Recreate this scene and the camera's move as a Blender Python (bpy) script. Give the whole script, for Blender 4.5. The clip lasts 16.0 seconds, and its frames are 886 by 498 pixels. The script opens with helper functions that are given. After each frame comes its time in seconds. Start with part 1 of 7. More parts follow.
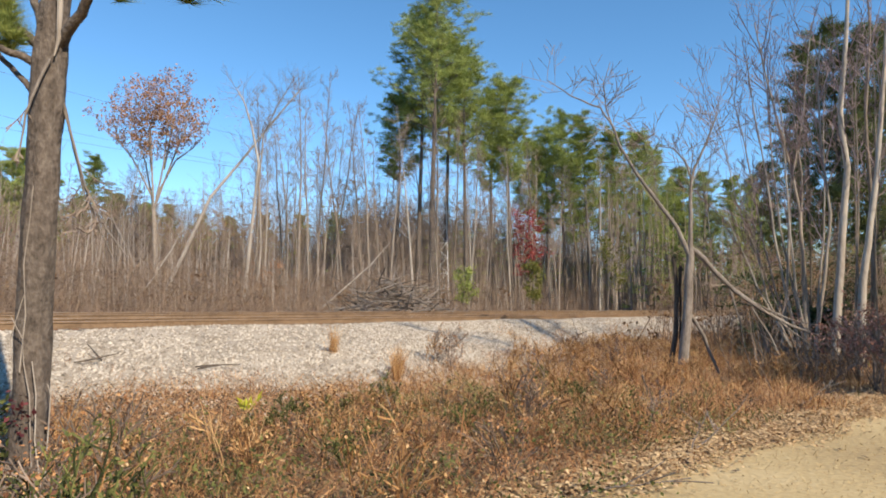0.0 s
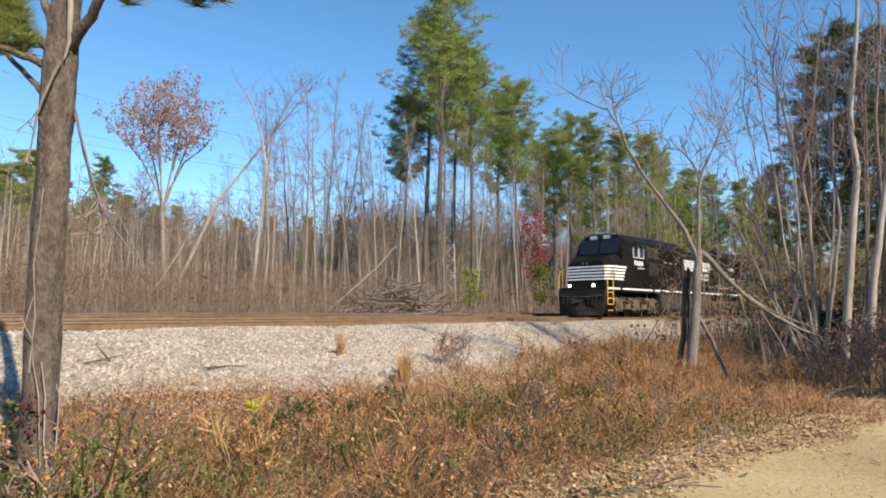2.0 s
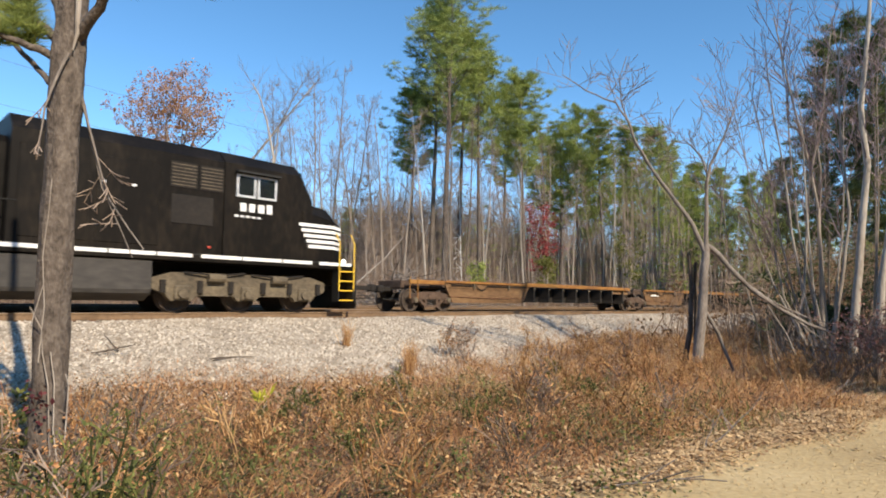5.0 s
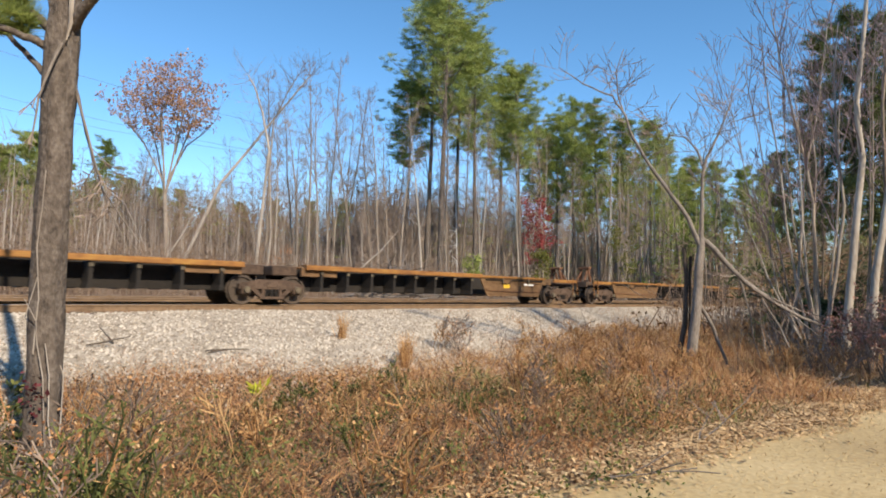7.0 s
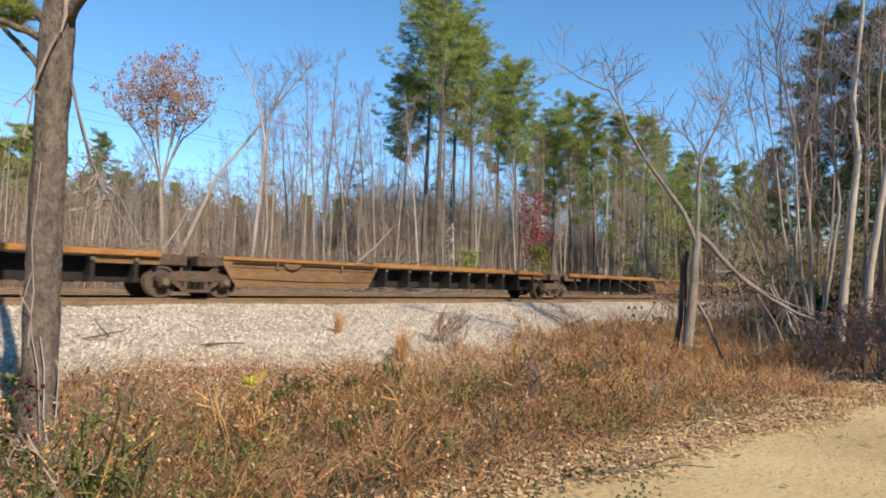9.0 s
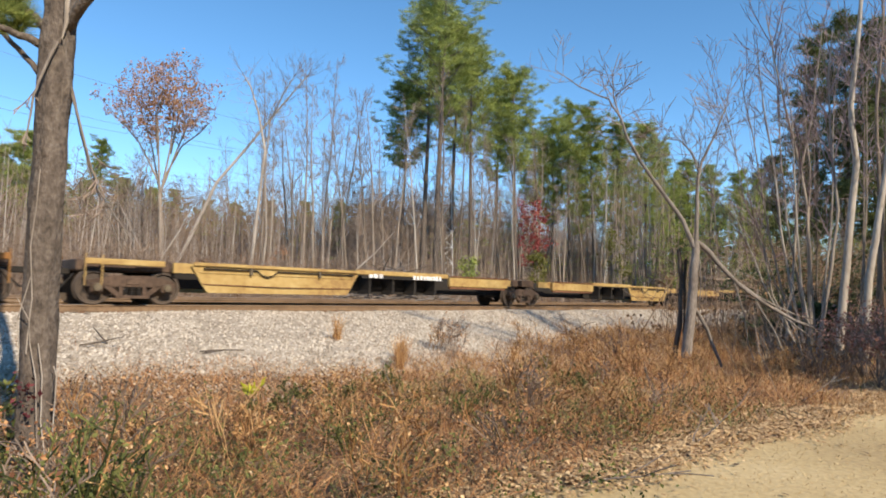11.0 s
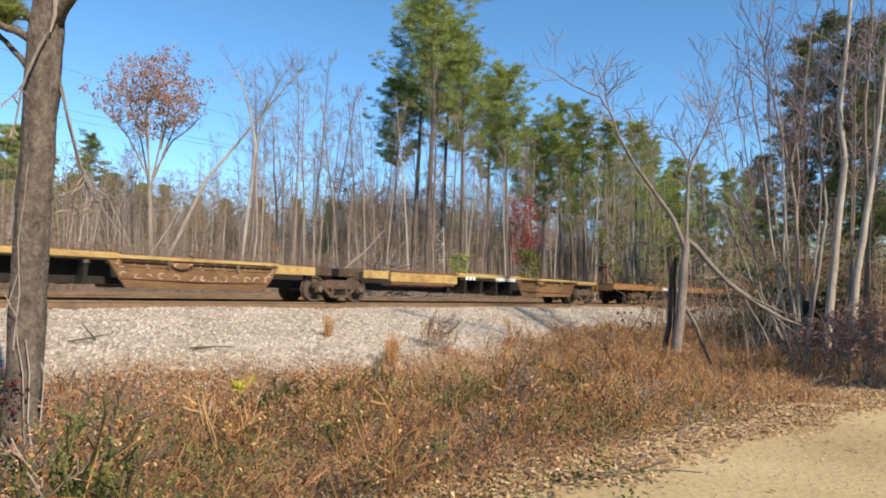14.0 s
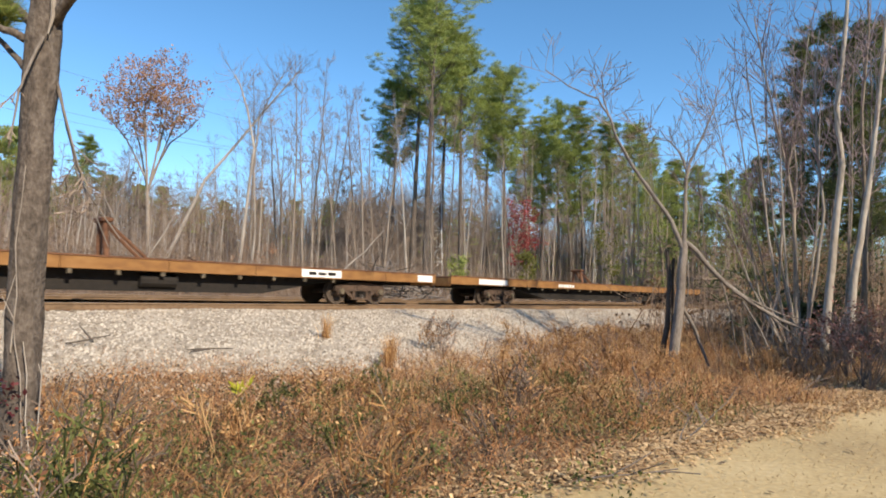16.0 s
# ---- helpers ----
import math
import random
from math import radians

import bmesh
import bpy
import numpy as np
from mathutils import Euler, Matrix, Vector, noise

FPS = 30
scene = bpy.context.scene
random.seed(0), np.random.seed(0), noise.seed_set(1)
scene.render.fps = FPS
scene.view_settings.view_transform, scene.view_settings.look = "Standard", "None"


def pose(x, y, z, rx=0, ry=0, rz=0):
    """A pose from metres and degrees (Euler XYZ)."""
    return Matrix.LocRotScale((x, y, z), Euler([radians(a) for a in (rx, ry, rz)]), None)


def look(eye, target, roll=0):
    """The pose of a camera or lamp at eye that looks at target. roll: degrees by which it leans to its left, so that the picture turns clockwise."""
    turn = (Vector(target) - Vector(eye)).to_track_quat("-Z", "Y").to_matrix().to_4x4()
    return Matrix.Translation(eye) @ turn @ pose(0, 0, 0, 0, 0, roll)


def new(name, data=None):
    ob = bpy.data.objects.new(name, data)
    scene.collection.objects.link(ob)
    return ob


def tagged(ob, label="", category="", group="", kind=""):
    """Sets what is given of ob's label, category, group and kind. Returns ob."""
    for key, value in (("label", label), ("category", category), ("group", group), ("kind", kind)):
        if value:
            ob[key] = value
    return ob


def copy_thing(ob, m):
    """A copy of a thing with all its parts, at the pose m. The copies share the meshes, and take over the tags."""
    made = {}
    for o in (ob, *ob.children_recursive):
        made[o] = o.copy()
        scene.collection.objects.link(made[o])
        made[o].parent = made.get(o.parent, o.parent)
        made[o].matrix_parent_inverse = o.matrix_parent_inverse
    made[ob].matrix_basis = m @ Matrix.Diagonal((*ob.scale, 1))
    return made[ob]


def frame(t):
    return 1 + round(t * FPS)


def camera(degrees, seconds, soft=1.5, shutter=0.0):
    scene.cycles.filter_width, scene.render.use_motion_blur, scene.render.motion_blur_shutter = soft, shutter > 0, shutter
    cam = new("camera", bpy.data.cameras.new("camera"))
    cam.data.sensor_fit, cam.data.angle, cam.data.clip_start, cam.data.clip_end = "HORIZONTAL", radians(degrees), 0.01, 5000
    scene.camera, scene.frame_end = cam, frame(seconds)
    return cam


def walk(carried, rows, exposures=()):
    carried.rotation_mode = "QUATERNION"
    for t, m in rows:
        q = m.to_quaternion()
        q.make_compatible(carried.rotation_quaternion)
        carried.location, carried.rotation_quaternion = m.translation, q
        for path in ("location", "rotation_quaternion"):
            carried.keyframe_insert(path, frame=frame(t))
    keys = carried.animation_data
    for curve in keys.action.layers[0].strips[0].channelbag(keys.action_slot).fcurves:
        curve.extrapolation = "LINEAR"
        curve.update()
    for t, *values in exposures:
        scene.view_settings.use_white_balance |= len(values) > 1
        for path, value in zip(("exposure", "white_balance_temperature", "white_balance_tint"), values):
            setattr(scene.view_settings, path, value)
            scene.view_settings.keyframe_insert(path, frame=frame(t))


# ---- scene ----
# metres; z = 0 on the mown path where the camera stands, y away from it
EYE = (0.0, 0.0, 1.62)
RAIL = 1.30                      # top of the near rail
TURN = math.atan(1056 / 1100)    # heading of the railway
UX, UY = math.sin(TURN), math.cos(TURN)


def W(s, n, z=0.0):
    """World place from s along the railway, n across it, and z."""
    return Vector((UX * s - UY * n, UY * s + UX * n, z))


def cam_pose(yaw, pitch, roll):
    y, p = radians(yaw), radians(pitch)
    d = Vector((math.sin(y) * math.cos(p), math.cos(y) * math.cos(p), math.sin(p)))
    e = Vector(EYE)
    return look(e, e + d, roll)


cam = camera(70.95, 16.0, soft=1.85, shutter=0.1)
walk(cam, [
    (0, cam_pose(-0.000, 5.504, -0.000)),
    (0.5, cam_pose(-0.212, 5.328, 0.109)),
    (1, cam_pose(-0.341, 5.434, 0.151)),
    (1.5, cam_pose(-0.483, 5.639, 0.189)),
    (2, cam_pose(-0.640, 5.703, 0.192)),
    (2.5, cam_pose(-0.765, 5.501, 0.212)),
    (3, cam_pose(-0.837, 5.424, 0.293)),
    (3.5, cam_pose(-0.962, 5.276, 0.338)),
    (4, cam_pose(-1.077, 5.122, 0.386)),
    (6.5, cam_pose(-1.285, 4.881, 0.691)),
    (7, cam_pose(-0.836, 4.361, 0.697)),
    (7.5, cam_pose(-0.687, 3.897, 0.647)),
    (8, cam_pose(-0.564, 3.760, 0.726)),
    (8.5, cam_pose(-0.608, 3.813, 0.846)),
    (9, cam_pose(-0.503, 3.857, 0.862)),
    (11.5, cam_pose(-0.367, 4.635, 1.039)),
    (12, cam_pose(-0.077, 4.694, 1.052)),
    (12.5, cam_pose(0.102, 4.767, 1.149)),
    (13, cam_pose(0.358, 4.328, 1.025)),
    (13.5, cam_pose(0.506, 4.197, 1.133)),
    (14, cam_pose(0.369, 4.268, 1.158)),
    (14.5, cam_pose(0.287, 4.281, 1.178)),
    (15, cam_pose(0.336, 4.290, 1.125)),
    (15.5, cam_pose(0.467, 4.285, 1.012)),
    (16, cam_pose(0.531, 4.428, 1.118)),
], exposures=((0.0, 0.5, 6500, 10), (16.0, 0.5, 6500, 10)))

# ---- sky and sun ----
SUN_EL, SUN_AZ = radians(34), math.atan2(0.60, -0.80)   # azimuth clockwise from +y
world = bpy.data.worlds.new("sky")
scene.world = world
world.use_nodes = True
wn = world.node_tree.nodes
sky = wn.new("ShaderNodeTexSky")
sky.sky_type, sky.sun_disc = "NISHITA", False
sky.sun_elevation, sky.sun_rotation = SUN_EL, SUN_AZ
sky.air_density, sky.dust_density, sky.ozone_density = 0.8, 0.0, 3.0
wn["Background"].inputs["Strength"].default_value = 0.108
rich = wn.new("ShaderNodeHueSaturation")
rich.inputs["Saturation"].default_value, rich.inputs["Value"].default_value = 1.14, 1.47
rich.inputs["Hue"].default_value = 0.492
world.node_tree.links.new(sky.outputs[0], rich.inputs["Color"])
world.node_tree.links.new(rich.outputs[0], wn["Background"].inputs["Color"])
sun = new("sun", bpy.data.lights.new("sun", "SUN"))
sun.data.energy, sun.data.angle, sun.data.color = 5.0, radians(0.55), (1.0, 0.86, 0.67)
sun.matrix_basis = look((math.sin(SUN_AZ) * 50, math.cos(SUN_AZ) * 50, 50 * math.tan(SUN_EL)), (0, 0, 0))


# ---- materials ----
def mat(name, stops, scale=4.0, rough=0.8, metal=0.0, bump=0.3, fine=8.0, stretch=(1, 1, 1), vary=0.0, island=0.0, detail=6.0, through_light=0.0, spec=0.4):
    """Noise-mottled surface: stops are colours from the low to the high end of two mixed noises."""
    m = bpy.data.materials.new(name)
    m.use_nodes = True
    nt = m.node_tree
    nd, ln = nt.nodes, nt.links.new
    b = nd["Principled BSDF"]
    tc, mp = nd.new("ShaderNodeTexCoord"), nd.new("ShaderNodeMapping")
    mp.inputs["Scale"].default_value = stretch
    ln(tc.outputs["Object"], mp.inputs[0])
    n1, n2 = nd.new("ShaderNodeTexNoise"), nd.new("ShaderNodeTexNoise")
    for n, s in ((n1, scale), (n2, scale * fine)):
        n.inputs["Scale"].default_value, n.inputs["Detail"].default_value = s, detail
        ln(mp.outputs[0], n.inputs["Vector"])
    mx = nd.new("ShaderNodeMath")
    mx.operation = "MULTIPLY_ADD"
    ln(n2.outputs["Fac"], mx.inputs[0])
    mx.inputs[1].default_value = 0.45
    half = nd.new("ShaderNodeMath")
    half.operation = "MULTIPLY"
    half.inputs[1].default_value = 0.55
    ln(n1.outputs["Fac"], half.inputs[0])
    ln(half.outputs[0], mx.inputs[2])
    src = mx.outputs[0]
    for amount, node, out in ((vary, "ShaderNodeObjectInfo", "Random"), (island, "ShaderNodeNewGeometry", "Random Per Island")):
        if amount:
            g, a = nd.new(node), nd.new("ShaderNodeMath")
            a.operation = "MULTIPLY_ADD"
            a.inputs[1].default_value = amount
            ln(g.outputs[out], a.inputs[0])
            sub = nd.new("ShaderNodeMath")
            sub.operation = "SUBTRACT"
            sub.inputs[1].default_value = amount / 2
            ln(src, sub.inputs[0])
            ln(sub.outputs[0], a.inputs[2])
            src = a.outputs[0]
    rp = nd.new("ShaderNodeValToRGB")
    el = rp.color_ramp.elements
    while len(el) < len(stops):
        el.new(0.5)
    for i, c in enumerate(stops):
        el[i].position = 0.28 + 0.44 * i / max(1, len(stops) - 1)
        el[i].color = (*c, 1)
    ln(src, rp.inputs[0])
    ln(rp.outputs[0], b.inputs["Base Color"])
    b.inputs["Roughness"].default_value, b.inputs["Metallic"].default_value = rough, metal
    b.inputs["Specular IOR Level"].default_value = spec
    if bump:
        bp = nd.new("ShaderNodeBump")
        bp.inputs["Strength"].default_value, bp.inputs["Distance"].default_value = bump, 0.02
        ln(n2.outputs["Fac"], bp.inputs["Height"])
        ln(bp.outputs[0], b.inputs["Normal"])
    if through_light:
        tr, ms = nd.new("ShaderNodeBsdfTranslucent"), nd.new("ShaderNodeMixShader")
        ln(rp.outputs[0], tr.inputs["Color"])
        ms.inputs[0].default_value = through_light
        ln(b.outputs[0], ms.inputs[1])
        ln(tr.outputs[0], ms.inputs[2])
        ln(ms.outputs[0], nd["Material Output"].inputs["Surface"])
    return m


M_BALLAST = mat("ballast", [(0.22, 0.178, 0.13), (0.376, 0.317, 0.244), (0.507, 0.435, 0.348)], 0.9, 0.9, bump=0.9, fine=22)
M_STONE = mat("crushed_stone", [(0.234, 0.189, 0.14), (0.424, 0.363, 0.285), (0.582, 0.509, 0.413)], 3, 0.9, bump=0.2, island=0.5)
M_RAIL = mat("rail_steel", [(0.0936, 0.059, 0.0324), (0.169, 0.108, 0.0612), (0.238, 0.158, 0.0936)], 2, 0.75, bump=0.2, stretch=(0.2, 1, 1))
M_RAILHEAD = mat("rail_head", [(0.252, 0.23, 0.216), (0.36, 0.346, 0.331)], 2, 0.35, 0.9, bump=0.05)
M_TIE = mat("tie_wood", [(0.036, 0.0288, 0.0216), (0.0936, 0.072, 0.0576)], 3, 0.9, bump=0.6, stretch=(1, 6, 6), vary=0.2)
M_SHOULDER = mat("ground_litter", [(0.113, 0.0637, 0.0338), (0.238, 0.14, 0.0756), (0.392, 0.252, 0.142)], 0.8, 0.95, bump=0.8, fine=16)
M_PATH = mat("mown_dry_grass", [(0.29, 0.202, 0.0968), (0.451, 0.335, 0.166), (0.564, 0.436, 0.242)], 0.5, 0.95, bump=0.7, fine=30)
M_PATHBLADE = mat("dormant_grass", [(0.29, 0.202, 0.0968), (0.451, 0.33, 0.169), (0.564, 0.451, 0.258)], 0.6, 0.9, bump=0, island=0.5)
M_FOREST = mat("forest_floor", [(0.0648, 0.0396, 0.0216), (0.122, 0.0792, 0.0468), (0.18, 0.122, 0.072)], 0.5, 0.95, bump=0.6, fine=14)
M_BLACK = mat("black_enamel", [(0.004, 0.0036, 0.003), (0.009, 0.0075, 0.006), (0.026, 0.020, 0.014)], 0.9, 0.5, bump=0.06, fine=9, stretch=(1, 1, 0.35), spec=0.09)
M_BLACKROOF = mat("black_dull", [(0.006, 0.006, 0.0055), (0.018, 0.017, 0.015)], 1.0, 0.75, bump=0.1)
M_WHITE = mat("white_paint", [(0.55, 0.53, 0.5), (0.78, 0.77, 0.75), (0.82, 0.82, 0.81)], 1.5, 0.55, bump=0.05)
M_YELLOW = mat("safety_yellow", [(0.55, 0.33, 0.03), (0.78, 0.52, 0.04)], 3, 0.55, bump=0.05)
M_GREASE = mat("truck_grime", [(0.0357, 0.0286, 0.0202), (0.105, 0.0832, 0.0547), (0.178, 0.143, 0.0928)], 1.4, 0.85, bump=0.4)
M_TANK = mat("fuel_tank_grime", [(0.0144, 0.0137, 0.013), (0.036, 0.0324, 0.0288), (0.0648, 0.0576, 0.0504)], 0.8, 0.7, bump=0.1, stretch=(0.4, 1, 1))
M_WHEEL = mat("wheel_steel", [(0.0432, 0.0324, 0.0252), (0.108, 0.0792, 0.0576)], 2, 0.7, 0.2, bump=0.15)
M_GLASS = mat("cab_glass", [(0.008, 0.010, 0.012), (0.016, 0.02, 0.022)], 2, 0.06, bump=0, spec=0.6)
M_PATCH = mat("bare_tan_patch", [(0.13, 0.0864, 0.0504), (0.288, 0.216, 0.137), (0.432, 0.36, 0.259)], 2.2, 0.8, bump=0.1)
M_BROWNCAR = mat("oxide_brown", [(0.0697, 0.0369, 0.0164), (0.148, 0.082, 0.0369), (0.213, 0.127, 0.0574)], 0.8, 0.8, bump=0.2, stretch=(0.5, 1, 1.6))
M_ORANGE = mat("faded_orange", [(0.108, 0.0435, 0.0164), (0.243, 0.108, 0.0262), (0.346, 0.186, 0.0426)], 0.9, 0.75, bump=0.15, stretch=(0.5, 1, 1))
M_CARYEL = mat("faded_yellow", [(0.173, 0.0856, 0.0348), (0.361, 0.243, 0.0836), (0.462, 0.343, 0.146)], 0.9, 0.75, bump=0.15, stretch=(0.6, 1, 0.8))
M_DECK = mat("flat_brown_orange", [(0.103, 0.0455, 0.0197), (0.231, 0.11, 0.0328), (0.303, 0.164, 0.059)], 0.7, 0.8, bump=0.15, stretch=(0.4, 1, 1))
# near-black for underframes, open bays, couplers, hoses and marking panels
M_UNDER = mat("underframe_black", [(0.00864, 0.0072, 0.00648), (0.0252, 0.0202, 0.0158)], 1.2, 0.9, bump=0.3)
M_RUST = mat("rusty_steel", [(0.0576, 0.0252, 0.013), (0.144, 0.0648, 0.0324), (0.216, 0.108, 0.0576)], 1.6, 0.9, bump=0.4)
M_LAMP = bpy.data.materials.new("headlight_lit")
M_LAMP.use_nodes = True
M_LAMP.node_tree.nodes["Principled BSDF"].inputs["Emission Color"].default_value = (1, 0.93, 0.78, 1)
M_LAMP.node_tree.nodes["Principled BSDF"].inputs["Emission Strength"].default_value = 3
M_RED = mat("red_mark", [(0.4, 0.05, 0.03), (0.5, 0.08, 0.05)], 2, 0.6, bump=0)
M_BARK = mat("pine_bark", [(0.0298, 0.0231, 0.0185), (0.109, 0.0873, 0.0712), (0.199, 0.168, 0.141)], 11.0, 0.95, bump=1.0, fine=3, stretch=(1.2, 1.2, 0.75))
M_GREYBARK = mat("grey_bark", [(0.0906, 0.0711, 0.0546), (0.191, 0.153, 0.12), (0.319, 0.264, 0.213)], 1.5, 0.95, bump=0.5, stretch=(1.5, 1.5, 0.4), vary=0.35)
M_PALEBARK = mat("pale_bark", [(0.173, 0.144, 0.119), (0.317, 0.274, 0.23), (0.432, 0.389, 0.338)], 1.5, 0.95, bump=0.4, stretch=(1.5, 1.5, 0.4), vary=0.2)
M_TWIG = mat("fine_twigs", [(0.128, 0.0949, 0.0729), (0.231, 0.175, 0.136), (0.341, 0.266, 0.213)], 2, 0.95, bump=0, vary=0.3)
M_DEADWOOD = mat("dead_wood", [(0.0899, 0.0739, 0.0626), (0.202, 0.171, 0.146), (0.314, 0.276, 0.242)], 2.5, 0.95, bump=0.7, stretch=(2, 2, 0.5))
M_DARKWOOD = mat("charred_wood", [(0.0324, 0.0245, 0.0194), (0.0792, 0.0612, 0.0475), (0.144, 0.115, 0.09)], 3, 0.95, bump=0.7)
M_NEEDLE = mat("pine_needles", [(0.12, 0.154, 0.0339), (0.264, 0.314, 0.0733), (0.423, 0.461, 0.134)], 0.35, 0.7, bump=0, vary=0.2, island=0.45, through_light=0.4)
M_RUSSET = mat("russet_leaves", [(0.246, 0.107, 0.0533), (0.394, 0.197, 0.102), (0.492, 0.295, 0.172)], 0.5, 0.8, bump=0, island=0.6, through_light=0.3)
M_REDLEAF = mat("red_leaves", [(0.178, 0.0274, 0.0274), (0.369, 0.0684, 0.0616)], 0.5, 0.8, bump=0, island=0.6, through_light=0.3)
M_YELLEAF = mat("yellow_green_leaves", [(0.0936, 0.101, 0.018), (0.202, 0.194, 0.036)], 0.5, 0.8, bump=0, island=0.6, through_light=0.3)
M_STRAW = mat("dry_straw", [(0.18, 0.0874, 0.0351), (0.475, 0.255, 0.0997), (0.646, 0.418, 0.199)], 0.45, 0.9, bump=0, island=0.6, through_light=0.25)
M_REDWEED = mat("red_brown_weed", [(0.14, 0.062, 0.032), (0.43, 0.20, 0.085), (0.62, 0.36, 0.17)], 0.6, 0.9, bump=0, island=0.6, through_light=0.2)
M_GREENWEED = mat("green_weed", [(0.0384, 0.0487, 0.0139), (0.102, 0.12, 0.0321), (0.222, 0.23, 0.069)], 0.6, 0.8, bump=0, island=0.6, through_light=0.3)
M_LITTER = mat("fallen_leaves", [(0.28, 0.165, 0.08), (0.49, 0.325, 0.16), (0.63, 0.45, 0.25)], 0.8, 0.9, bump=0, island=0.7)
M_WITHERED = mat("withered_leaves", [(0.161, 0.0706, 0.0504), (0.302, 0.151, 0.121), (0.423, 0.262, 0.211)], 0.6, 0.85, bump=0, island=0.6, through_light=0.25)
M_BROWNLEAF = mat("brown_leaves", [(0.115, 0.0612, 0.0324), (0.209, 0.119, 0.0612), (0.288, 0.18, 0.0936)], 0.5, 0.85, bump=0, island=0.6, through_light=0.25)
M_BROWNTWIG = mat("brown_twigs", [(0.111, 0.0728, 0.0491), (0.198, 0.136, 0.0935), (0.285, 0.208, 0.151)], 1.2, 0.95, bump=0, island=0.5)
M_TRUCKRUST = mat("truck_rust", [(0.0252, 0.0158, 0.0108), (0.0684, 0.0432, 0.0288), (0.122, 0.0792, 0.054)], 1.4, 0.88, bump=0.4)
M_DARKBRANCH = mat("dark_branch", [(0.0504, 0.0396, 0.0324), (0.122, 0.0972, 0.0756)], 2.5, 0.95, bump=0.4)
M_BRIGHTLEAF = mat("bright_yellow_leaf", [(0.42, 0.45, 0.03), (0.62, 0.60, 0.06)], 2, 0.7, bump=0, through_light=0.35)
M_PURPLETWIG = mat("purple_grey_twigs", [(0.15, 0.105, 0.099), (0.27, 0.195, 0.18), (0.405, 0.3, 0.277)], 2, 0.95, bump=0, vary=0.3)
# pine needles with shade painted into the green; the cedar shrub shares them
M_CEDARSHADE = mat("cedar_and_shaded_needles", [(0.02, 0.032, 0.012), (0.05, 0.068, 0.024), (0.10, 0.12, 0.045)], 0.5, 0.75, bump=0, island=0.5, through_light=0.2)
M_CHALK = mat("faded_spray_paint", [(0.38, 0.26, 0.19), (0.55, 0.42, 0.34)], 3, 0.8, bump=0)
# darker copy of the pine needles, with shade put into the colour
M_SHADEPINE = mat("shaded_pine_needles", [(0.045, 0.058, 0.018), (0.105, 0.125, 0.038), (0.19, 0.205, 0.066)], 0.4, 0.72, bump=0, vary=0.15, island=0.45, through_light=0.25)
M_CREEPER = mat("creeper_leaves", [(0.07, 0.014, 0.018), (0.15, 0.032, 0.036)], 0.5, 0.7, bump=0, island=0.6, through_light=0.2)
M_STEELWHITE = mat("galvanised_steel", [(0.45, 0.46, 0.47), (0.62, 0.63, 0.64)], 1.5, 0.55, 0.2, bump=0)


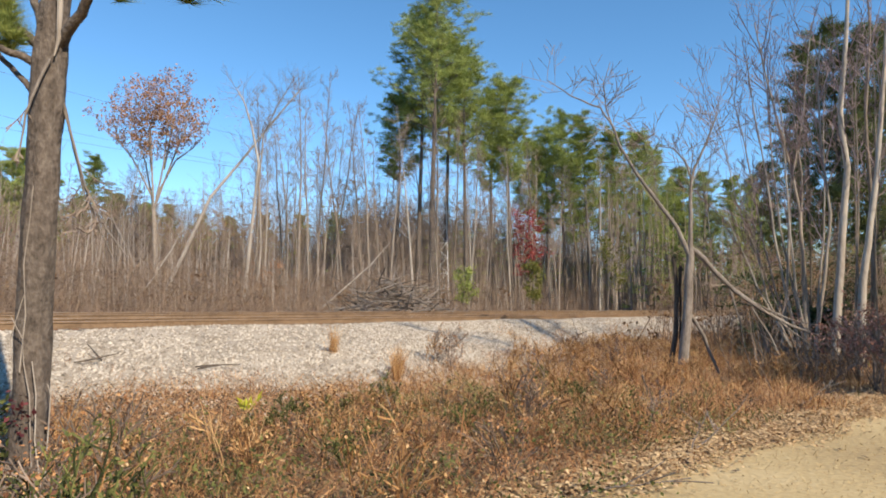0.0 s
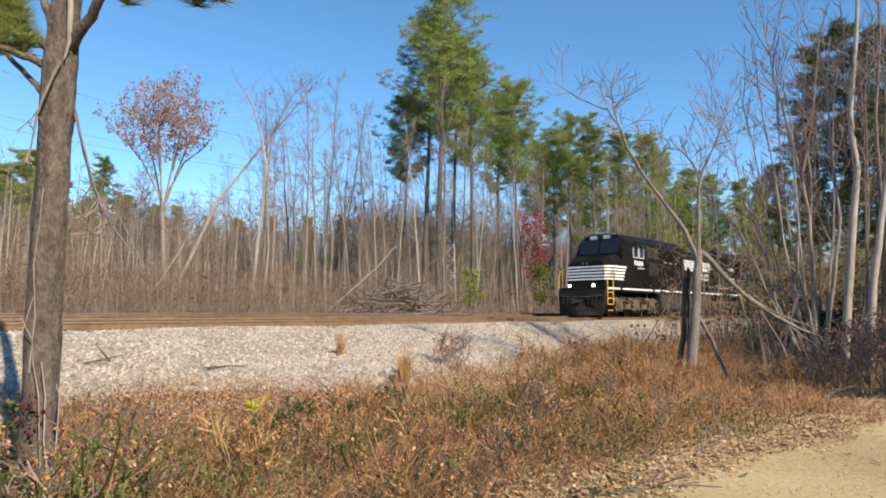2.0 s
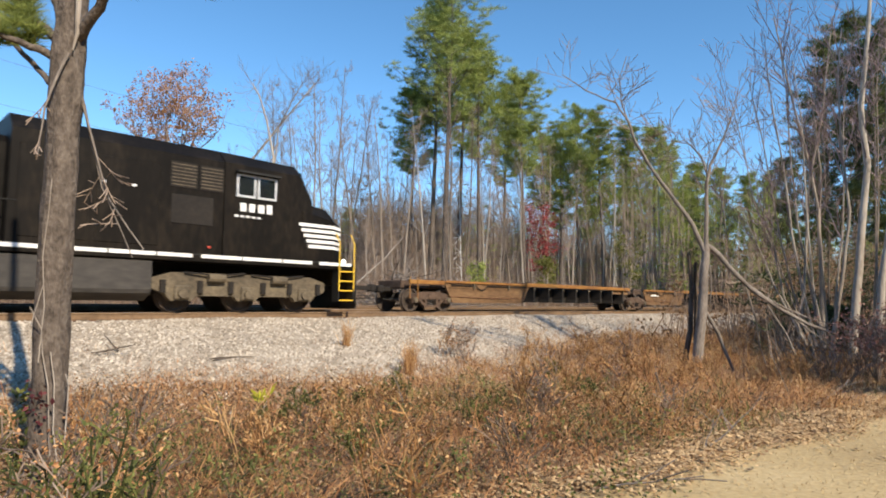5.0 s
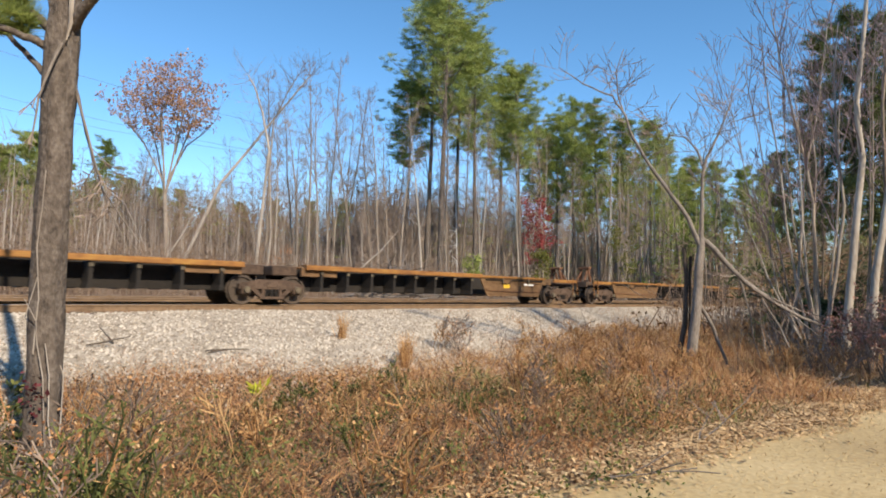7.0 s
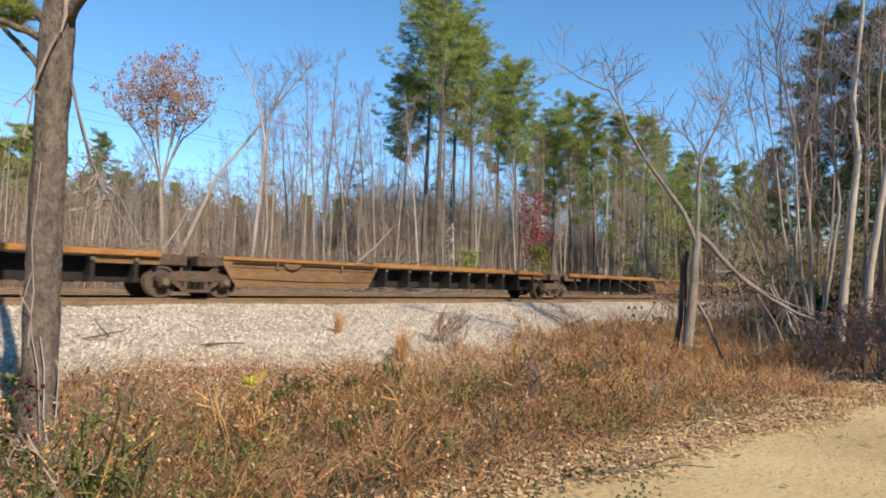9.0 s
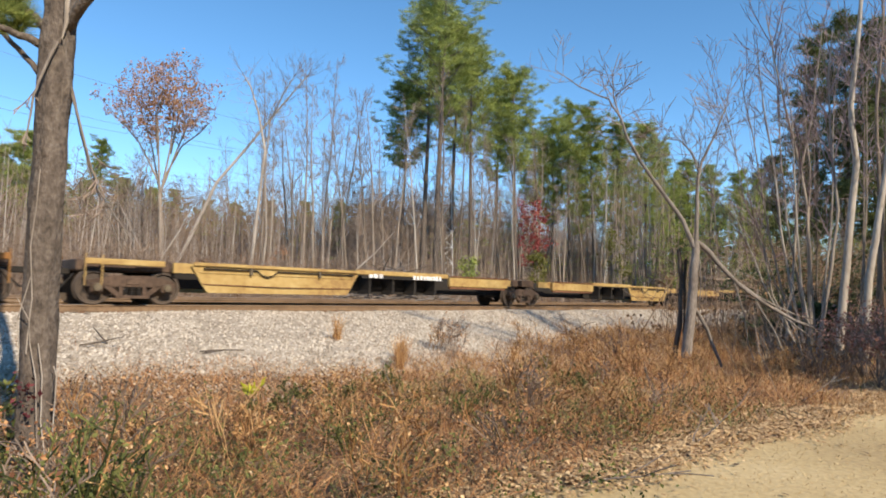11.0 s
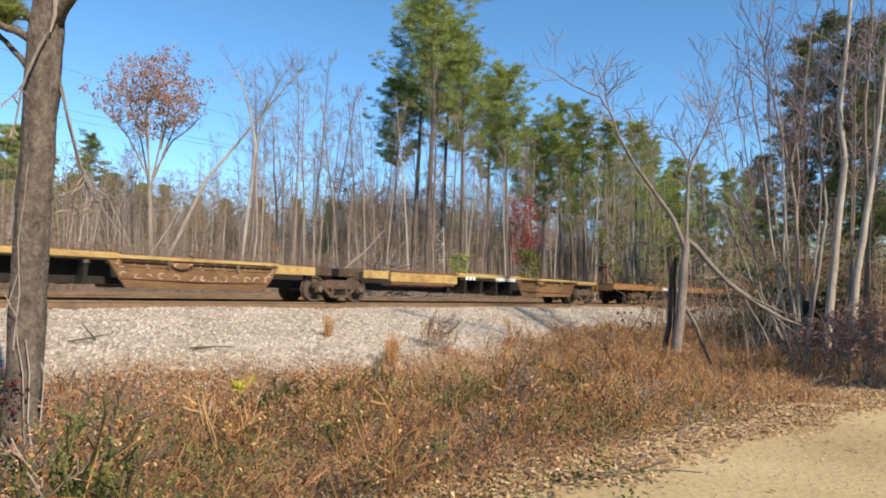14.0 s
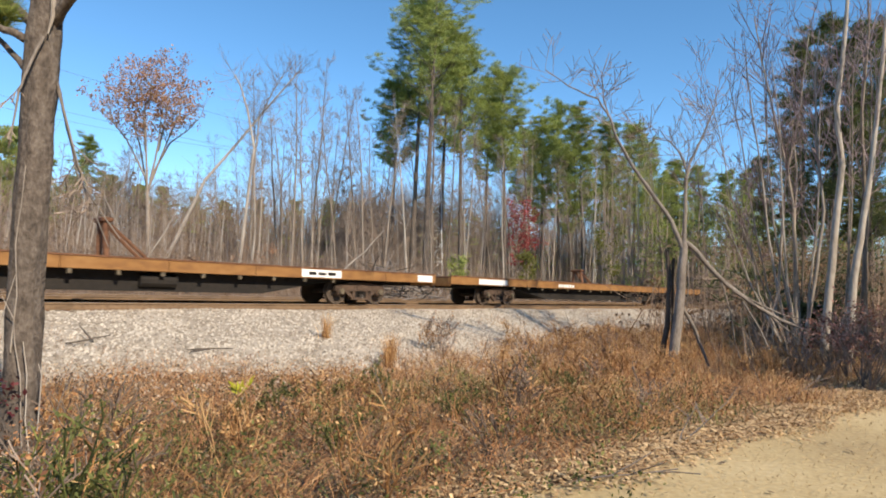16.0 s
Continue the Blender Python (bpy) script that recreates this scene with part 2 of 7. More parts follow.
# ---- mesh helpers ----
class Mesh:
    """Collects vertices and faces."""

    def __init__(self):
        self.v, self.f = [], []

    def add(self, vs, fs):
        k = len(self.v)
        self.v.extend(tuple(p) for p in vs)
        self.f.extend(tuple(i + k for i in q) for q in fs)
        return self

    def box(self, x0, x1, y0, y1, z0, z1, b=0.0):
        if not b:
            vs = [(x, y, z) for z in (z0, z1) for x, y in ((x0, y0), (x1, y0), (x1, y1), (x0, y1))]
            return self.add(vs, [(3, 2, 1, 0), (4, 5, 6, 7), (0, 1, 5, 4), (1, 2, 6, 5), (2, 3, 7, 6), (3, 0, 4, 7)])
        ring = lambda e, z: [(x0 + e, y0, z), (x1 - e, y0, z), (x1, y0 + e, z), (x1, y1 - e, z), (x1 - e, y1, z), (x0 + e, y1, z), (x0, y1 - e, z), (x0, y0 + e, z)]
        low = [(min(max(x, x0 + b), x1 - b), min(max(y, y0 + b), y1 - b), z0) for x, y, _ in ring(b, z0)]
        top = [(x, y, z1) for x, y, _ in low]
        rings = [low, ring(b, z0 + b), ring(b, z1 - b), top]
        vs = [p for r in rings for p in r]
        fs = [(i + 8 * r, (i + 1) % 8 + 8 * r, (i + 1) % 8 + 8 * r + 8, i + 8 * r + 8) for r in range(3) for i in range(8)]
        return self.add(vs, fs + [tuple(range(7, -1, -1)), tuple(range(24, 32))])

    def prism(self, poly, y0, y1):
        """poly: (x, z) outline, counter-clockwise seen from -y."""
        n = len(poly)
        vs = [(x, y0, z) for x, z in poly] + [(x, y1, z) for x, z in poly]
        return self.add(vs, [tuple(range(n)), tuple(range(2 * n - 1, n - 1, -1))] + [(i, i + n, (i + 1) % n + n, (i + 1) % n) for i in range(n)])

    def loft(self, sections):
        """sections: rings of equal length, joined in turn and capped."""
        n = len(sections[0])
        vs = [p for r in sections for p in r]
        fs = [(i + n * r, (i + 1) % n + n * r, (i + 1) % n + n * r + n, i + n * r + n) for r in range(len(sections) - 1) for i in range(n)]
        return self.add(vs, fs + [tuple(range(n - 1, -1, -1)), tuple(range(n * (len(sections) - 1), n * len(sections)))])

    def tube(self, pts, radii, k=6, cap=True):
        pts = [Vector(p) for p in pts]
        rings, up = [], None
        for i, p in enumerate(pts):
            d = (pts[min(i + 1, len(pts) - 1)] - pts[max(i - 1, 0)]).normalized()
            if up is None:
                up = d.orthogonal().normalized()
            a = (up - d * up.dot(d))
            a = a.normalized() if a.length > 1e-6 else d.orthogonal().normalized()
            up, c = a, d.cross(a)
            rings.append([p + (a * math.cos(2 * math.pi * j / k) + c * math.sin(2 * math.pi * j / k)) * radii[i] for j in range(k)])
        if cap:
            return self.loft(rings)
        vs = [p for r in rings for p in r]
        return self.add(vs, [(i + k * r, (i + 1) % k + k * r, (i + 1) % k + k * r + k, i + k * r + k) for r in range(len(rings) - 1) for i in range(k)])

    def data(self, name, material, smooth=False):
        me = bpy.data.meshes.new(name)
        me.from_pydata(self.v, [], self.f)
        me.materials.append(material)
        if smooth:
            me.shade_smooth()
        me.update()
        return me


def part(name, mesh, material, parent=None, label="", smooth=False):
    ob = new(name, mesh.data(name, material, smooth))
    ob.parent = parent
    return tagged(ob, label, kind="stuff" if name in SPRAYS else "")


SPRAYS = {"data_lettering", "lettering", "twig_spray", "side_shoot", "reporting_mark", "fleet_number", "graffiti"}   # too fine to pick apart


def thing(name, label, category, group="", m=None, kind=""):
    ob = new(name)
    ob.empty_display_size = 0.2
    if m is not None:
        ob.matrix_basis = m
    return tagged(ob, label, category, group, kind)


def soup(name, verts, faces, material):
    """A mesh from numpy arrays: verts (n, 3), faces (m, 3 or 4)."""
    me = bpy.data.meshes.new(name)
    m, k = faces.shape
    me.vertices.add(len(verts))
    me.vertices.foreach_set("co", verts.astype(np.float32).ravel())
    me.loops.add(m * k)
    me.loops.foreach_set("vertex_index", faces.astype(np.int32).ravel())
    me.polygons.add(m)
    me.polygons.foreach_set("loop_start", np.arange(0, m * k, k, dtype=np.int32))
    me.materials.append(material)
    me.update(calc_edges=True)
    me.validate()
    return me

# ---- ground ----
def smooth(a, b, x):
    t = np.clip((x - a) / (b - a), 0, 1)
    return t * t * (3 - 2 * t)


def wave(x, y):
    return 0.5 * np.sin(0.9 * x + 1.3 * np.sin(0.37 * y)) + 0.5 * np.sin(1.1 * y - 0.8 * np.sin(0.53 * x))


def toe_line(s):
    """Where the ballast bank meets the brush."""
    return 11.5 + 0.3 * np.sin(s * 0.6) - 1.5 * np.exp(-(((s - 11) / 4.0) ** 2)) + 2.2 * smooth(14, 24, s)


def path_edge(s):
    """Where the mown path meets the brush."""
    return np.clip(3.06 - 0.15 * (s - 5.0), 1.6, 3.6) + 0.09 * np.sin(s * 1.9) + 0.05 * np.sin(s * 4.3)


def ground_z(s, n):
    """Height of the ground: path, brush bank, ballast shoulder, forest floor."""
    s, n = np.asarray(s, float), np.asarray(n, float)
    toe = toe_line(s)
    z = -0.10 * smooth(2.6, 6, n) + 0.22 * smooth(6, 12.5, n)
    z = z + (BED - 0.12) * np.clip((n - toe) / (16.6 - toe), 0, 1)
    far = smooth(25.6, 28.5, n)
    z = z * (1 - far) + 0.55 * far
    rough = 0.035 * smooth(2.6, 4, n) + 0.25 * smooth(30, 45, n)
    return z + rough * wave(s, n) + 1.4 * smooth(45, 120, n)


BED = RAIL - 0.20
TRACK_N, TRACK2_N = 18.55, 22.9
NEAR_RAIL, GAUGE = 17.83, 1.435


def build_ground():
    # one sheet: fine strip near the camera, coarse fields reaching the horizon
    ss = np.concatenate([[-2500, -900, -300], np.arange(-120, -12, 6), np.arange(-12, 1, 0.5), np.arange(1, 16, 0.2), np.arange(16, 70, 0.5), np.arange(70, 240, 6), [300, 900, 2500]])
    nn = np.concatenate([[-2500, -700, -200], np.arange(-60, -6, 4), np.arange(-6, 1, 0.25), np.arange(1, 3.6, 0.06), np.arange(3.6, 30, 0.25), np.arange(30, 60, 1.5), np.arange(60, 200, 6), [300, 900, 2500]])
    S, N = np.meshgrid(ss, nn)
    Z = ground_z(S, N)
    V = np.stack([UX * S - UY * N, UY * S + UX * N, Z], -1).reshape(-1, 3)
    w, h = len(ss), len(nn)
    i = (np.arange(h - 1)[:, None] * w + np.arange(w - 1)).ravel()
    F = np.stack([i, i + 1, i + w + 1, i + w], 1)
    me = soup("ground", V, F, M_FOREST)
    for m in (M_SHOULDER, M_PATH, M_BALLAST):
        me.materials.append(m)
    cs = ((S[:-1, :-1] + S[1:, 1:]) / 2).ravel()
    cn = ((N[:-1, :-1] + N[1:, 1:]) / 2).ravel()
    edge = path_edge(cs) + 0.05 * np.sin(cs * 11) * np.sin(cn * 9)
    toe = toe_line(cs) + 0.3 * np.sin(cs * 1.7)
    idx = np.where(cn < edge, 2, np.where(cn < toe, 1, np.where(cn < 27.0, 3, 0)))
    idx = np.where(cn < -6, 0, idx)
    me.polygons.foreach_set("material_index", idx.astype(np.int32))
    me.shade_smooth()
    tagged(new("ground", me), "leaf-littered ground with a mown tan path and pale ballast bank", "ground", kind="structure")


build_ground()


def ballast_stones():
    rng = np.random.default_rng(4)
    k = 62000
    s = rng.uniform(-12, 46, k)
    n = 17.6 - (17.6 - toe_line(s) + 0.2) * rng.random(k) ** 0.85 - np.where(rng.random(k) < 0.26, 4.2 * rng.random(k) ** 1.5, 0)
    z = ground_z(s, n)
    c = np.stack([UX * s - UY * n, UY * s + UX * n, z], 1)
    base = np.array([[1, 0, 0], [-1, 0, 0], [0, 1, 0], [0, -1, 0], [0, 0, 1]], float)
    tri = np.array([[0, 2, 4], [2, 1, 4], [1, 3, 4], [3, 0, 4]])
    r = rng.uniform(0.022, 0.055, k)
    V = base[None] * rng.uniform(0.6, 1.3, (k, 5, 3)) * r[:, None, None]
    a = rng.uniform(0, 6.28, k)
    ca, sa = np.cos(a)[:, None], np.sin(a)[:, None]
    V = np.stack([V[..., 0] * ca - V[..., 1] * sa, V[..., 0] * sa + V[..., 1] * ca, V[..., 2] + 0.3 * V[..., 0] * np.sin(3 * a)[:, None]], -1) + c[:, None]
    F = tri[None] + (np.arange(k) * 5)[:, None, None]
    me = soup("ballast_stones", V.reshape(-1, 3), F.reshape(-1, 3), M_STONE)
    tagged(new("ballast_stones", me), "pale grey crushed stone ballast on the railway bank", "gravel", kind="stuff")


ballast_stones()


# ---- railway tracks ----
def rail_profile():
    h = [(-0.07, 0), (0.07, 0), (0.07, 0.012), (0.012, 0.035), (0.012, 0.135), (0.036, 0.145), (0.036, 0.178), (0.028, 0.186),
         (-0.028, 0.186), (-0.036, 0.178), (-0.036, 0.145), (-0.012, 0.135), (-0.012, 0.035), (-0.07, 0.012)]
    return h


def build_track(n_mid, top, label, tilt):
    tr = thing("railway_track", label, "railway track", kind="structure")
    for side in (-1, 1):
        n0, z0 = n_mid + side * GAUGE / 2, top - 0.186 + (tilt if side > 0 else 0)
        m = Mesh()
        secs = []
        for s in np.arange(-60, 181, 6.0):
            secs.append([W(s, n0 + y, z0 + z) for y, z in rail_profile()])
        m.loft(secs)
        part("rail", m, M_RAIL, tr, "brown rusted steel rail")
        hd = Mesh()
        hd.loft([[W(s, n0 + y, z0 + 0.186 + z) for y, z in ((-0.026, 0.0), (0.026, 0.0), (0.024, 0.004), (-0.024, 0.004))] for s in (-60, 60, 180)])
        part("rail_head", hd, M_RAILHEAD, tr, "polished rail head")
    tie = Mesh().box(-0.11, 0.11, -1.3, 1.3, -0.16, 0.0, 0.012).data("tie", M_TIE)
    plate = Mesh().box(-0.1, 0.1, -0.17, 0.17, 0.0, 0.02, 0.005).data("tie_plate", M_RUST)
    for i in range(150):
        s = -14 + i * 0.5 + random.uniform(-0.03, 0.03)
        t = new("tie", tie)
        t.parent = tr
        t.matrix_basis = Matrix.Translation(W(s, n_mid, top - 0.206)) @ Matrix.Rotation(math.atan2(UY, UX), 4, "Z")
        if n_mid < 20:
            p = new("tie_plate", plate)
            p.parent = tr
            p.matrix_basis = Matrix.Translation(W(s, NEAR_RAIL, top - 0.206)) @ Matrix.Rotation(math.atan2(UY, UX), 4, "Z")
    return tr


build_track(TRACK_N, RAIL, "rusty brown railway track on pale ballast", 0.06)
build_track(TRACK2_N, RAIL + 0.14, "second railway track lying behind the first", 0.06)

# ---- train: local x runs forward, +y to the side facing the camera, z = 0 on the rails ----
HEAD = math.atan2(-UY, -UX)
CLIP = 16.0


# (seconds, metres rolled)
ROLLED = [(0, 0.72), (0.5, 10.67), (1, 20.62), (1.5, 30.57), (2, 40.75), (2.5, 50.95), (3, 61.08), (3.5, 71.0), (4, 81.0), (6.5, 130.45), (7, 140.33), (7.5, 149.76), (8, 159.55), (8.5, 169.57), (9, 179.53), (11.5, 230.67), (12, 240.81), (12.5, 251.21), (13, 262.11), (13.5, 272.37), (14, 283.09), (14.5, 293.47), (15, 303.52), (15.5, 313.61), (16, 324.08)]


def rolled(t):
    """Metres rolled since the start."""
    for (ta, da), (tb, db) in zip(ROLLED, ROLLED[1:]):
        if t <= tb + 1e-6:
            return da + (db - da) * (t - ta) / (tb - ta)
    return ROLLED[-1][1]


def on_track(q, t):
    return Matrix.Translation(W(q - rolled(t), TRACK_N, RAIL)) @ Matrix.Rotation(HEAD, 4, "Z")


MOVING, SPINNING = [], []
SLACK = 1.9                      # the cars trail the locomotives by this much more


def arc(cx, cz, r, a0, a1, k):
    return [(cx + r * math.cos(radians(a0 + (a1 - a0) * i / k)), cz + r * math.sin(radians(a0 + (a1 - a0) * i / k))) for i in range(k + 1)]


def wheel_mesh(r, width=0.13):
    m = Mesh()
    for side in (-1, 1):
        y = side * 0.72
        out = side * width / 2
        prof = [(0.09, y - out * 1.6), (r + 0.028, y - out * 1.0), (r + 0.028, y - out * 0.7), (r, y - out * 0.5), (r - 0.01, y + out), (r - 0.075, y + out), (r - 0.10, y + out * 0.2), (0.17, y + out * 0.3), (0.14, y + out * 1.3), (0.0001, y + out * 1.3)]
        k = 24
        vs = [(p * math.cos(2 * math.pi * j / k), yy, p * math.sin(2 * math.pi * j / k)) for p, yy in prof for j in range(k)]
        m.add(vs, [(i * k + j, i * k + (j + 1) % k, (i + 1) * k + (j + 1) % k, (i + 1) * k + j) for i in range(len(prof) - 1) for j in range(k)])
    m.tube([(0, -0.66, 0), (0, 0.66, 0)], [0.085, 0.085], 10)
    # web marks that turn with the wheel
    for j in range(3):
        a = 2.1 * j
        for side in (-1, 1):
            m.tube([(0.27 * math.cos(a), side * 0.735, 0.27 * math.sin(a)), (0.27 * math.cos(a), side * 0.765, 0.27 * math.sin(a))], [0.035, 0.035], 6)
    return m


WHEEL_BIG, WHEEL_SMALL = 0.53, 0.457
wheel_big = wheel_mesh(WHEEL_BIG).data("wheelset", M_WHEEL)
wheel_small = wheel_mesh(WHEEL_SMALL).data("wheelset", M_WHEEL)


def wheelset(parent, x, big=False):
    w = new("wheelset", wheel_big if big else wheel_small)
    w.parent = parent
    w.location = (x, 0, WHEEL_BIG if big else WHEEL_SMALL)
    SPINNING.append((w, x, WHEEL_BIG if big else WHEEL_SMALL))
    return w


def freight_truck(parent, x, material):
    """Three-piece truck: side frames with journal ends and spring nest, bolster, two wheelsets."""
    half = 0.89
    r = WHEEL_SMALL
    for side in (-1, 1):
        y0, y1 = (0.88, 1.02) if side > 0 else (-1.02, -0.88)
        fr = Mesh()
        # frame as upper beam, slanted lower members and spring seat, so that light passes through the openings
        fr.prism([(-half - 0.24, r + 0.02), (half + 0.24, r + 0.02), (half + 0.22, r + 0.18), (0.45, r + 0.32), (-0.45, r + 0.32), (-half - 0.22, r + 0.18)], y0, y1)
        for e in (-1, 1):
            a = [(e * (half - 0.1), r + 0.06), (e * 0.36, 0.19), (e * 0.36, 0.32), (e * (half - 0.32), r + 0.06)]
            fr.prism(a if e < 0 else a[::-1], y0, y1)
            fr.prism([(e * 0.30 - 0.05, 0.22), (e * 0.30 + 0.05, 0.22), (e * 0.30 + 0.05, r + 0.05), (e * 0.30 - 0.05, r + 0.05)], y0, y1)
            fr.box(e * half - 0.15, e * half + 0.15, y0 - 0.02, y1 + 0.04, r - 0.14, r + 0.12, 0.03)
        fr.box(-0.42, 0.42, y0, y1 + 0.03 * side, 0.17, 0.25)
        f = part("truck_frame", fr, material, parent)
        sp = Mesh()
        for k in (-0.17, 0.0, 0.17):
            for z in range(5):
                sp.tube([(k, (y0 + y1) / 2, 0.26 + z * 0.055), (k, (y0 + y1) / 2, 0.295 + z * 0.055)], [0.075, 0.075], 8)
        part("spring", sp, M_UNDER, f)
        for e in (-1, 1):
            cap = Mesh().tube([(e * half, (y1 if side > 0 else y0), r), (e * half, (y1 if side > 0 else y0) + side * 0.10, r)], [0.115, 0.10], 12)
            part("bearing_cap", cap, M_GREASE, f)
    b = Mesh().box(-0.2, 0.2, -1.04, 1.04, r + 0.06, r + 0.28, 0.03)
    bo = part("bolster", b, material, parent)
    for o in list(parent.children):
        if o.name.split(".")[0] in ("truck_frame", "bolster") and not o.get("set"):
            o.location.x = x
            o["set"] = 1
    for e in (-1, 1):
        wheelset(parent, x + e * half)


def coupler(parent, x, face, z=0.86):
    m = Mesh().box(min(x, face), max(x, face), -0.09, 0.09, z - 0.08, z + 0.08, 0.02)
    k = Mesh().box(face - 0.18, face + 0.10, -0.16, 0.16, z - 0.14, z + 0.14, 0.05)
    c = part("coupler", m, M_UNDER, parent)
    part("knuckle", k, M_UNDER, c)
    h = Mesh().tube([(x, 0.35, z - 0.05), ((x + face) / 2, 0.38, z - 0.42), (face, 0.3, z - 0.38)], [0.025] * 3, 6)
    part("air_hose", h, M_UNDER, parent)


def dashes(x0, x1, z0, z1, y, count, seed, fill=1.0):
    """A row of plain bars for small unreadable writing."""
    rng = random.Random(seed)
    m = Mesh()
    w = (x1 - x0) / count
    for i in range(count):
        a = x0 + i * w
        m.box(a + 0.12 * w, a + 0.12 * w + w * rng.uniform(0.6, 0.8) * fill, y - 0.004, y + 0.006, z0, z1 - rng.choice((0, 0, 0.12)) * (z1 - z0))
    return m


STATIONS = ((-11.3, -11.9), (-10.45, -10.95), (-10.0, -10.7), (-6.2, -5.75), (-0.85, -0.3), (4.88, 4.88), (12.0, 12.0))


def fit_body(loco):
    """Stretches body sections to fit the camera's view; trucks and tank are already there."""
    for ob in loco.children_recursive:
        name = ob.name.split(".")[0]
        if name in ("wheelset", "truck_frame", "fuel_tank") or ob.parent.name.split(".")[0] == "truck_frame":
            continue
        tall = name in ("cab", "equipment_cabinet", "number_board", "number_glass")
        for v in ob.data.vertices:
            for (a, b), (c, d) in zip(STATIONS, STATIONS[1:]):
                if a <= v.co.x <= c:
                    v.co.x = b + (d - b) * (v.co.x - a) / (c - a)
                    break
            if tall and v.co.z > 4.25:
                v.co.z += 0.45 * (v.co.z - 4.25)


def locomotive(name, label, q_mid, flip):
    """Six-axle freight diesel; x = +11 is its cab end."""
    t = thing(name, label, "locomotive", "locomotives of the train")
    S = Mesh
    # frame and sill
    part("frame", S().box(-10.5, 9.6, -1.5, 1.5, 1.42, 1.60, 0.02).box(-10.2, 9.5, -0.6, 0.6, 0.9, 1.42), M_BLACK, t)
    for side in (-1, 1):
        n = 15
        for i in range(n):
            a = -10.3 + i * 19.8 / n
            part("sill_stripe", S().box(a, a + 19.8 / n - (0.28 if i % 3 == 1 else 0.05), side * 1.505 - 0.006, side * 1.505 + 0.006, 1.53, 1.63), M_WHITE, t, "white sill stripe")
    part("walkway", S().box(-10.45, 9.55, -1.5, 1.5, 1.60, 1.64), M_BLACKROOF, t)
    # nose with a sloping top
    nose = S().loft([[(9.22, -1.15, 1.64), (9.22, 1.15, 1.64), (9.22, 1.15, 2.85), (9.12, 0.85, 3.16), (9.12, -0.85, 3.16), (9.22, -1.15, 2.85)],
                     [(8.75, -1.45, 1.64), (8.75, 1.45, 1.64), (8.75, 1.45, 3.0), (8.65, 1.1, 3.40), (8.65, -1.1, 3.40), (8.75, -1.45, 3.0)],
                     [(7.5, -1.5, 1.64), (7.5, 1.5, 1.64), (7.5, 1.5, 3.2), (7.5, 1.2, 3.58), (7.5, -1.2, 3.58), (7.5, -1.5, 3.2)]])
    part("nose", nose, M_BLACK, t)
    for k in range(5):
        z = 2.06 + k * 0.17
        part("nose_stripe", S().box(9.222, 9.236, -1.14, 1.14, z, z + 0.09), M_WHITE, t, "white nose stripe")
        for side in (-1, 1):
            pl = S().add([(9.21, side * 1.175, z), (8.75, side * 1.462, z), (8.75, side * 1.462, z + 0.10), (9.21, side * 1.175, z + 0.10), (9.21, side * 1.15, z), (8.75, side * 1.44, z), (8.75, side * 1.44, z + 0.10), (9.21, side * 1.15, z + 0.10)],
                         [(0, 1, 2, 3), (7, 6, 5, 4), (0, 4, 5, 1), (3, 2, 6, 7), (0, 3, 7, 4), (1, 5, 6, 2)])
            pl.box(7.75 - 0.09 * k, 8.74, side * 1.50 - 0.012 if side > 0 else side * 1.512, side * 1.512 if side > 0 else side * 1.50 + 0.012, z, z + 0.10)
            part("nose_stripe", pl, M_WHITE, t, "white nose stripe")
    # cab with raked windscreen
    cab = S().loft([[(7.85, y, z) for y, z in ((-1.5, 1.64), (1.5, 1.64), (1.5, 3.5), (1.5, 3.52), (-1.5, 3.52), (-1.5, 3.5))],
                    [(7.45, y, z) for y, z in ((-1.5, 1.64), (1.5, 1.64), (1.46, 4.30), (1.0, 4.56), (-1.0, 4.56), (-1.46, 4.30))],
                    [(4.9, y, z) for y, z in ((-1.5, 1.64), (1.5, 1.64), (1.46, 4.34), (1.0, 4.60), (-1.0, 4.60), (-1.46, 4.34))]])
    cabo = part("cab", cab, M_BLACK, t)
    for side in (-1, 1):
        a, b = (0.08, 1.25) if side > 0 else (-1.25, -0.08)
        ws = S().add([(7.845, a, 3.62), (7.845, b, 3.62), (7.545, b * 0.92, 4.49), (7.545, a, 4.49), (7.80, a, 3.61), (7.80, b, 3.61), (7.50, b * 0.92, 4.48), (7.50, a, 4.48)], [(0, 1, 2, 3), (7, 6, 5, 4), (0, 4, 5, 1), (3, 2, 6, 7), (0, 3, 7, 4), (1, 5, 6, 2)])
        part("windscreen", ws, M_GLASS, cabo, "dark cab windscreen")
        for x0, x1 in ((5.92, 6.55), (5.25, 5.86)):
            wf = S()
            y = side * 1.495
            fr = [(x0, x1, 3.40, 3.46), (x0, x1, 4.02, 4.08), (x0, x0 + 0.06, 3.46, 4.02), (x1 - 0.06, x1, 3.46, 4.02)]
            for c in fr:
                wf.box(c[0], c[1], y - 0.03, y + 0.03, c[2], c[3])
            f = part("side_window", wf, M_STEELWHITE, cabo, "pale metal window frame")
            part("pane", S().box(x0 + 0.06, x1 - 0.06, y - 0.012, y + 0.012, 3.46, 4.02), M_GLASS, f)
        part("sunshade", S().box(5.2, 6.6, min(side * 1.47, side * 1.72), max(side * 1.47, side * 1.72), 4.10, 4.16), M_BLACKROOF, cabo)
        part("fleet_number", dashes(5.35, 6.5, 2.98, 3.26, side * 1.505, 4, 3), M_WHITE, cabo, "white number bars")
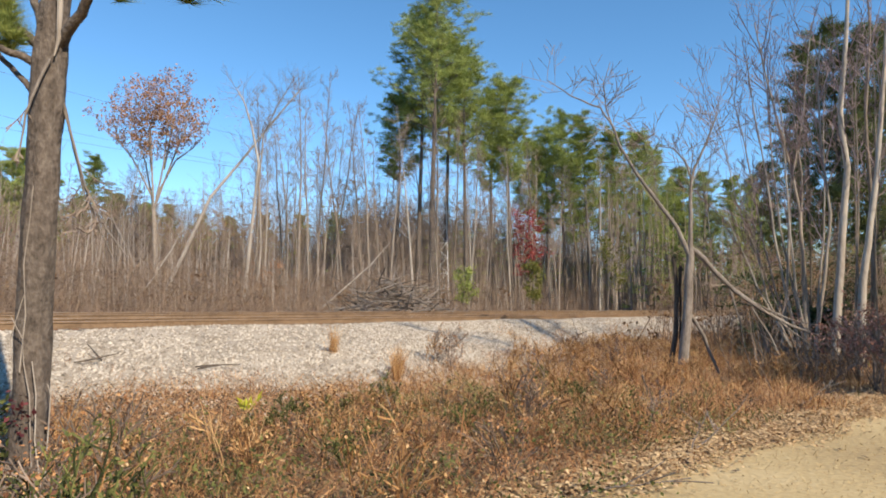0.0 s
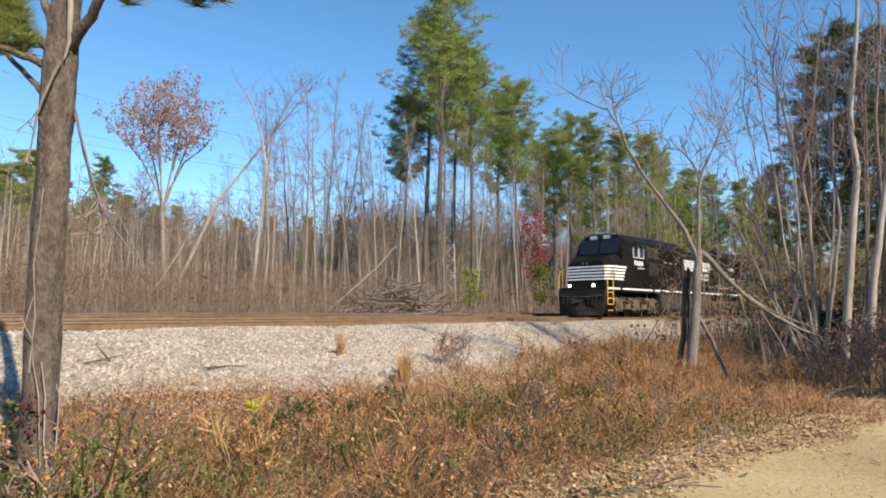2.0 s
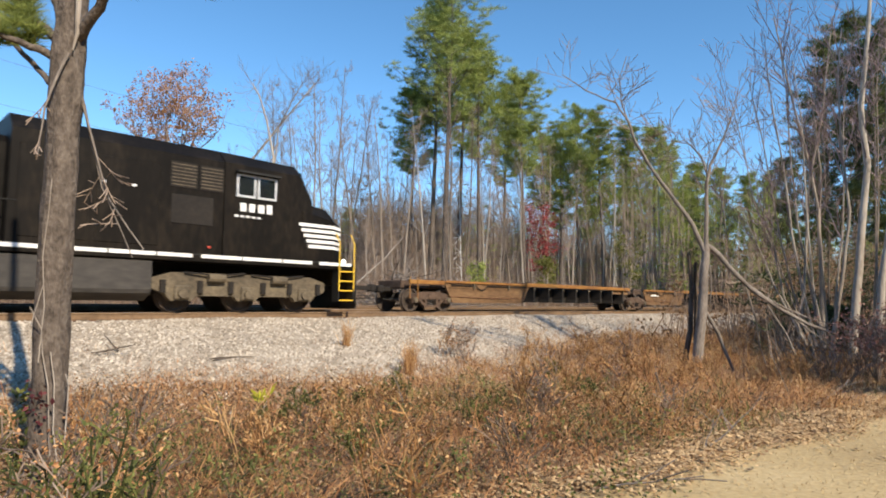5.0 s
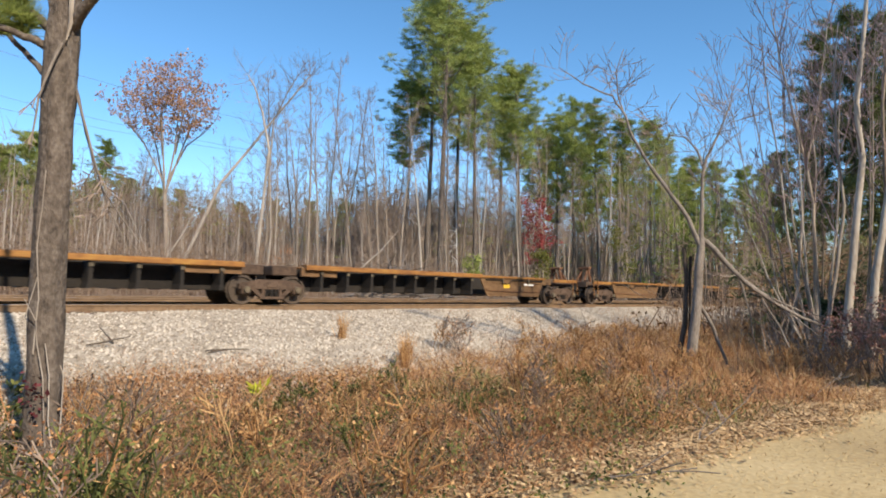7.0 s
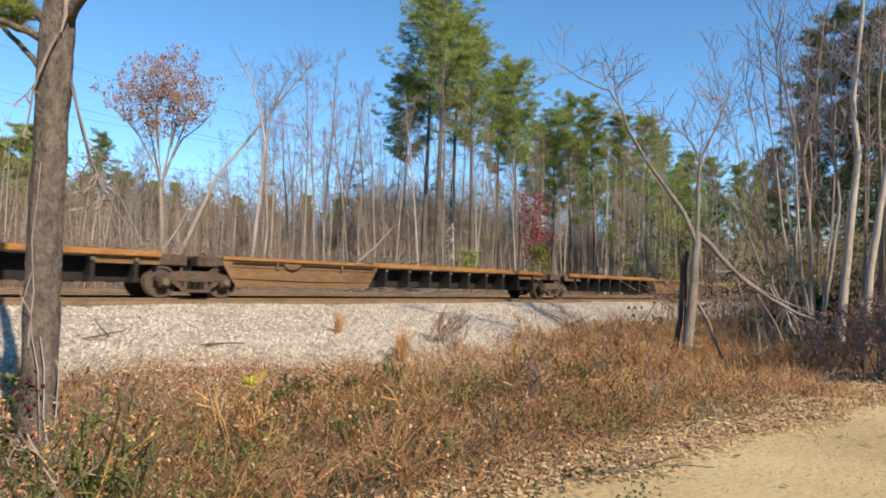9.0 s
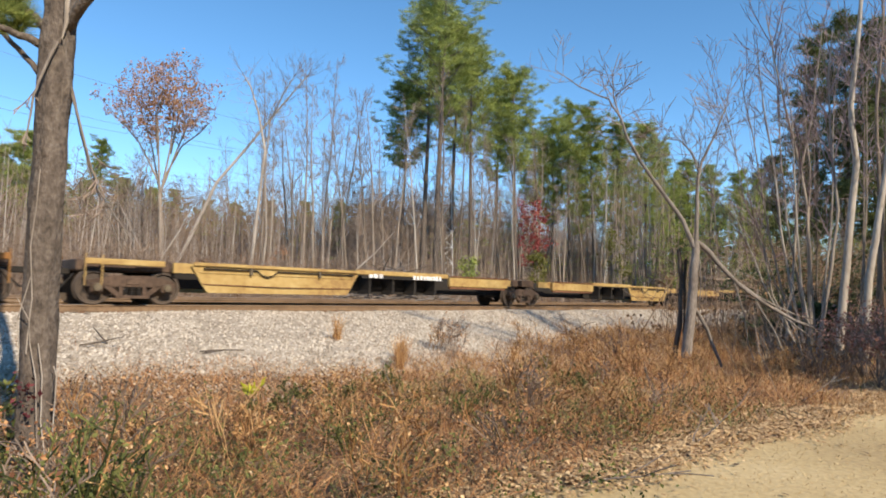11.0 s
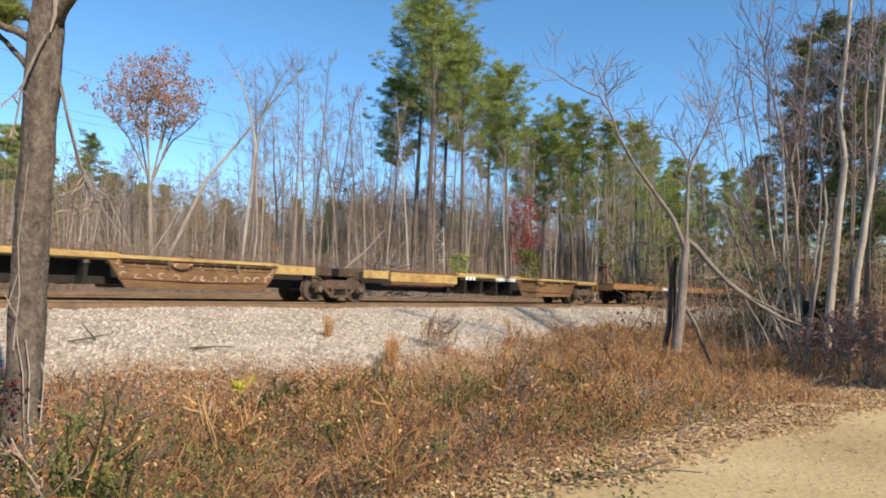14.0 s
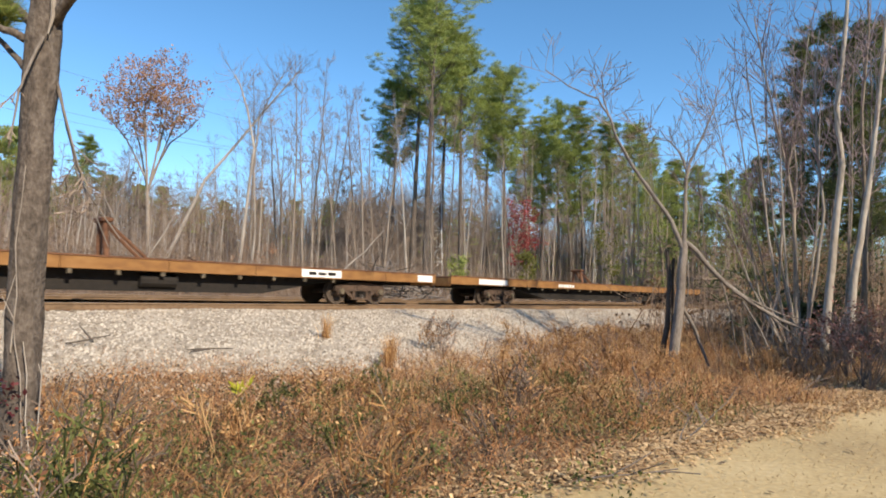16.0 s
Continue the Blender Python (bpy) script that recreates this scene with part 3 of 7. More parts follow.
        part("data_lettering", dashes(5.2, 6.1, 2.80, 2.86, side * 1.505, 5, 8), M_WHITE, cabo)
        part("warning_mark", S().box(4.4, 4.5, min(side * 1.5, side * 1.506), max(side * 1.5, side * 1.506), 1.82, 1.88), M_RED, cabo, "small red mark")
    part("number_board", S().box(7.3, 7.58, -0.7, 0.7, 4.36, 4.62, 0.03), M_BLACKROOF, cabo)
    for yy in (-0.42, 0.42):
        part("number_glass", S().box(7.575, 7.59, yy - 0.22, yy + 0.22, 4.42, 4.56), M_STEELWHITE, cabo, "pale number board")
    for yy in (-0.13, 0.13):
        part("headlight", S().tube([(9.18, yy, 2.98), (9.26, yy, 2.98)], [0.085, 0.085], 12), M_GLASS, t)
    # electrical cabinet, as wide as the cab
    box1 = S().loft([[(x, y, z) for y, z in ((-1.46, 1.64), (1.46, 1.64), (1.46, 4.32), (1.0, 4.60), (-1.0, 4.60), (-1.46, 4.32))] for x in (4.88, -0.85)])
    cabi = part("equipment_cabinet", box1, M_BLACK, t)
    for side in (-1, 1):
        y = side * 1.46
        for x0, x1, z0, z1 in ((3.2, 4.0, 3.45, 4.15), (4.1, 4.85, 3.45, 4.15)):
            lv = S().box(x0, x1, y - 0.02, y + 0.01, z0, z1)
            o = part("louvre", lv, M_UNDER, cabi)
            for k in range(7):
                part("slat", S().box(x0 + 0.03, x1 - 0.03, y - 0.03, y + 0.045, z0 + 0.05 + k * 0.095, z0 + 0.075 + k * 0.095), M_GREASE, o)
        for x0, x1, z0, z1 in ((3.25, 4.55, 2.45, 3.25), (1.2, 2.9, 1.8, 4.0), (-0.65, 1.0, 1.8, 4.0)):
            part("access_door", S().box(x0, x1, y - 0.02, y + 0.02, z0, z1, 0.008), M_UNDER if x0 > 3 else M_BLACK, cabi)
        part("data_lettering", dashes(0.4, 2.8, 3.30, 3.37, side * 1.485, 3, 5, 0.2), M_WHITE, cabi)
    # engine hood
    hood = S().loft([[(x, y, z) for y, z in ((-0.92, 1.64), (0.92, 1.64), (0.92, 4.05), (0.7, 4.26), (-0.7, 4.26), (-0.92, 4.05))] for x in (-0.83, -6.75)])
    ho = part("engine_hood", hood, M_BLACK, t)
    for side in (-1, 1):
        y = side * 0.92
        for k in range(9):
            x0 = -6.65 + k * 0.62
            part("access_door", S().box(x0, x0 + 0.56, y - 0.02, y + 0.025, 1.8, 2.72, 0.008), M_BLACK, ho)
            part("door_handle", S().box(x0 + 0.5, x0 + 0.53, y, y + side * 0.05 if side > 0 else y + 0.001, 2.2, 2.35), M_BLACKROOF, ho) if side > 0 else None
        # logo block drawn as plain shapes: barred flag, two bold shapes, two lines of small bars
        d = 1 if side > 0 else -1
        fx0, fx1 = (-1.4, -4.5) if side > 0 else (-6.1, -2.95)
        lo, hi = min(fx0, fx1), max(fx0, fx1)
        for k in range(6):
            part("logo_bar", S().box(lo, hi, y + side * 0.028 - 0.004, y + side * 0.028 + 0.004, 3.12 + k * 0.118, 3.205 + k * 0.118), M_WHITE, ho, "white logo bar")
        nx = (-4.6, -5.5) if side > 0 else (-2.8, -2.0)
        for a in nx:
            bx = S()
            yy = y + side * 0.03
            s = -1.35 if side > 0 else 1
            for u, w in ((0.0, 0.22), (0.34, 0.22)):
                bx.prism([(a + s * u, 3.15), (a + s * (u + w), 3.15), (a + s * (u + w + 0.08), 3.78), (a + s * (u + 0.08), 3.78)][:: -1 if s > 0 else 1], yy - 0.005, yy + 0.005)
            part("logo_block", bx, M_WHITE, ho, "bold white logo shape")
        for k, (a, b) in enumerate(((-4.4, -6.0), (-4.4, -6.15))):
            aa, bb = (b, a) if side > 0 else (-3.0, -1.3)
            part("lettering", dashes(aa, bb, 2.78 - k * 0.26, 2.96 - k * 0.26, y + side * 0.03, 8, 7 + k), M_WHITE, ho)
        part("data_lettering", dashes(-6.6, -5.9, 3.35, 3.45, y + side * 0.03, 2, 15, 0.4), M_WHITE, ho)
    if not flip:
        part("bare_patch", S().add([(-0.9, 0.952, 1.85), (-0.9, 0.952, 3.1), (-1.5, 0.952, 3.1), (-1.35, 0.952, 2.6), (-1.6, 0.952, 1.85)], [(0, 1, 2, 3, 4)]).add([(-0.9, 0.94, 1.85), (-1.6, 0.94, 1.85), (-1.35, 0.94, 2.6), (-1.5, 0.94, 3.1), (-0.9, 0.94, 3.1)], [(0, 1, 2, 3, 4)]), M_PATCH, ho, "scorched tan paint patch")
    part("exhaust_stack", S().box(-3.3, -2.5, -0.4, 0.4, 4.2, 4.45, 0.05), M_BLACKROOF, ho)
    part("roof_horn", S().box(-1.6, -1.3, -0.3, 0.3, 4.24, 4.36).tube([(-1.2, 0.2, 4.42), (-1.7, 0.2, 4.42)], [0.04, 0.10], 8).tube([(-1.2, -0.1, 4.40), (-1.7, -0.1, 4.40)], [0.04, 0.09], 8), M_BLACKROOF, ho)
    # radiator cab with overhanging wings
    rad = S().loft([[(x, y, z) for y, z in ((-0.95, 1.64), (0.95, 1.64), (0.95, 4.1), (0.7, 4.25), (-0.7, 4.25), (-0.95, 4.1))] for x in (-6.73, -9.95)])
    ro = part("radiator_cab", rad, M_BLACK, t)
    wing = S().loft([[(x, y, z) for y, z in ((-0.95, 3.95), (0.95, 3.95), (1.5, 4.25), (1.5, 4.55), (1.2, 4.69), (-1.2, 4.69), (-1.5, 4.55), (-1.5, 4.25))] for x in (-6.2, -10.0)])
    part("radiator_wing", wing, M_BLACKROOF, ro)
    for side in (-1, 1):
        y = side * 0.95
        for k in range(4):
            x0 = -9.8 + k * 0.76
            part("access_door", S().box(x0, x0 + 0.68, y - 0.02, y + 0.025, 1.8, 3.0, 0.008), M_BLACK, ro)
        part("data_lettering", dashes(-8.9, -7.0, 3.2, 3.28, y + side * 0.03, 5, 25, 0.4), M_WHITE, ro)
        for k in range(5):
            z = 1.95 + k * 0.2
            part("end_stripe", S().box(-9.94, -9.0 - 0.10 * k + (0.15 if k == 4 else 0), min(y + side * 0.026, y + side * 0.032), max(y + side * 0.026, y + side * 0.032), z, z + 0.12), M_WHITE, ro, "white end stripe")
        part("fleet_number", dashes(-9.85, -9.0, 3.42, 3.62, y + side * 0.03, 4, 23), M_WHITE, ro, "white number bars")
    for k in range(5):
        part("end_stripe", S().box(-9.965, -9.953, -0.93, 0.93, 1.95 + k * 0.2, 2.07 + k * 0.2), M_WHITE, ro, "white end stripe")
    # tank, air reservoirs, trucks
    tank = S().loft([[(x, y, z) for y, z in ((-0.9, 0.32), (0.9, 0.32), (1.38, 0.52), (1.42, 0.62), (1.42, 1.38), (-1.42, 1.38), (-1.42, 0.62), (-1.38, 0.52))] for x in (3.0, -4.7)])
    part("fuel_tank", tank, M_TANK, t)
    for c in (5.83, -7.6):
        for side in (-1, 1):
            y0, y1 = sorted((side * 1.02, side * 1.22))
            f = S()
            f.prism([(c - 2.75, 0.66), (c - 2.3, 0.47), (c + 2.3, 0.47), (c + 2.75, 0.66), (c + 2.75, 0.95), (c + 2.2, 1.12), (c - 2.2, 1.12), (c - 2.75, 0.95)], y0, y1)
            for a in (-1.95, 0, 1.95):
                f.prism([(c + a - 0.42, 0.48), (c + a - 0.28, 0.33), (c + a + 0.28, 0.33), (c + a + 0.42, 0.48)], y0, y1)
            fr = part("truck_frame", f, M_GREASE, t, "grimy cast truck frame")
            for a in (-1.95, 0, 1.95):
                yy = side * 1.22
                part("journal_box", S().box(c + a - 0.22, c + a + 0.22, min(yy, yy + side * 0.1), max(yy, yy + side * 0.1), 0.36, 0.76, 0.04).tube([(c + a, yy + side * 0.08, 0.53), (c + a, yy + side * 0.18, 0.53)], [0.15, 0.13], 12), M_GREASE, fr)
                for e in (-0.52, 0.52):
                    part("spring", S().tube([(c + a + e, yy + side * 0.02, 0.55), (c + a + e, yy + side * 0.02, 0.9)], [0.09, 0.09], 8), M_UNDER, fr)
            for a in (-1.0, 1.0):
                yy = side * 1.24
                part("brake_cylinder", S().tube([(c + a - 0.25, yy + side * 0.1, 0.98), (c + a + 0.25, yy + side * 0.1, 0.98)], [0.12, 0.12], 10), M_GREASE, fr)
                part("brake_pipe", S().tube([(c + a - 0.9, yy + side * 0.05, 1.12), (c + a, yy + side * 0.12, 1.06), (c + a + 0.9, yy + side * 0.05, 1.15)], [0.025] * 3, 6), M_UNDER, fr)
        for a in (-1.95, 0, 1.95):
            wheelset(t, c + a, True)
    # ends: plow, steps, rails, couplers
    for e in (1, -1):
        x = 9.6 if e > 0 else -10.45
        pl = S().loft([[(x, -1.45, 0.95), (x, 1.45, 0.95), (x, 1.45, 1.5), (x, -1.45, 1.5)], [(x + e * 0.15, -1.4, 0.2), (x + e * 0.15, 1.4, 0.2), (x + e * 0.12, 1.45, 1.5), (x + e * 0.12, -1.45, 1.5)]])
        part("pilot", pl, M_UNDER, t)
        vp = S().loft([[(x + e * 0.14, -1.35, 0.12), (x + e * 0.14, -1.35, 0.85), (x + e * 0.2, -1.35, 0.85), (x + e * 0.2, -1.35, 0.12)], [(x + e * 0.5, 0, 0.10), (x + e * 0.3, 0, 0.85), (x + e * 0.36, 0, 0.85), (x + e * 0.56, 0, 0.10)], [(x + e * 0.14, 1.35, 0.12), (x + e * 0.14, 1.35, 0.85), (x + e * 0.2, 1.35, 0.85), (x + e * 0.2, 1.35, 0.12)]])
        part("snowplow", vp, M_UNDER, t)
        coupler(t, x, (11.55 if flip else 10.75) if e > 0 else -11.3, 0.88)
        for side in (-1, 1):
            xs = x - e * 0.35
            ya, yb = sorted((side * 1.15, side * 1.52))
            for k in range(4):
                part("step", S().box(xs - 0.28, xs + 0.28, ya, yb, 0.38 + k * 0.32, 0.42 + k * 0.32), M_YELLOW, t, "yellow-edged boarding step")
            for dx in (-0.3, 0.3):
                part("step_side", S().box(xs + dx - 0.015, xs + dx + 0.015, ya, yb, 0.35, 1.6), M_BLACKROOF, t)
                part("handrail", S().tube([(xs + dx, side * 1.53, 0.75), (xs + dx, side * 1.53, 2.3), (xs + dx - e * 0.1, side * 1.45, 2.62)], [0.025] * 3, 6), M_YELLOW, t, "yellow grab rail")
        for yy in (-1.05, -0.82, -0.6, 0.6, 0.82, 1.05):
            part("air_hose", S().tube([(x + e * 0.13, yy, 1.28), (x + e * 0.30, yy * 0.97, 1.05), (x + e * 0.34, yy * 0.93, 0.75), (x + e * 0.24, yy * 0.9, 0.5)], [0.03] * 4, 6), M_UNDER, t)
        part("uncoupling_lever", S().tube([(x + e * 0.16, -1.35, 1.2), (x + e * 0.2, -0.4, 1.12), (x + e * 0.2, 0.4, 1.12), (x + e * 0.16, 1.35, 1.2)], [0.022] * 4, 6), M_GREASE, t)
        if e < 0:
            part("end_rail", S().tube([(x, -1.1, 1.6), (x, -1.1, 2.6), (x, 1.1, 2.6), (x, 1.1, 1.6)], [0.02] * 4, 6).tube([(x, -1.1, 2.1), (x, 1.1, 2.1)], [0.015] * 2, 6), M_BLACKROOF, t)
        if e > 0:
            for yy in (-0.75, 0.75):
                part("ditch_light", S().tube([(x + 0.04, yy, 1.74), (x + 0.1, yy, 1.74)], [0.085, 0.085], 12), M_LAMP, t, "lit ditch light")
    for side in (-1, 1):
        yy = side * 1.46
        posts = [(-9.6 + 1.5 * k) for k in range(6)]
        for xx in posts:
            part("stanchion", S().tube([(xx, yy, 1.62), (xx, yy, 2.62)], [0.018, 0.018], 5), M_BLACKROOF, t)
        part("handrail", S().tube([(-10.2, yy, 2.62), (-0.5, yy, 2.62)], [0.018, 0.018], 6), M_BLACKROOF, t)
    fit_body(t)
    MOVING.append((t, q_mid, flip))
    return t


def turned(flip):
    return Matrix.Rotation(math.pi, 4, "Z") if flip else Matrix.Identity(4)


locomotive("diesel_locomotive", "black six-axle diesel locomotive leading with its cab", 80.2, False)
locomotive("diesel_locomotive", "black six-axle diesel locomotive coupled backwards behind the leader", 104.0, True)


# ---- freight cars: positions are metres behind the train's own zero ----
def hitch(parent, x, z, tall, strut, material):
    m = Mesh()
    for y in (-0.32, 0.32):
        m.tube([(x, y, z), (x + 0.06, y * 0.6, z + tall)], [0.085, 0.075], 6)
    m.box(x - 0.12, x + 0.18, -0.34, 0.34, z + tall - 0.08, z + tall + 0.04, 0.02)
    h = part("trailer_hitch", m, material, parent, "rusty trailer hitch post")
    s = Mesh()
    for y in (-0.25, 0.25):
        s.tube([(x - strut, y, z + 0.05), (x, y * 0.6, z + tall - 0.06)], [0.05, 0.05], 6)
    part("strut", s, M_RUST, h)


def spine_car(name, label, trucks, plans, skin, chord, frame_mat, group, top=1.22, rusted=()):
    """An articulated car: platforms between shared trucks. plans: per platform, the order of its bays."""
    t = thing(name, label, "rail car", group)
    mid = (trucks[0] + trucks[-1]) / 2
    X = lambda q: mid - q
    for q in trucks:
        freight_truck(t, X(q), frame_mat)
    for i, plan in enumerate(plans):
        sheet_skin = M_BROWNCAR if i in rusted else skin
        qa, qb = trucks[i] + 0.15, trucks[i + 1] - 0.15
        L = qb - qa
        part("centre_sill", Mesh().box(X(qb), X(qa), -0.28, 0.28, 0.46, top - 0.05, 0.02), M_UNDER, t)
        part("platform_end", Mesh().box(X(qa + 0.9), X(qa), -0.75, 0.75, top - 0.30, top + 0.02, 0.03), frame_mat, t)
        part("platform_end", Mesh().box(X(qb), X(qb - 0.9), -0.75, 0.75, top - 0.30, top + 0.02, 0.03), frame_mat, t)
        for xa, xb in ((X(qa + 2.3), X(qa + 0.9)), (X(qb - 0.9), X(qb - 2.6))):
            for side in (-1, 1):
                part("end_arm", Mesh().prism([(xa, top - 0.30), (xb, top - 0.30), (xb, top - 0.02), (xa, top - 0.02)], min(side * 0.92, side * 1.02), max(side * 0.92, side * 1.02)), skin, t)
        for kind, fa, fb in plan:
            a, b = qa + fa * L, qb - (1 - fb) * L
            x0, x1 = X(b), X(a)
            for side in (-1, 1):
                y = side * 1.12
                if kind == "sheet":      # full-depth side with slanted ends
                    part("side_sheet", Mesh().prism([(x0 + 0.15, 0.36), (x1 - 0.15, 0.36), (x1, 0.56), (x1 + 0.35, top - 0.08), (x0 - 0.35, top - 0.08), (x0, 0.56)], min(y, y - side * 0.05), max(y, y - side * 0.05)), sheet_skin, t)
                    part("side_lip", Mesh().box(x0 - 0.3, x1 + 0.3, min(y, y + side * 0.07), max(y, y + side * 0.07), top - 0.08, top + 0.02, 0.015), chord, t)
                    part("side_rib", Mesh().box(x0 - 0.1, x1 + 0.1, min(y, y + side * 0.03), max(y, y + side * 0.03), top - 0.28, top - 0.24), sheet_skin, t)
                    part("brake_rod", Mesh().tube([(x0, y + side * 0.02, 0.58), ((x0 + x1) / 2, y + side * 0.05, 0.56), (x1, y + side * 0.02, 0.6)], [0.015] * 3, 5), M_RUST, t)
                    for xx in (x0 + 0.25 * (x1 - x0), x0 + 0.72 * (x1 - x0)):
                        part("pipe_bracket", Mesh().box(xx - 0.04, xx + 0.04, min(y, y + side * 0.09), max(y, y + side * 0.09), top - 0.30, top - 0.081), M_GREASE, t)
                    xm = (x0 + x1) / 2 + 0.6
                    part("brake_pipe", Mesh().tube([(x0 - 0.1, y + side * 0.06, top - 0.15), (xm - 0.35, y + side * 0.06, top - 0.15), (xm - 0.2, y + side * 0.06, top - 0.28), (xm, y + side * 0.06, top - 0.34), (xm + 0.2, y + side * 0.06, top - 0.28), (xm + 0.35, y + side * 0.06, top - 0.15), (x1, y + side * 0.06, top - 0.15)], [0.022] * 7, 5), M_UNDER, t)
                elif kind == "panel":    # raised box on the upper half
                    part("side_panel", Mesh().box(x0, x1, min(y + side * 0.08, y - side * 0.08), max(y + side * 0.08, y - side * 0.08), 0.78, top - 0.03, 0.03), skin, t)
                    part("panel_foot", Mesh().box(x0 + 0.2, x1, min(y + side * 0.09, y), max(y + side * 0.09, y), 0.70, 0.775), M_RUST, t)
                    part("side_lip", Mesh().box(x0, x1, min(y, y + side * 0.12), max(y, y + side * 0.12), top - 0.02, top + 0.02), M_RUST, t)
                else:                    # open bay: chord on top, dark ribs below
                    part("top_chord", Mesh().box(x0 - 0.1, x1 + 0.1, min(y - side * 0.10, y + side * 0.06), max(y - side * 0.10, y + side * 0.06), top - 0.10, top + 0.05, 0.02), chord, t, "weathered top chord")
                    part("top_flange", Mesh().box(x0 - 0.1, x1 + 0.1, min(y, y - side * 0.45), max(y, y - side * 0.45), top + 0.052, top + 0.07), chord, t)
                    n = max(3, int((x1 - x0) / 1.05))
                    for k in range(n):
                        xx = x0 + (x1 - x0) * (k + 0.5) / n
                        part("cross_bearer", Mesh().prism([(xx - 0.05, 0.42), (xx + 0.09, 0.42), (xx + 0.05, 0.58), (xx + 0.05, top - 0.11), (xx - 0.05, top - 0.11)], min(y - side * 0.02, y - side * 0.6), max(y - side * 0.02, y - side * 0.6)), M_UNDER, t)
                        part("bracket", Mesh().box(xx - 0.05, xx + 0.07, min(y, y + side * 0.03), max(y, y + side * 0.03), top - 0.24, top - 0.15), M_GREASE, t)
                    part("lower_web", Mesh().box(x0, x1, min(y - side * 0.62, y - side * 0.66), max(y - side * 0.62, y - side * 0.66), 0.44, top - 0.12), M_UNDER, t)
                    if kind == "marked":
                        part("reporting_mark", dashes(x0 + 0.3, x0 + 0.42 * (x1 - x0), top - 0.20, top - 0.04, y + side * 0.062, 9, 31 + i), M_WHITE, t, "white lettering bars")
                        part("mark_backing", Mesh().box(x0 + 0.2, x1 - 0.1, min(y + side * 0.05, y + side * 0.058), max(y + side * 0.05, y + side * 0.058), top - 0.22, top - 0.105), M_UNDER, t)
                        part("reporting_mark", dashes(x1 - 1.1, x1 - 0.4, top - 0.20, top - 0.06, y + side * 0.062, 3, 41 + i), M_WHITE, t, "white lettering bars")
    for e, q in ((1, trucks[0]), (-1, trucks[-1])):
        part("end_platform", Mesh().box(X(q) - 1.3, X(q) + 1.3, -0.7, 0.7, top - 0.32, top - 0.02, 0.03), frame_mat, t)
        part("end_ladder", Mesh().tube([(X(q) + e * 1.2, 1.1, 0.5), (X(q) + e * 1.2, 1.1, top + 0.1)], [0.02, 0.02], 5).tube([(X(q) + e * 0.8, 1.1, 0.5), (X(q) + e * 0.8, 1.1, top + 0.1)], [0.02, 0.02], 5), chord, t)
        part("end_rail", Mesh().box(X(q) + e * 0.2 - 1.0, X(q) + e * 0.2 + 1.0, 0.98, 1.08, top - 0.16, top, 0.02), chord, t)
        coupler(t, X(q) + e * 1.25, X(q) + e * 1.85)
    MOVING.append((t, mid + SLACK, False))
    return t, X


FIRST_SHEET = [("sheet", 0.05, 0.35), ("open", 0.36, 0.94)]
FIRST_OPEN = [("open", 0.07, 0.61), ("sheet", 0.63, 0.88)]
PANEL_FIRST = [("panel", 0.11, 0.33), ("open", 0.335, 0.57), ("sheet", 0.58, 0.84)]
PANEL_MARK = [("panel", 0.13, 0.36), ("marked", 0.365, 0.63), ("sheet", 0.64, 0.92)]
PANEL_LAST = [("sheet", 0.10, 0.41), ("marked", 0.43, 0.69), ("panel", 0.70, 0.92)]


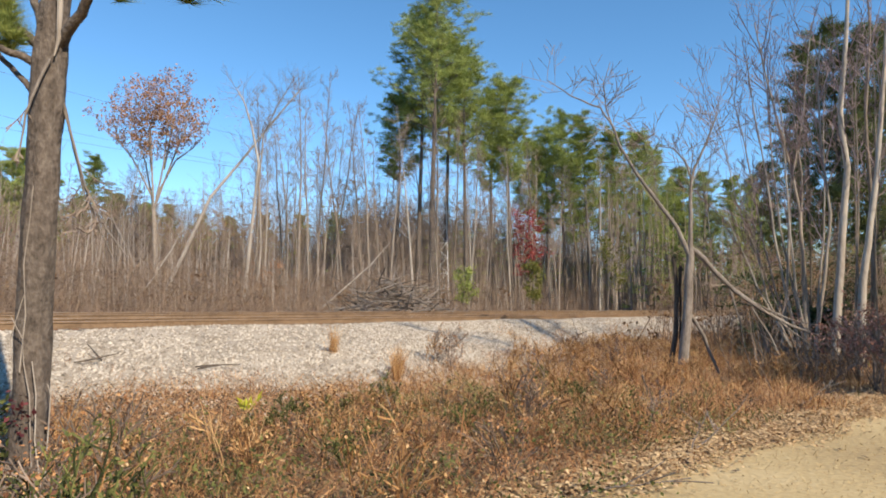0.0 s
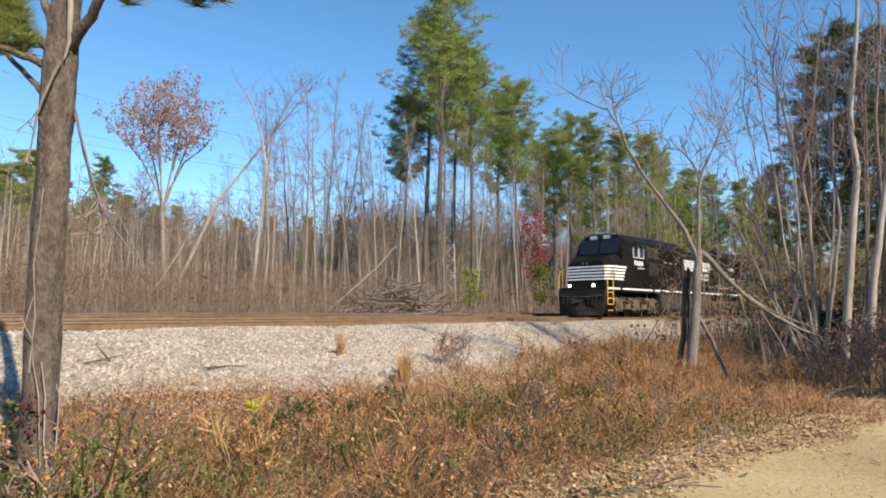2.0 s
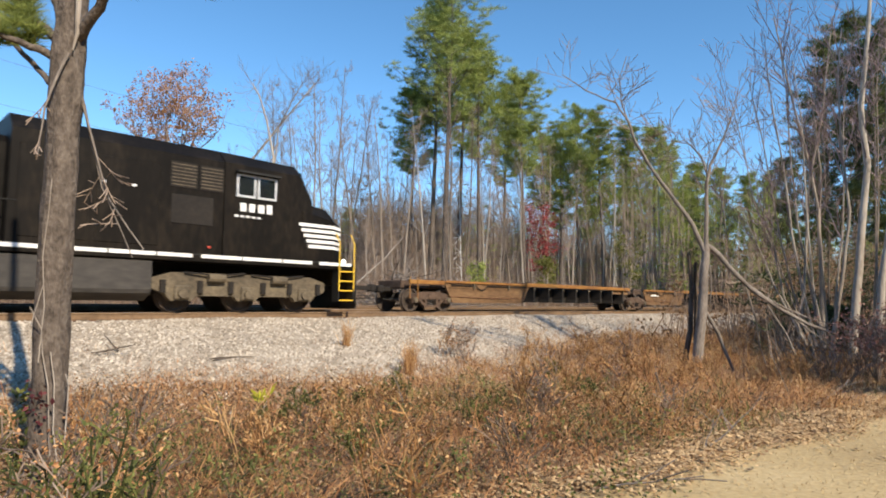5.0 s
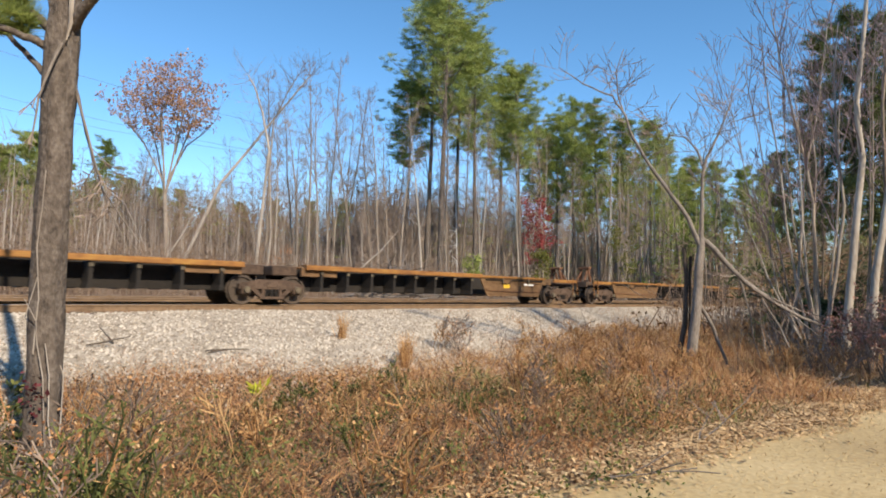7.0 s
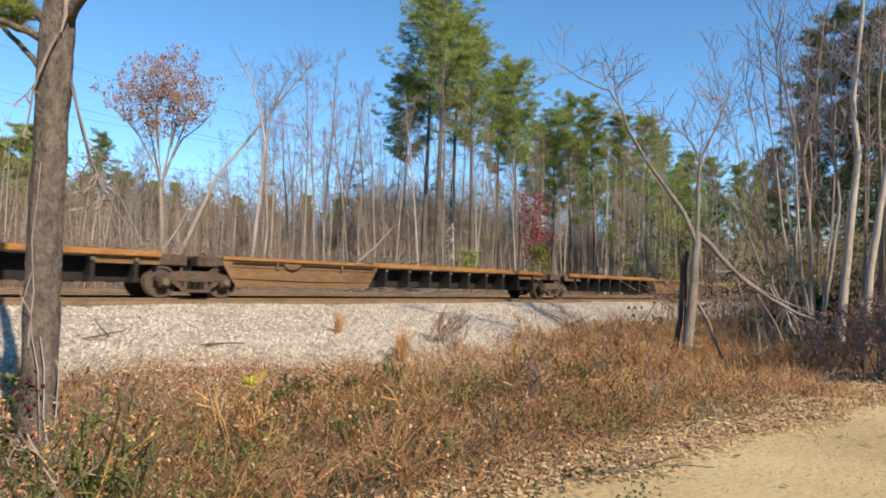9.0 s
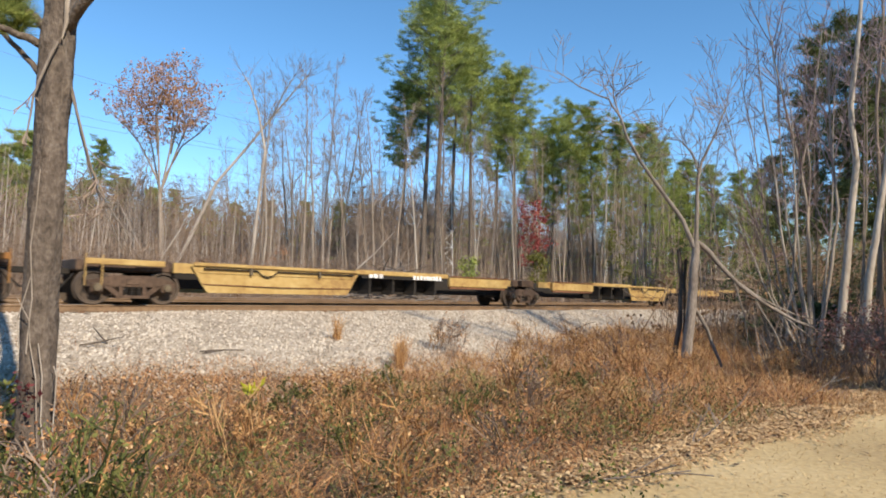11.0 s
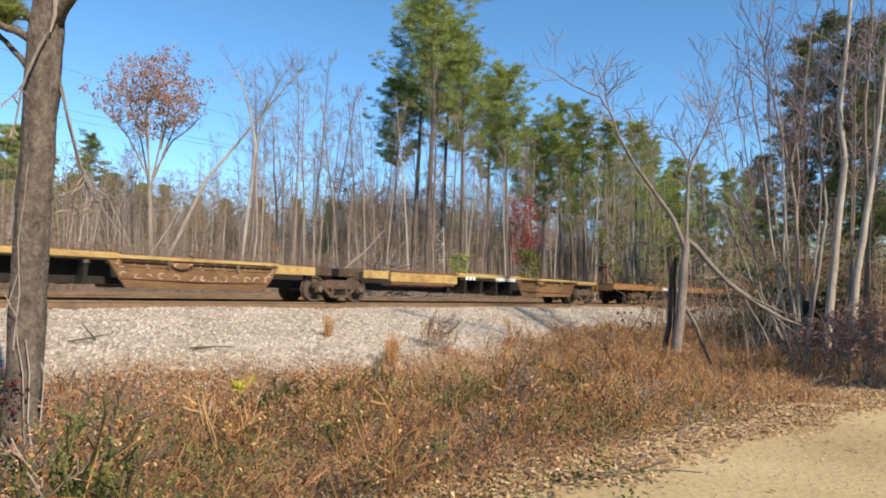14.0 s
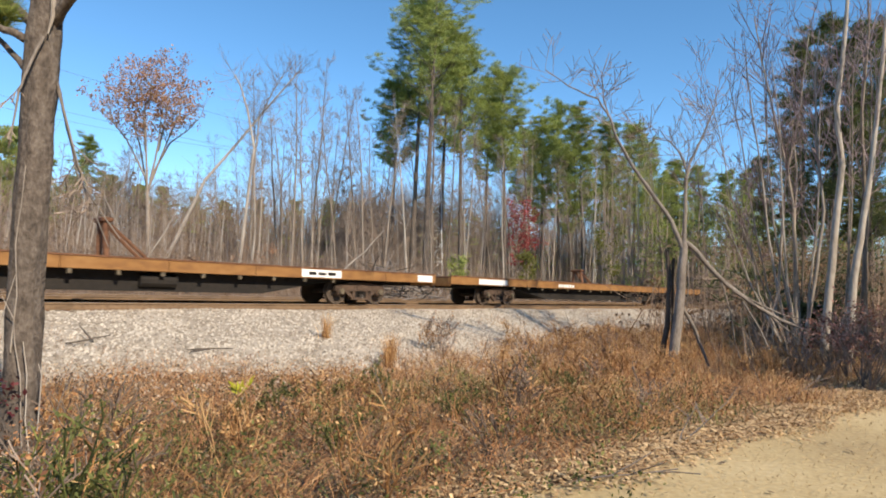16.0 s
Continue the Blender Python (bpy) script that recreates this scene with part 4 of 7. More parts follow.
def build_cars():
    t, X = spine_car("spine_car", "brown articulated spine car with orange top chords", [115.8, 132.2, 148.57, 164.67], [FIRST_SHEET, FIRST_SHEET, FIRST_OPEN], M_BROWNCAR, M_ORANGE, M_TRUCKRUST, "spine cars of the train")
    hitch(t, X(165.6), 1.2, 0.66, 0.5, M_RUST)
    part("white_placard", Mesh().box(X(134.6), X(133.6), 1.178, 1.186, 0.86, 0.96), M_WHITE, t, "white placard")
    part("yellow_placard", Mesh().box(X(160.3), X(159.9), 1.126, 1.134, 0.72, 0.92), M_YELLOW, t, "yellow placard")
    part("white_placard", Mesh().box(X(162.1), X(161.4), 1.126, 1.134, 0.86, 0.96), M_WHITE, t, "white placard")
    t, X = spine_car("spine_car", "brown articulated spine car with rusty orange chords", [168.67, 185.46, 203.4, 220.7], [FIRST_SHEET, FIRST_SHEET, FIRST_OPEN], M_BROWNCAR, M_ORANGE, M_TRUCKRUST, "spine cars of the train")
    hitch(t, X(168.4), 1.2, 0.78, -0.5, M_RUST)
    t, X = spine_car("spine_car", "faded yellow articulated spine car with rust and white lettering", [224.7, 242.05, 259.54, 277.3, 294.5, 310.83], [PANEL_LAST, PANEL_FIRST, PANEL_FIRST, PANEL_FIRST, PANEL_MARK], M_CARYEL, M_CARYEL, M_TRUCKRUST, "spine cars of the train", top=1.20, rusted=(2, 3, 4))
    gf = Mesh()
    rng = random.Random(5)
    for k in range(13):
        cx = X(287.3 + k * 0.36)
        for z in (0.99, 0.68):
            a0, r = rng.uniform(0, 360), rng.uniform(0.07, 0.13)
            pts = arc(cx + rng.uniform(-0.06, 0.06), z + rng.uniform(-0.03, 0.03), r, a0, a0 + rng.uniform(110, 230), 6)
            gf.tube([(u, 1.13, v) for u, v in pts], [0.016] * len(pts), 4)
    part("graffiti", gf, M_CHALK, t, "looping white graffiti strokes")
    for q0, q1 in ((317.16, 336.5), (344.6, 364.0)):
        f = thing("flat_car", "long orange-brown flat car with folding trailer hitches", "rail car", "flat cars of the train")
        mid = (q0 + q1) / 2
        X = lambda q: mid - q
        a, b = q0 - 3.6, q1 + 3.6
        for q in (q0, q1):
            freight_truck(f, X(q), M_TRUCKRUST)
        part("deck", Mesh().box(X(b), X(a), -1.28, 1.28, 1.12, 1.18, 0.01), M_RUST, f)
        n = 10
        for side in (-1, 1):
            y = side * 1.30
            for k in range(n):
                xa, xb = X(b) + (b - a) * k / n, X(b) + (b - a) * (k + 1) / n
                part("side_sill", Mesh().box(xa + 0.006, xb - 0.006, min(y, y - side * 0.09), max(y, y - side * 0.09), 0.86, 1.18, 0.012), M_DECK, f)
            part("deck_edge", Mesh().box(X(b), X(a), min(y + side * 0.02, y - side * 0.06), max(y + side * 0.02, y - side * 0.06), 1.182, 1.22), M_RUST, f)
            for k in range(16):
                xx = X(b) + 5.0 + k * 1.15
                part("tie_bracket", Mesh().box(xx - 0.05, xx + 0.05, min(y - side * 0.02, y - side * 0.1), max(y - side * 0.02, y - side * 0.1), 0.74, 0.855), M_GREASE, f)
            yy = y + side * 0.006
            part("reporting_mark", dashes(X(322.3), X(319.9), 0.93, 1.08, yy, 11, 51) if q0 < 330 else dashes(X(350.5), X(349), 0.93, 1.08, yy, 6, 51), M_WHITE, f, "white lettering bars")
            if q0 < 330:
                part("mark_backing", Mesh().box(X(322.4), X(319.8), min(y, y + side * 0.004), max(y, y + side * 0.004), 0.90, 1.11), M_UNDER, f)
                part("logo_panel", Mesh().box(X(335.4), X(333.8), min(y, y + side * 0.005), max(y, y + side * 0.005), 0.90, 1.15), M_WHITE, f, "white logo panel")
                part("logo_block", dashes(X(335.2), X(334.0), 0.97, 1.08, yy + side * 0.006, 3, 52), M_UNDER, f)
                part("stripe_panel", Mesh().box(X(339.9), X(339.1), min(y, y + side * 0.005), max(y, y + side * 0.005), 0.90, 1.15), M_WHITE, f, "white end panel")
            else:
                part("logo_panel", Mesh().box(X(344.8), X(342.8), min(y, y + side * 0.005), max(y, y + side * 0.005), 0.90, 1.13), M_WHITE, f, "white marking panel")
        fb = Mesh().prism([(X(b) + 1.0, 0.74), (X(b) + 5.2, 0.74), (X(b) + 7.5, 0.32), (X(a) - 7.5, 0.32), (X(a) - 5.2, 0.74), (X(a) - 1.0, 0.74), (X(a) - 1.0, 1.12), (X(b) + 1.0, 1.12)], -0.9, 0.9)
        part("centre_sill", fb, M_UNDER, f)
        part("brake_reservoir", Mesh().tube([(X(mid + 3), 0.95, 0.62), (X(mid + 2), 0.95, 0.62)], [0.18, 0.18], 10), M_UNDER, f)
        for e, q in ((1, a), (-1, b)):
            coupler(f, X(q), X(q) + e * 0.45)
            part("end_sill", Mesh().box(min(X(q), X(q) - e * 0.15), max(X(q), X(q) - e * 0.15), -1.2, 1.2, 0.78, 1.12, 0.02), M_DECK, f)
        for q, tall in (((314.7, 1.1), (328.2, 1.1)) if q0 < 330 else ((353.0, 0.8),)):
            hitch(f, X(q), 1.18, tall, 1.1, M_RUST)
        MOVING.append((f, mid + SLACK, False))


build_cars()

# ---- trees ----
def bent(rng, p, d, length, steps, wobble, rise=0.0):
    """A crooked line of points from p along d."""
    pts, d = [Vector(p)], Vector(d).normalized()
    for _ in range(steps):
        d = (d + Vector((rng.uniform(-1, 1), rng.uniform(-1, 1), rng.uniform(-1, 1))) * wobble + Vector((0, 0, rise))).normalized()
        pts.append(pts[-1] + d * (length / steps))
    return pts


def sight(a, b, y):
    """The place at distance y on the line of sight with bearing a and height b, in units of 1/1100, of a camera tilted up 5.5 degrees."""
    c, k = math.cos(radians(5.504)), math.sin(radians(5.504))
    u, v = (a - 784) / 1100, (441 - b) / 1100
    f = y / (c - v * k)
    return Vector((u * f, y, EYE[2] + f * (k + v * c)))


def place(px, depth):
    """Ground place at a bearing (tangent of the angle from +y times 1100) and a distance along y."""
    x, y = px / 1100 * depth, depth
    return x, y, float(ground_z(UX * x + UY * y, -UY * x + UX * y))


def branch_out(mesh_big, mesh_fine, rng, p, d, length, r, level, tips, rise, kids=4, wobble=0.14):
    pts = bent(rng, p, d, length, 4 if level else 2, wobble, rise)
    rad = [max(0.006, r * (1 - 0.8 * i / (len(pts) - 1))) for i in range(len(pts))]
    (mesh_big if r > 0.03 else mesh_fine).tube(pts, rad, 5 if r > 0.03 else 3, cap=False)
    if level == 0:
        tips.append((pts[-1], (pts[-1] - pts[-2]).normalized()))
        return
    for i in range(kids):
        f = 0.25 + 0.75 * (i + rng.random()) / kids
        j = min(int(f * (len(pts) - 1)), len(pts) - 2)
        q = pts[j].lerp(pts[j + 1], f * (len(pts) - 1) - j)
        along = (pts[j + 1] - pts[j]).normalized()
        side = Vector((rng.uniform(-1, 1), rng.uniform(-1, 1), rng.uniform(-0.3, 0.6)))
        branch_out(mesh_big, mesh_fine, rng, q, along * 0.75 + side.normalized() * 0.75, length * rng.uniform(0.42, 0.62) * (1.15 - 0.5 * f), r * 0.45, level - 1, tips, rise, kids, wobble)


def bare_tree(name, label, h, r, seed, clear=0.4, limbs=12, level=2, bark=None, lean=(0, 0), spread=0.32, forked=0, kids=4, group="bare trees of the wood"):
    """A leafless tree: trunk with limbs, and a part of fine twigs."""
    rng = random.Random(seed)
    t = thing(name, label, "tree", group)
    big, fine, tips = Mesh(), Mesh(), []
    stems = [((0, 0, -0.2), (lean[0], lean[1], 1), h, r)]
    for k in range(forked):
        a = rng.uniform(0, 6.28)
        stems.append(((0.1 * math.cos(a), 0.1 * math.sin(a), -0.2), (lean[0] + 0.3 * math.cos(a), lean[1] + 0.3 * math.sin(a), 1), h * rng.uniform(0.6, 0.95), r * rng.uniform(0.5, 0.85)))
    for p, d, hh, rr in stems:
        pts = bent(rng, p, d, hh, 12, 0.045, 0.012)
        rad = [rr * (1.25 if i == 0 else 1) * (1 - 0.88 * i / 12) for i in range(13)]
        big.tube(pts, rad, 7, cap=False)
        for i in range(limbs):
            f = clear + (0.98 - clear) * (i + rng.random()) / limbs
            j = min(int(f * 12), 11)
            q = pts[j].lerp(pts[j + 1], f * 12 - j)
            a = rng.uniform(0, 6.28)
            up = rng.uniform(0.7, 2.0)
            branch_out(big, fine, rng, q, (math.cos(a), math.sin(a), up), hh * spread * rng.uniform(0.6, 1.1) * (1.15 - 0.75 * f), max(0.012, rr * 0.42 * (1.1 - f)), level, tips, 0.06, kids)
    part("trunk", big, bark or M_GREYBARK, t, smooth=True)
    part("crown", fine, M_TWIG, t)
    return t, tips


def leaf_soup(name, centres, count, size, reach, material, seed, parent, flat=1.0, needle=False, label="", thin=0.068):
    """Clumps of small leaves or needles round the given centres."""
    rng = np.random.default_rng(seed)
    C = np.repeat(np.array(centres, float), count, 0)
    k = len(C)
    d = rng.normal(size=(k, 3))
    d /= np.linalg.norm(d, axis=1)[:, None]
    if needle:
        d[:, 2] = np.abs(d[:, 2]) * 0.8 + 0.1
        d /= np.linalg.norm(d, axis=1)[:, None]
        root = C + d * reach * rng.uniform(0, 0.55, k)[:, None] * np.array([1, 1, flat])
        side = np.cross(d, rng.normal(size=(k, 3)))
        side /= np.linalg.norm(side, axis=1)[:, None] + 1e-9
        ln = size * rng.uniform(0.6, 1.3, k)[:, None]
        V = np.stack([root - side * size * thin, root + side * size * thin, root + d * ln], 1)
    else:
        root = C + d * reach * (rng.uniform(0, 1, k) ** 0.6)[:, None] * np.array([1, 1, flat])
        a, b = rng.normal(size=(k, 3)), rng.normal(size=(k, 3))
        a /= np.linalg.norm(a, axis=1)[:, None]
        b = np.cross(a, b)
        b /= np.linalg.norm(b, axis=1)[:, None] + 1e-9
        ln = size * rng.uniform(0.6, 1.3, k)[:, None]
        V = np.stack([root - a * ln, root + b * ln * 0.55, root + a * ln, root - b * ln * 0.55], 1)
    q = V.shape[1]
    F = np.arange(k * q).reshape(k, q)
    ob = new(name, soup(name, V.reshape(-1, 3), F, material))
    ob.parent = parent
    return tagged(ob, label)


def pine_tree(name, label, h, r, seed, clear=0.5, width=0.13, per=26, whorls=14, group="pines of the wood", tuft=0.42, needles=None):
    """A tall pine: straight trunk, limbs in the upper part, and needles in tufts along them."""
    rng = random.Random(seed)
    t = thing(name, label, "tree", group)
    big = Mesh()
    pts = bent(rng, (0, 0, -0.2), (0, 0, 1), h, 12, 0.02, 0.02)
    big.tube(pts, [r * (1.2 if i == 0 else 1) * (1 - 0.9 * i / 12) for i in range(13)], 8, cap=False)
    tufts = []
    for i in range(whorls):
        f = clear + (0.985 - clear) * i / (whorls - 1)
        j = min(int(f * 12), 11)
        q = pts[j].lerp(pts[j + 1], f * 12 - j)
        g = (f - clear) / (1 - clear)
        reach = h * width * (0.30 + 1.0 * (1 - g) ** 0.6) * min(1.0, 0.6 + 1.6 * g) * rng.uniform(0.65, 1.3)
        a0 = rng.uniform(0, 6.28)
        for b in range(rng.choice((2, 3, 3, 4))):
            if rng.random() < 0.12:
                continue
            a = a0 + 2.1 * b + rng.uniform(-0.4, 0.4)
            ln = reach * rng.uniform(0.55, 1.1)
            lp = bent(rng, q, (math.cos(a), math.sin(a), rng.uniform(0.1, 0.85)), ln, 5, 0.10, 0.09)
            big.tube(lp, [max(0.012, r * 0.22 * (1.1 - f) * (1 - 0.8 * k / 5) + 0.012) for k in range(6)], 4, cap=False)
            for k in range(2, 6):
                for _ in range(3 if k < 5 else 4):
                    side = Vector((rng.uniform(-1, 1), rng.uniform(-1, 1), rng.uniform(-0.55, 0.75))) * (0.25 + 0.11 * ln)
                    tufts.append(lp[k] + side)
    for _ in range(7):
        tufts.append(pts[-1] + Vector((rng.uniform(-0.4, 0.4), rng.uniform(-0.4, 0.4), rng.uniform(-0.9, 0.4))))
    part("trunk", big, M_BARK, t, smooth=True)
    leaf_soup("crown", tufts, per, tuft, 0.5, needles or M_NEEDLE, seed, t, 0.8, needle=True, thin=0.04)
    return t


def top_height(py, depth, base):
    return (547 - py) / 1100 * depth + EYE[2] - base


# pines behind and beside the railway: (column, distance, row of the top)
PINES = [(765, 58, -40, 0.55), (738, 64, 20, 0.6), (826, 60, 76, 0.55), (702, 66, 160, 0.62), (905, 62, 132, 0.58), (868, 72, 190, 0.6), (790, 70, 90, 0.6),
         (968, 72, 226, 0.45), (1000, 80, 240, 0.5), (1045, 68, 198, 0.4), (1078, 76, 236, 0.45), (1132, 78, 236, 0.45), (1168, 84, 268, 0.4), (935, 84, 260, 0.5),
         (1210, 86, 298, 0.35), (1255, 92, 306, 0.35), (1300, 88, 316, 0.3), (1020, 92, 262, 0.45), (1100, 94, 270, 0.4), (1340, 96, 330, 0.3), (1190, 98, 310, 0.35),
         (18, 60, 268, 0.12), (-40, 60, 290, 0.12), (60, 66, 310, 0.2), (160, 92, 330, 0.45), (205, 96, 345, 0.5), (250, 98, 362, 0.5), (128, 100, 350, 0.5), (298, 100, 366, 0.35), (352, 104, 382, 0.4), (405, 100, 388, 0.35), (468, 106, 384, 0.4), (530, 104, 378, 0.4), (590, 100, 384, 0.4),
         (1496, 44, 36, 0.3), (1436, 50, 72, 0.3), (1560, 42, 44, 0.25), (1368, 70, 290, 0.25), (1600, 46, 20, 0.3), (1420, 62, 250, 0.15), (1480, 66, 200, 0.15), (1540, 60, 170, 0.15), (1330, 90, 318, 0.2)]


def build_pines():
    kinds = {}
    for i, (px, dep, py, clear) in enumerate(PINES):
        x, y, z = place(px - 784, dep)
        h = top_height(py, dep, z)
        key = (round(h / 5), round(clear * 7), i % 3, px > 1360)
        if key not in kinds:
            # pines behind the thicket take needles with painted-in shade
            kinds[key] = (pine_tree("pine_tree", "green pine behind the thicket, shade painted into its needles" if px > 1360 else "tall green pine with a bare straight trunk in the wood", h, 0.010 * h + 0.03, 100 + i, clear, 0.22 if px < 100 else 0.145, 80 if px < 100 else 44, int(12 + 0.5 * h) + (10 if px < 100 else 0), tuft=0.40, needles=M_SHADEPINE if px > 1360 else None), h)
            kinds[key][0].matrix_basis = pose(x, y, z, 0, 0, 37 * i)
        else:
            copy_thing(kinds[key][0], pose(x, y, z, 0, 0, 61 * i))


def build_bare():
    rng = random.Random(9)
    variants = []
    for k in range(9):
        h = (11, 13, 15, 17, 19, 14, 16, 12, 18)[k]
        pale = k % 3 == 0
        t, _ = bare_tree("bare_tree", "slender leafless grey tree standing in the wood" if not pale else "slender leafless pale-barked tree standing in the wood", h, 0.0066 * h, 40 + k, 0.36 if k % 2 else 0.48, 23, 2, M_PALEBARK if pale else M_GREYBARK, spread=0.17, kids=5)
        variants.append([t, h, False])
    named = [(585, 52, 80), (548, 54, 150), (610, 56, 170), (640, 55, 165), (655, 50, 190), (525, 50, 130), (500, 52, 190), (560, 58, 120), (690, 52, 190), (735, 48, 160),
             (772, 50, 150), (800, 54, 200), (455, 48, 150), (468, 52, 240), (430, 55, 300), (395, 60, 330), (835, 56, 250), (880, 56, 290), (905, 58, 260), (985, 58, 330), (1030, 60, 300),
             (1060, 56, 250), (1115, 60, 280), (1145, 64, 330), (205, 50, 260), (190, 56, 340), (120, 55, 330), (340, 62, 330), (305, 64, 360), (675, 60, 230), (620, 64, 270), (515, 62, 250), (575, 66, 260)]
    for px, dep, py in named:
        put_tree(variants, px, dep, py, rng)
    for i in range(80):
        px = rng.uniform(90, 1330)
        dep = rng.uniform(48, 86)
        put_tree(variants, px, dep, rng.uniform(250, 430) if px < 480 else rng.uniform(190, 400), rng)


def put_tree(variants, px, dep, py, rng):
    x, y, z = place(px - 784, dep)
    if -UY * x + UX * y < 27.5:
        return
    h = top_height(py, dep, z)
    best = min(variants, key=lambda v: abs(v[1] - h) + rng.uniform(0, 4))
    k = h / best[1]
    m = pose(x, y, z, rng.uniform(-2, 2), rng.uniform(-2, 2), rng.uniform(0, 360))
    if not best[2]:
        best[2] = True
        best[0].matrix_basis = m @ Matrix.Scale(1, 4)
        best[0].scale = (1, 1, 1)
    else:
        c = copy_thing(best[0], m)
        c.scale = (0.5 + 0.5 * k, 0.5 + 0.5 * k, k)


build_pines()
build_bare()


# ---- brush, grass and litter ----
def blades(name, label, rng, s, n, length, width, lean, droop, material, category="dry brush", lift=None, bend=True):
    """Thin bent blades rooted at (s, n)."""
    k = len(s)
    z = ground_z(s, n) - 0.01 if lift is None else lift
    root = np.stack([UX * s - UY * n, UY * s + UX * n, z], 1)
    a = rng.uniform(0, 6.283, k)
    d = np.stack([np.cos(a) * lean, np.sin(a) * lean, np.ones(k)], 1)
    d /= np.linalg.norm(d, axis=1)[:, None]
    side = np.stack([np.cos(a + 1.4 + rng.normal(0, 0.6, k)), np.sin(a + 1.4 + rng.normal(0, 0.6, k)), np.zeros(k)], 1) * width[:, None]
    mid = root + d * (length * 0.55)[:, None]
    d2 = d + np.stack([np.cos(a) * droop, np.sin(a) * droop, -droop * 0.8], 1)
    d2 /= np.linalg.norm(d2, axis=1)[:, None]
    tip = mid + d2 * (length * 0.5)[:, None]
    V = np.stack([root - side * 0.5, root + side * 0.5, mid + side * 0.45, mid - side * 0.45, tip + side * 0.12, tip - side * 0.12], 1).reshape(-1, 3)
    if not bend:
        V = np.stack([root - side * 0.3, root + side * 0.3, tip + side * 0.5, tip - side * 0.5], 1).reshape(-1, 3)
        return tagged(new(name, soup(name, V, np.arange(4 * k).reshape(k, 4), material)), label, category, kind="stuff")
    i = np.arange(k)[:, None] * 6
    F = np.concatenate([i + [0, 1, 2, 3], i + [3, 2, 4, 5]], 1).reshape(-1, 4)
    ob = new(name, soup(name, V, F, material))
    return tagged(ob, label, category, kind="stuff")


def patch_noise(s, n, f, o):
    return 0.5 + 0.25 * (np.sin(f * s + o + 1.7 * np.sin(0.6 * f * n + o)) + np.sin(1.3 * f * n - o + 1.3 * np.sin(0.7 * f * s + 2 * o)))


def scatter(rng, k, near, far, s0=-9.0, s1=48.0):
    """Random roots between path edge and bank, denser towards the camera."""
    s = s0 + (s1 - s0) * rng.random(k) ** 1.35
    f = rng.random(k)
    lo = path_edge(s) + 0.12 + near
    hi = np.minimum(toe_line(s) + far, 14.5)
    return s, lo + (hi - lo) * f


def tallness(s, n):
    """Brush is tall near the path and past the snag, low towards the stones."""
    left = 1 - smooth(8, 20, s)
    return (0.16 + 0.45 * patch_noise(s, n, 1.1, 0.7) + 0.85 * patch_noise(s, n, 3.1, 2.2) ** 1.9 + 0.15 * patch_noise(s, n, 7.3, 4.0)) * (1 - left * 0.72 * smooth(7.0, 10.5, n)) * (0.3 + 0.7 * smooth(0.0, 1.7, n - path_edge(s)))


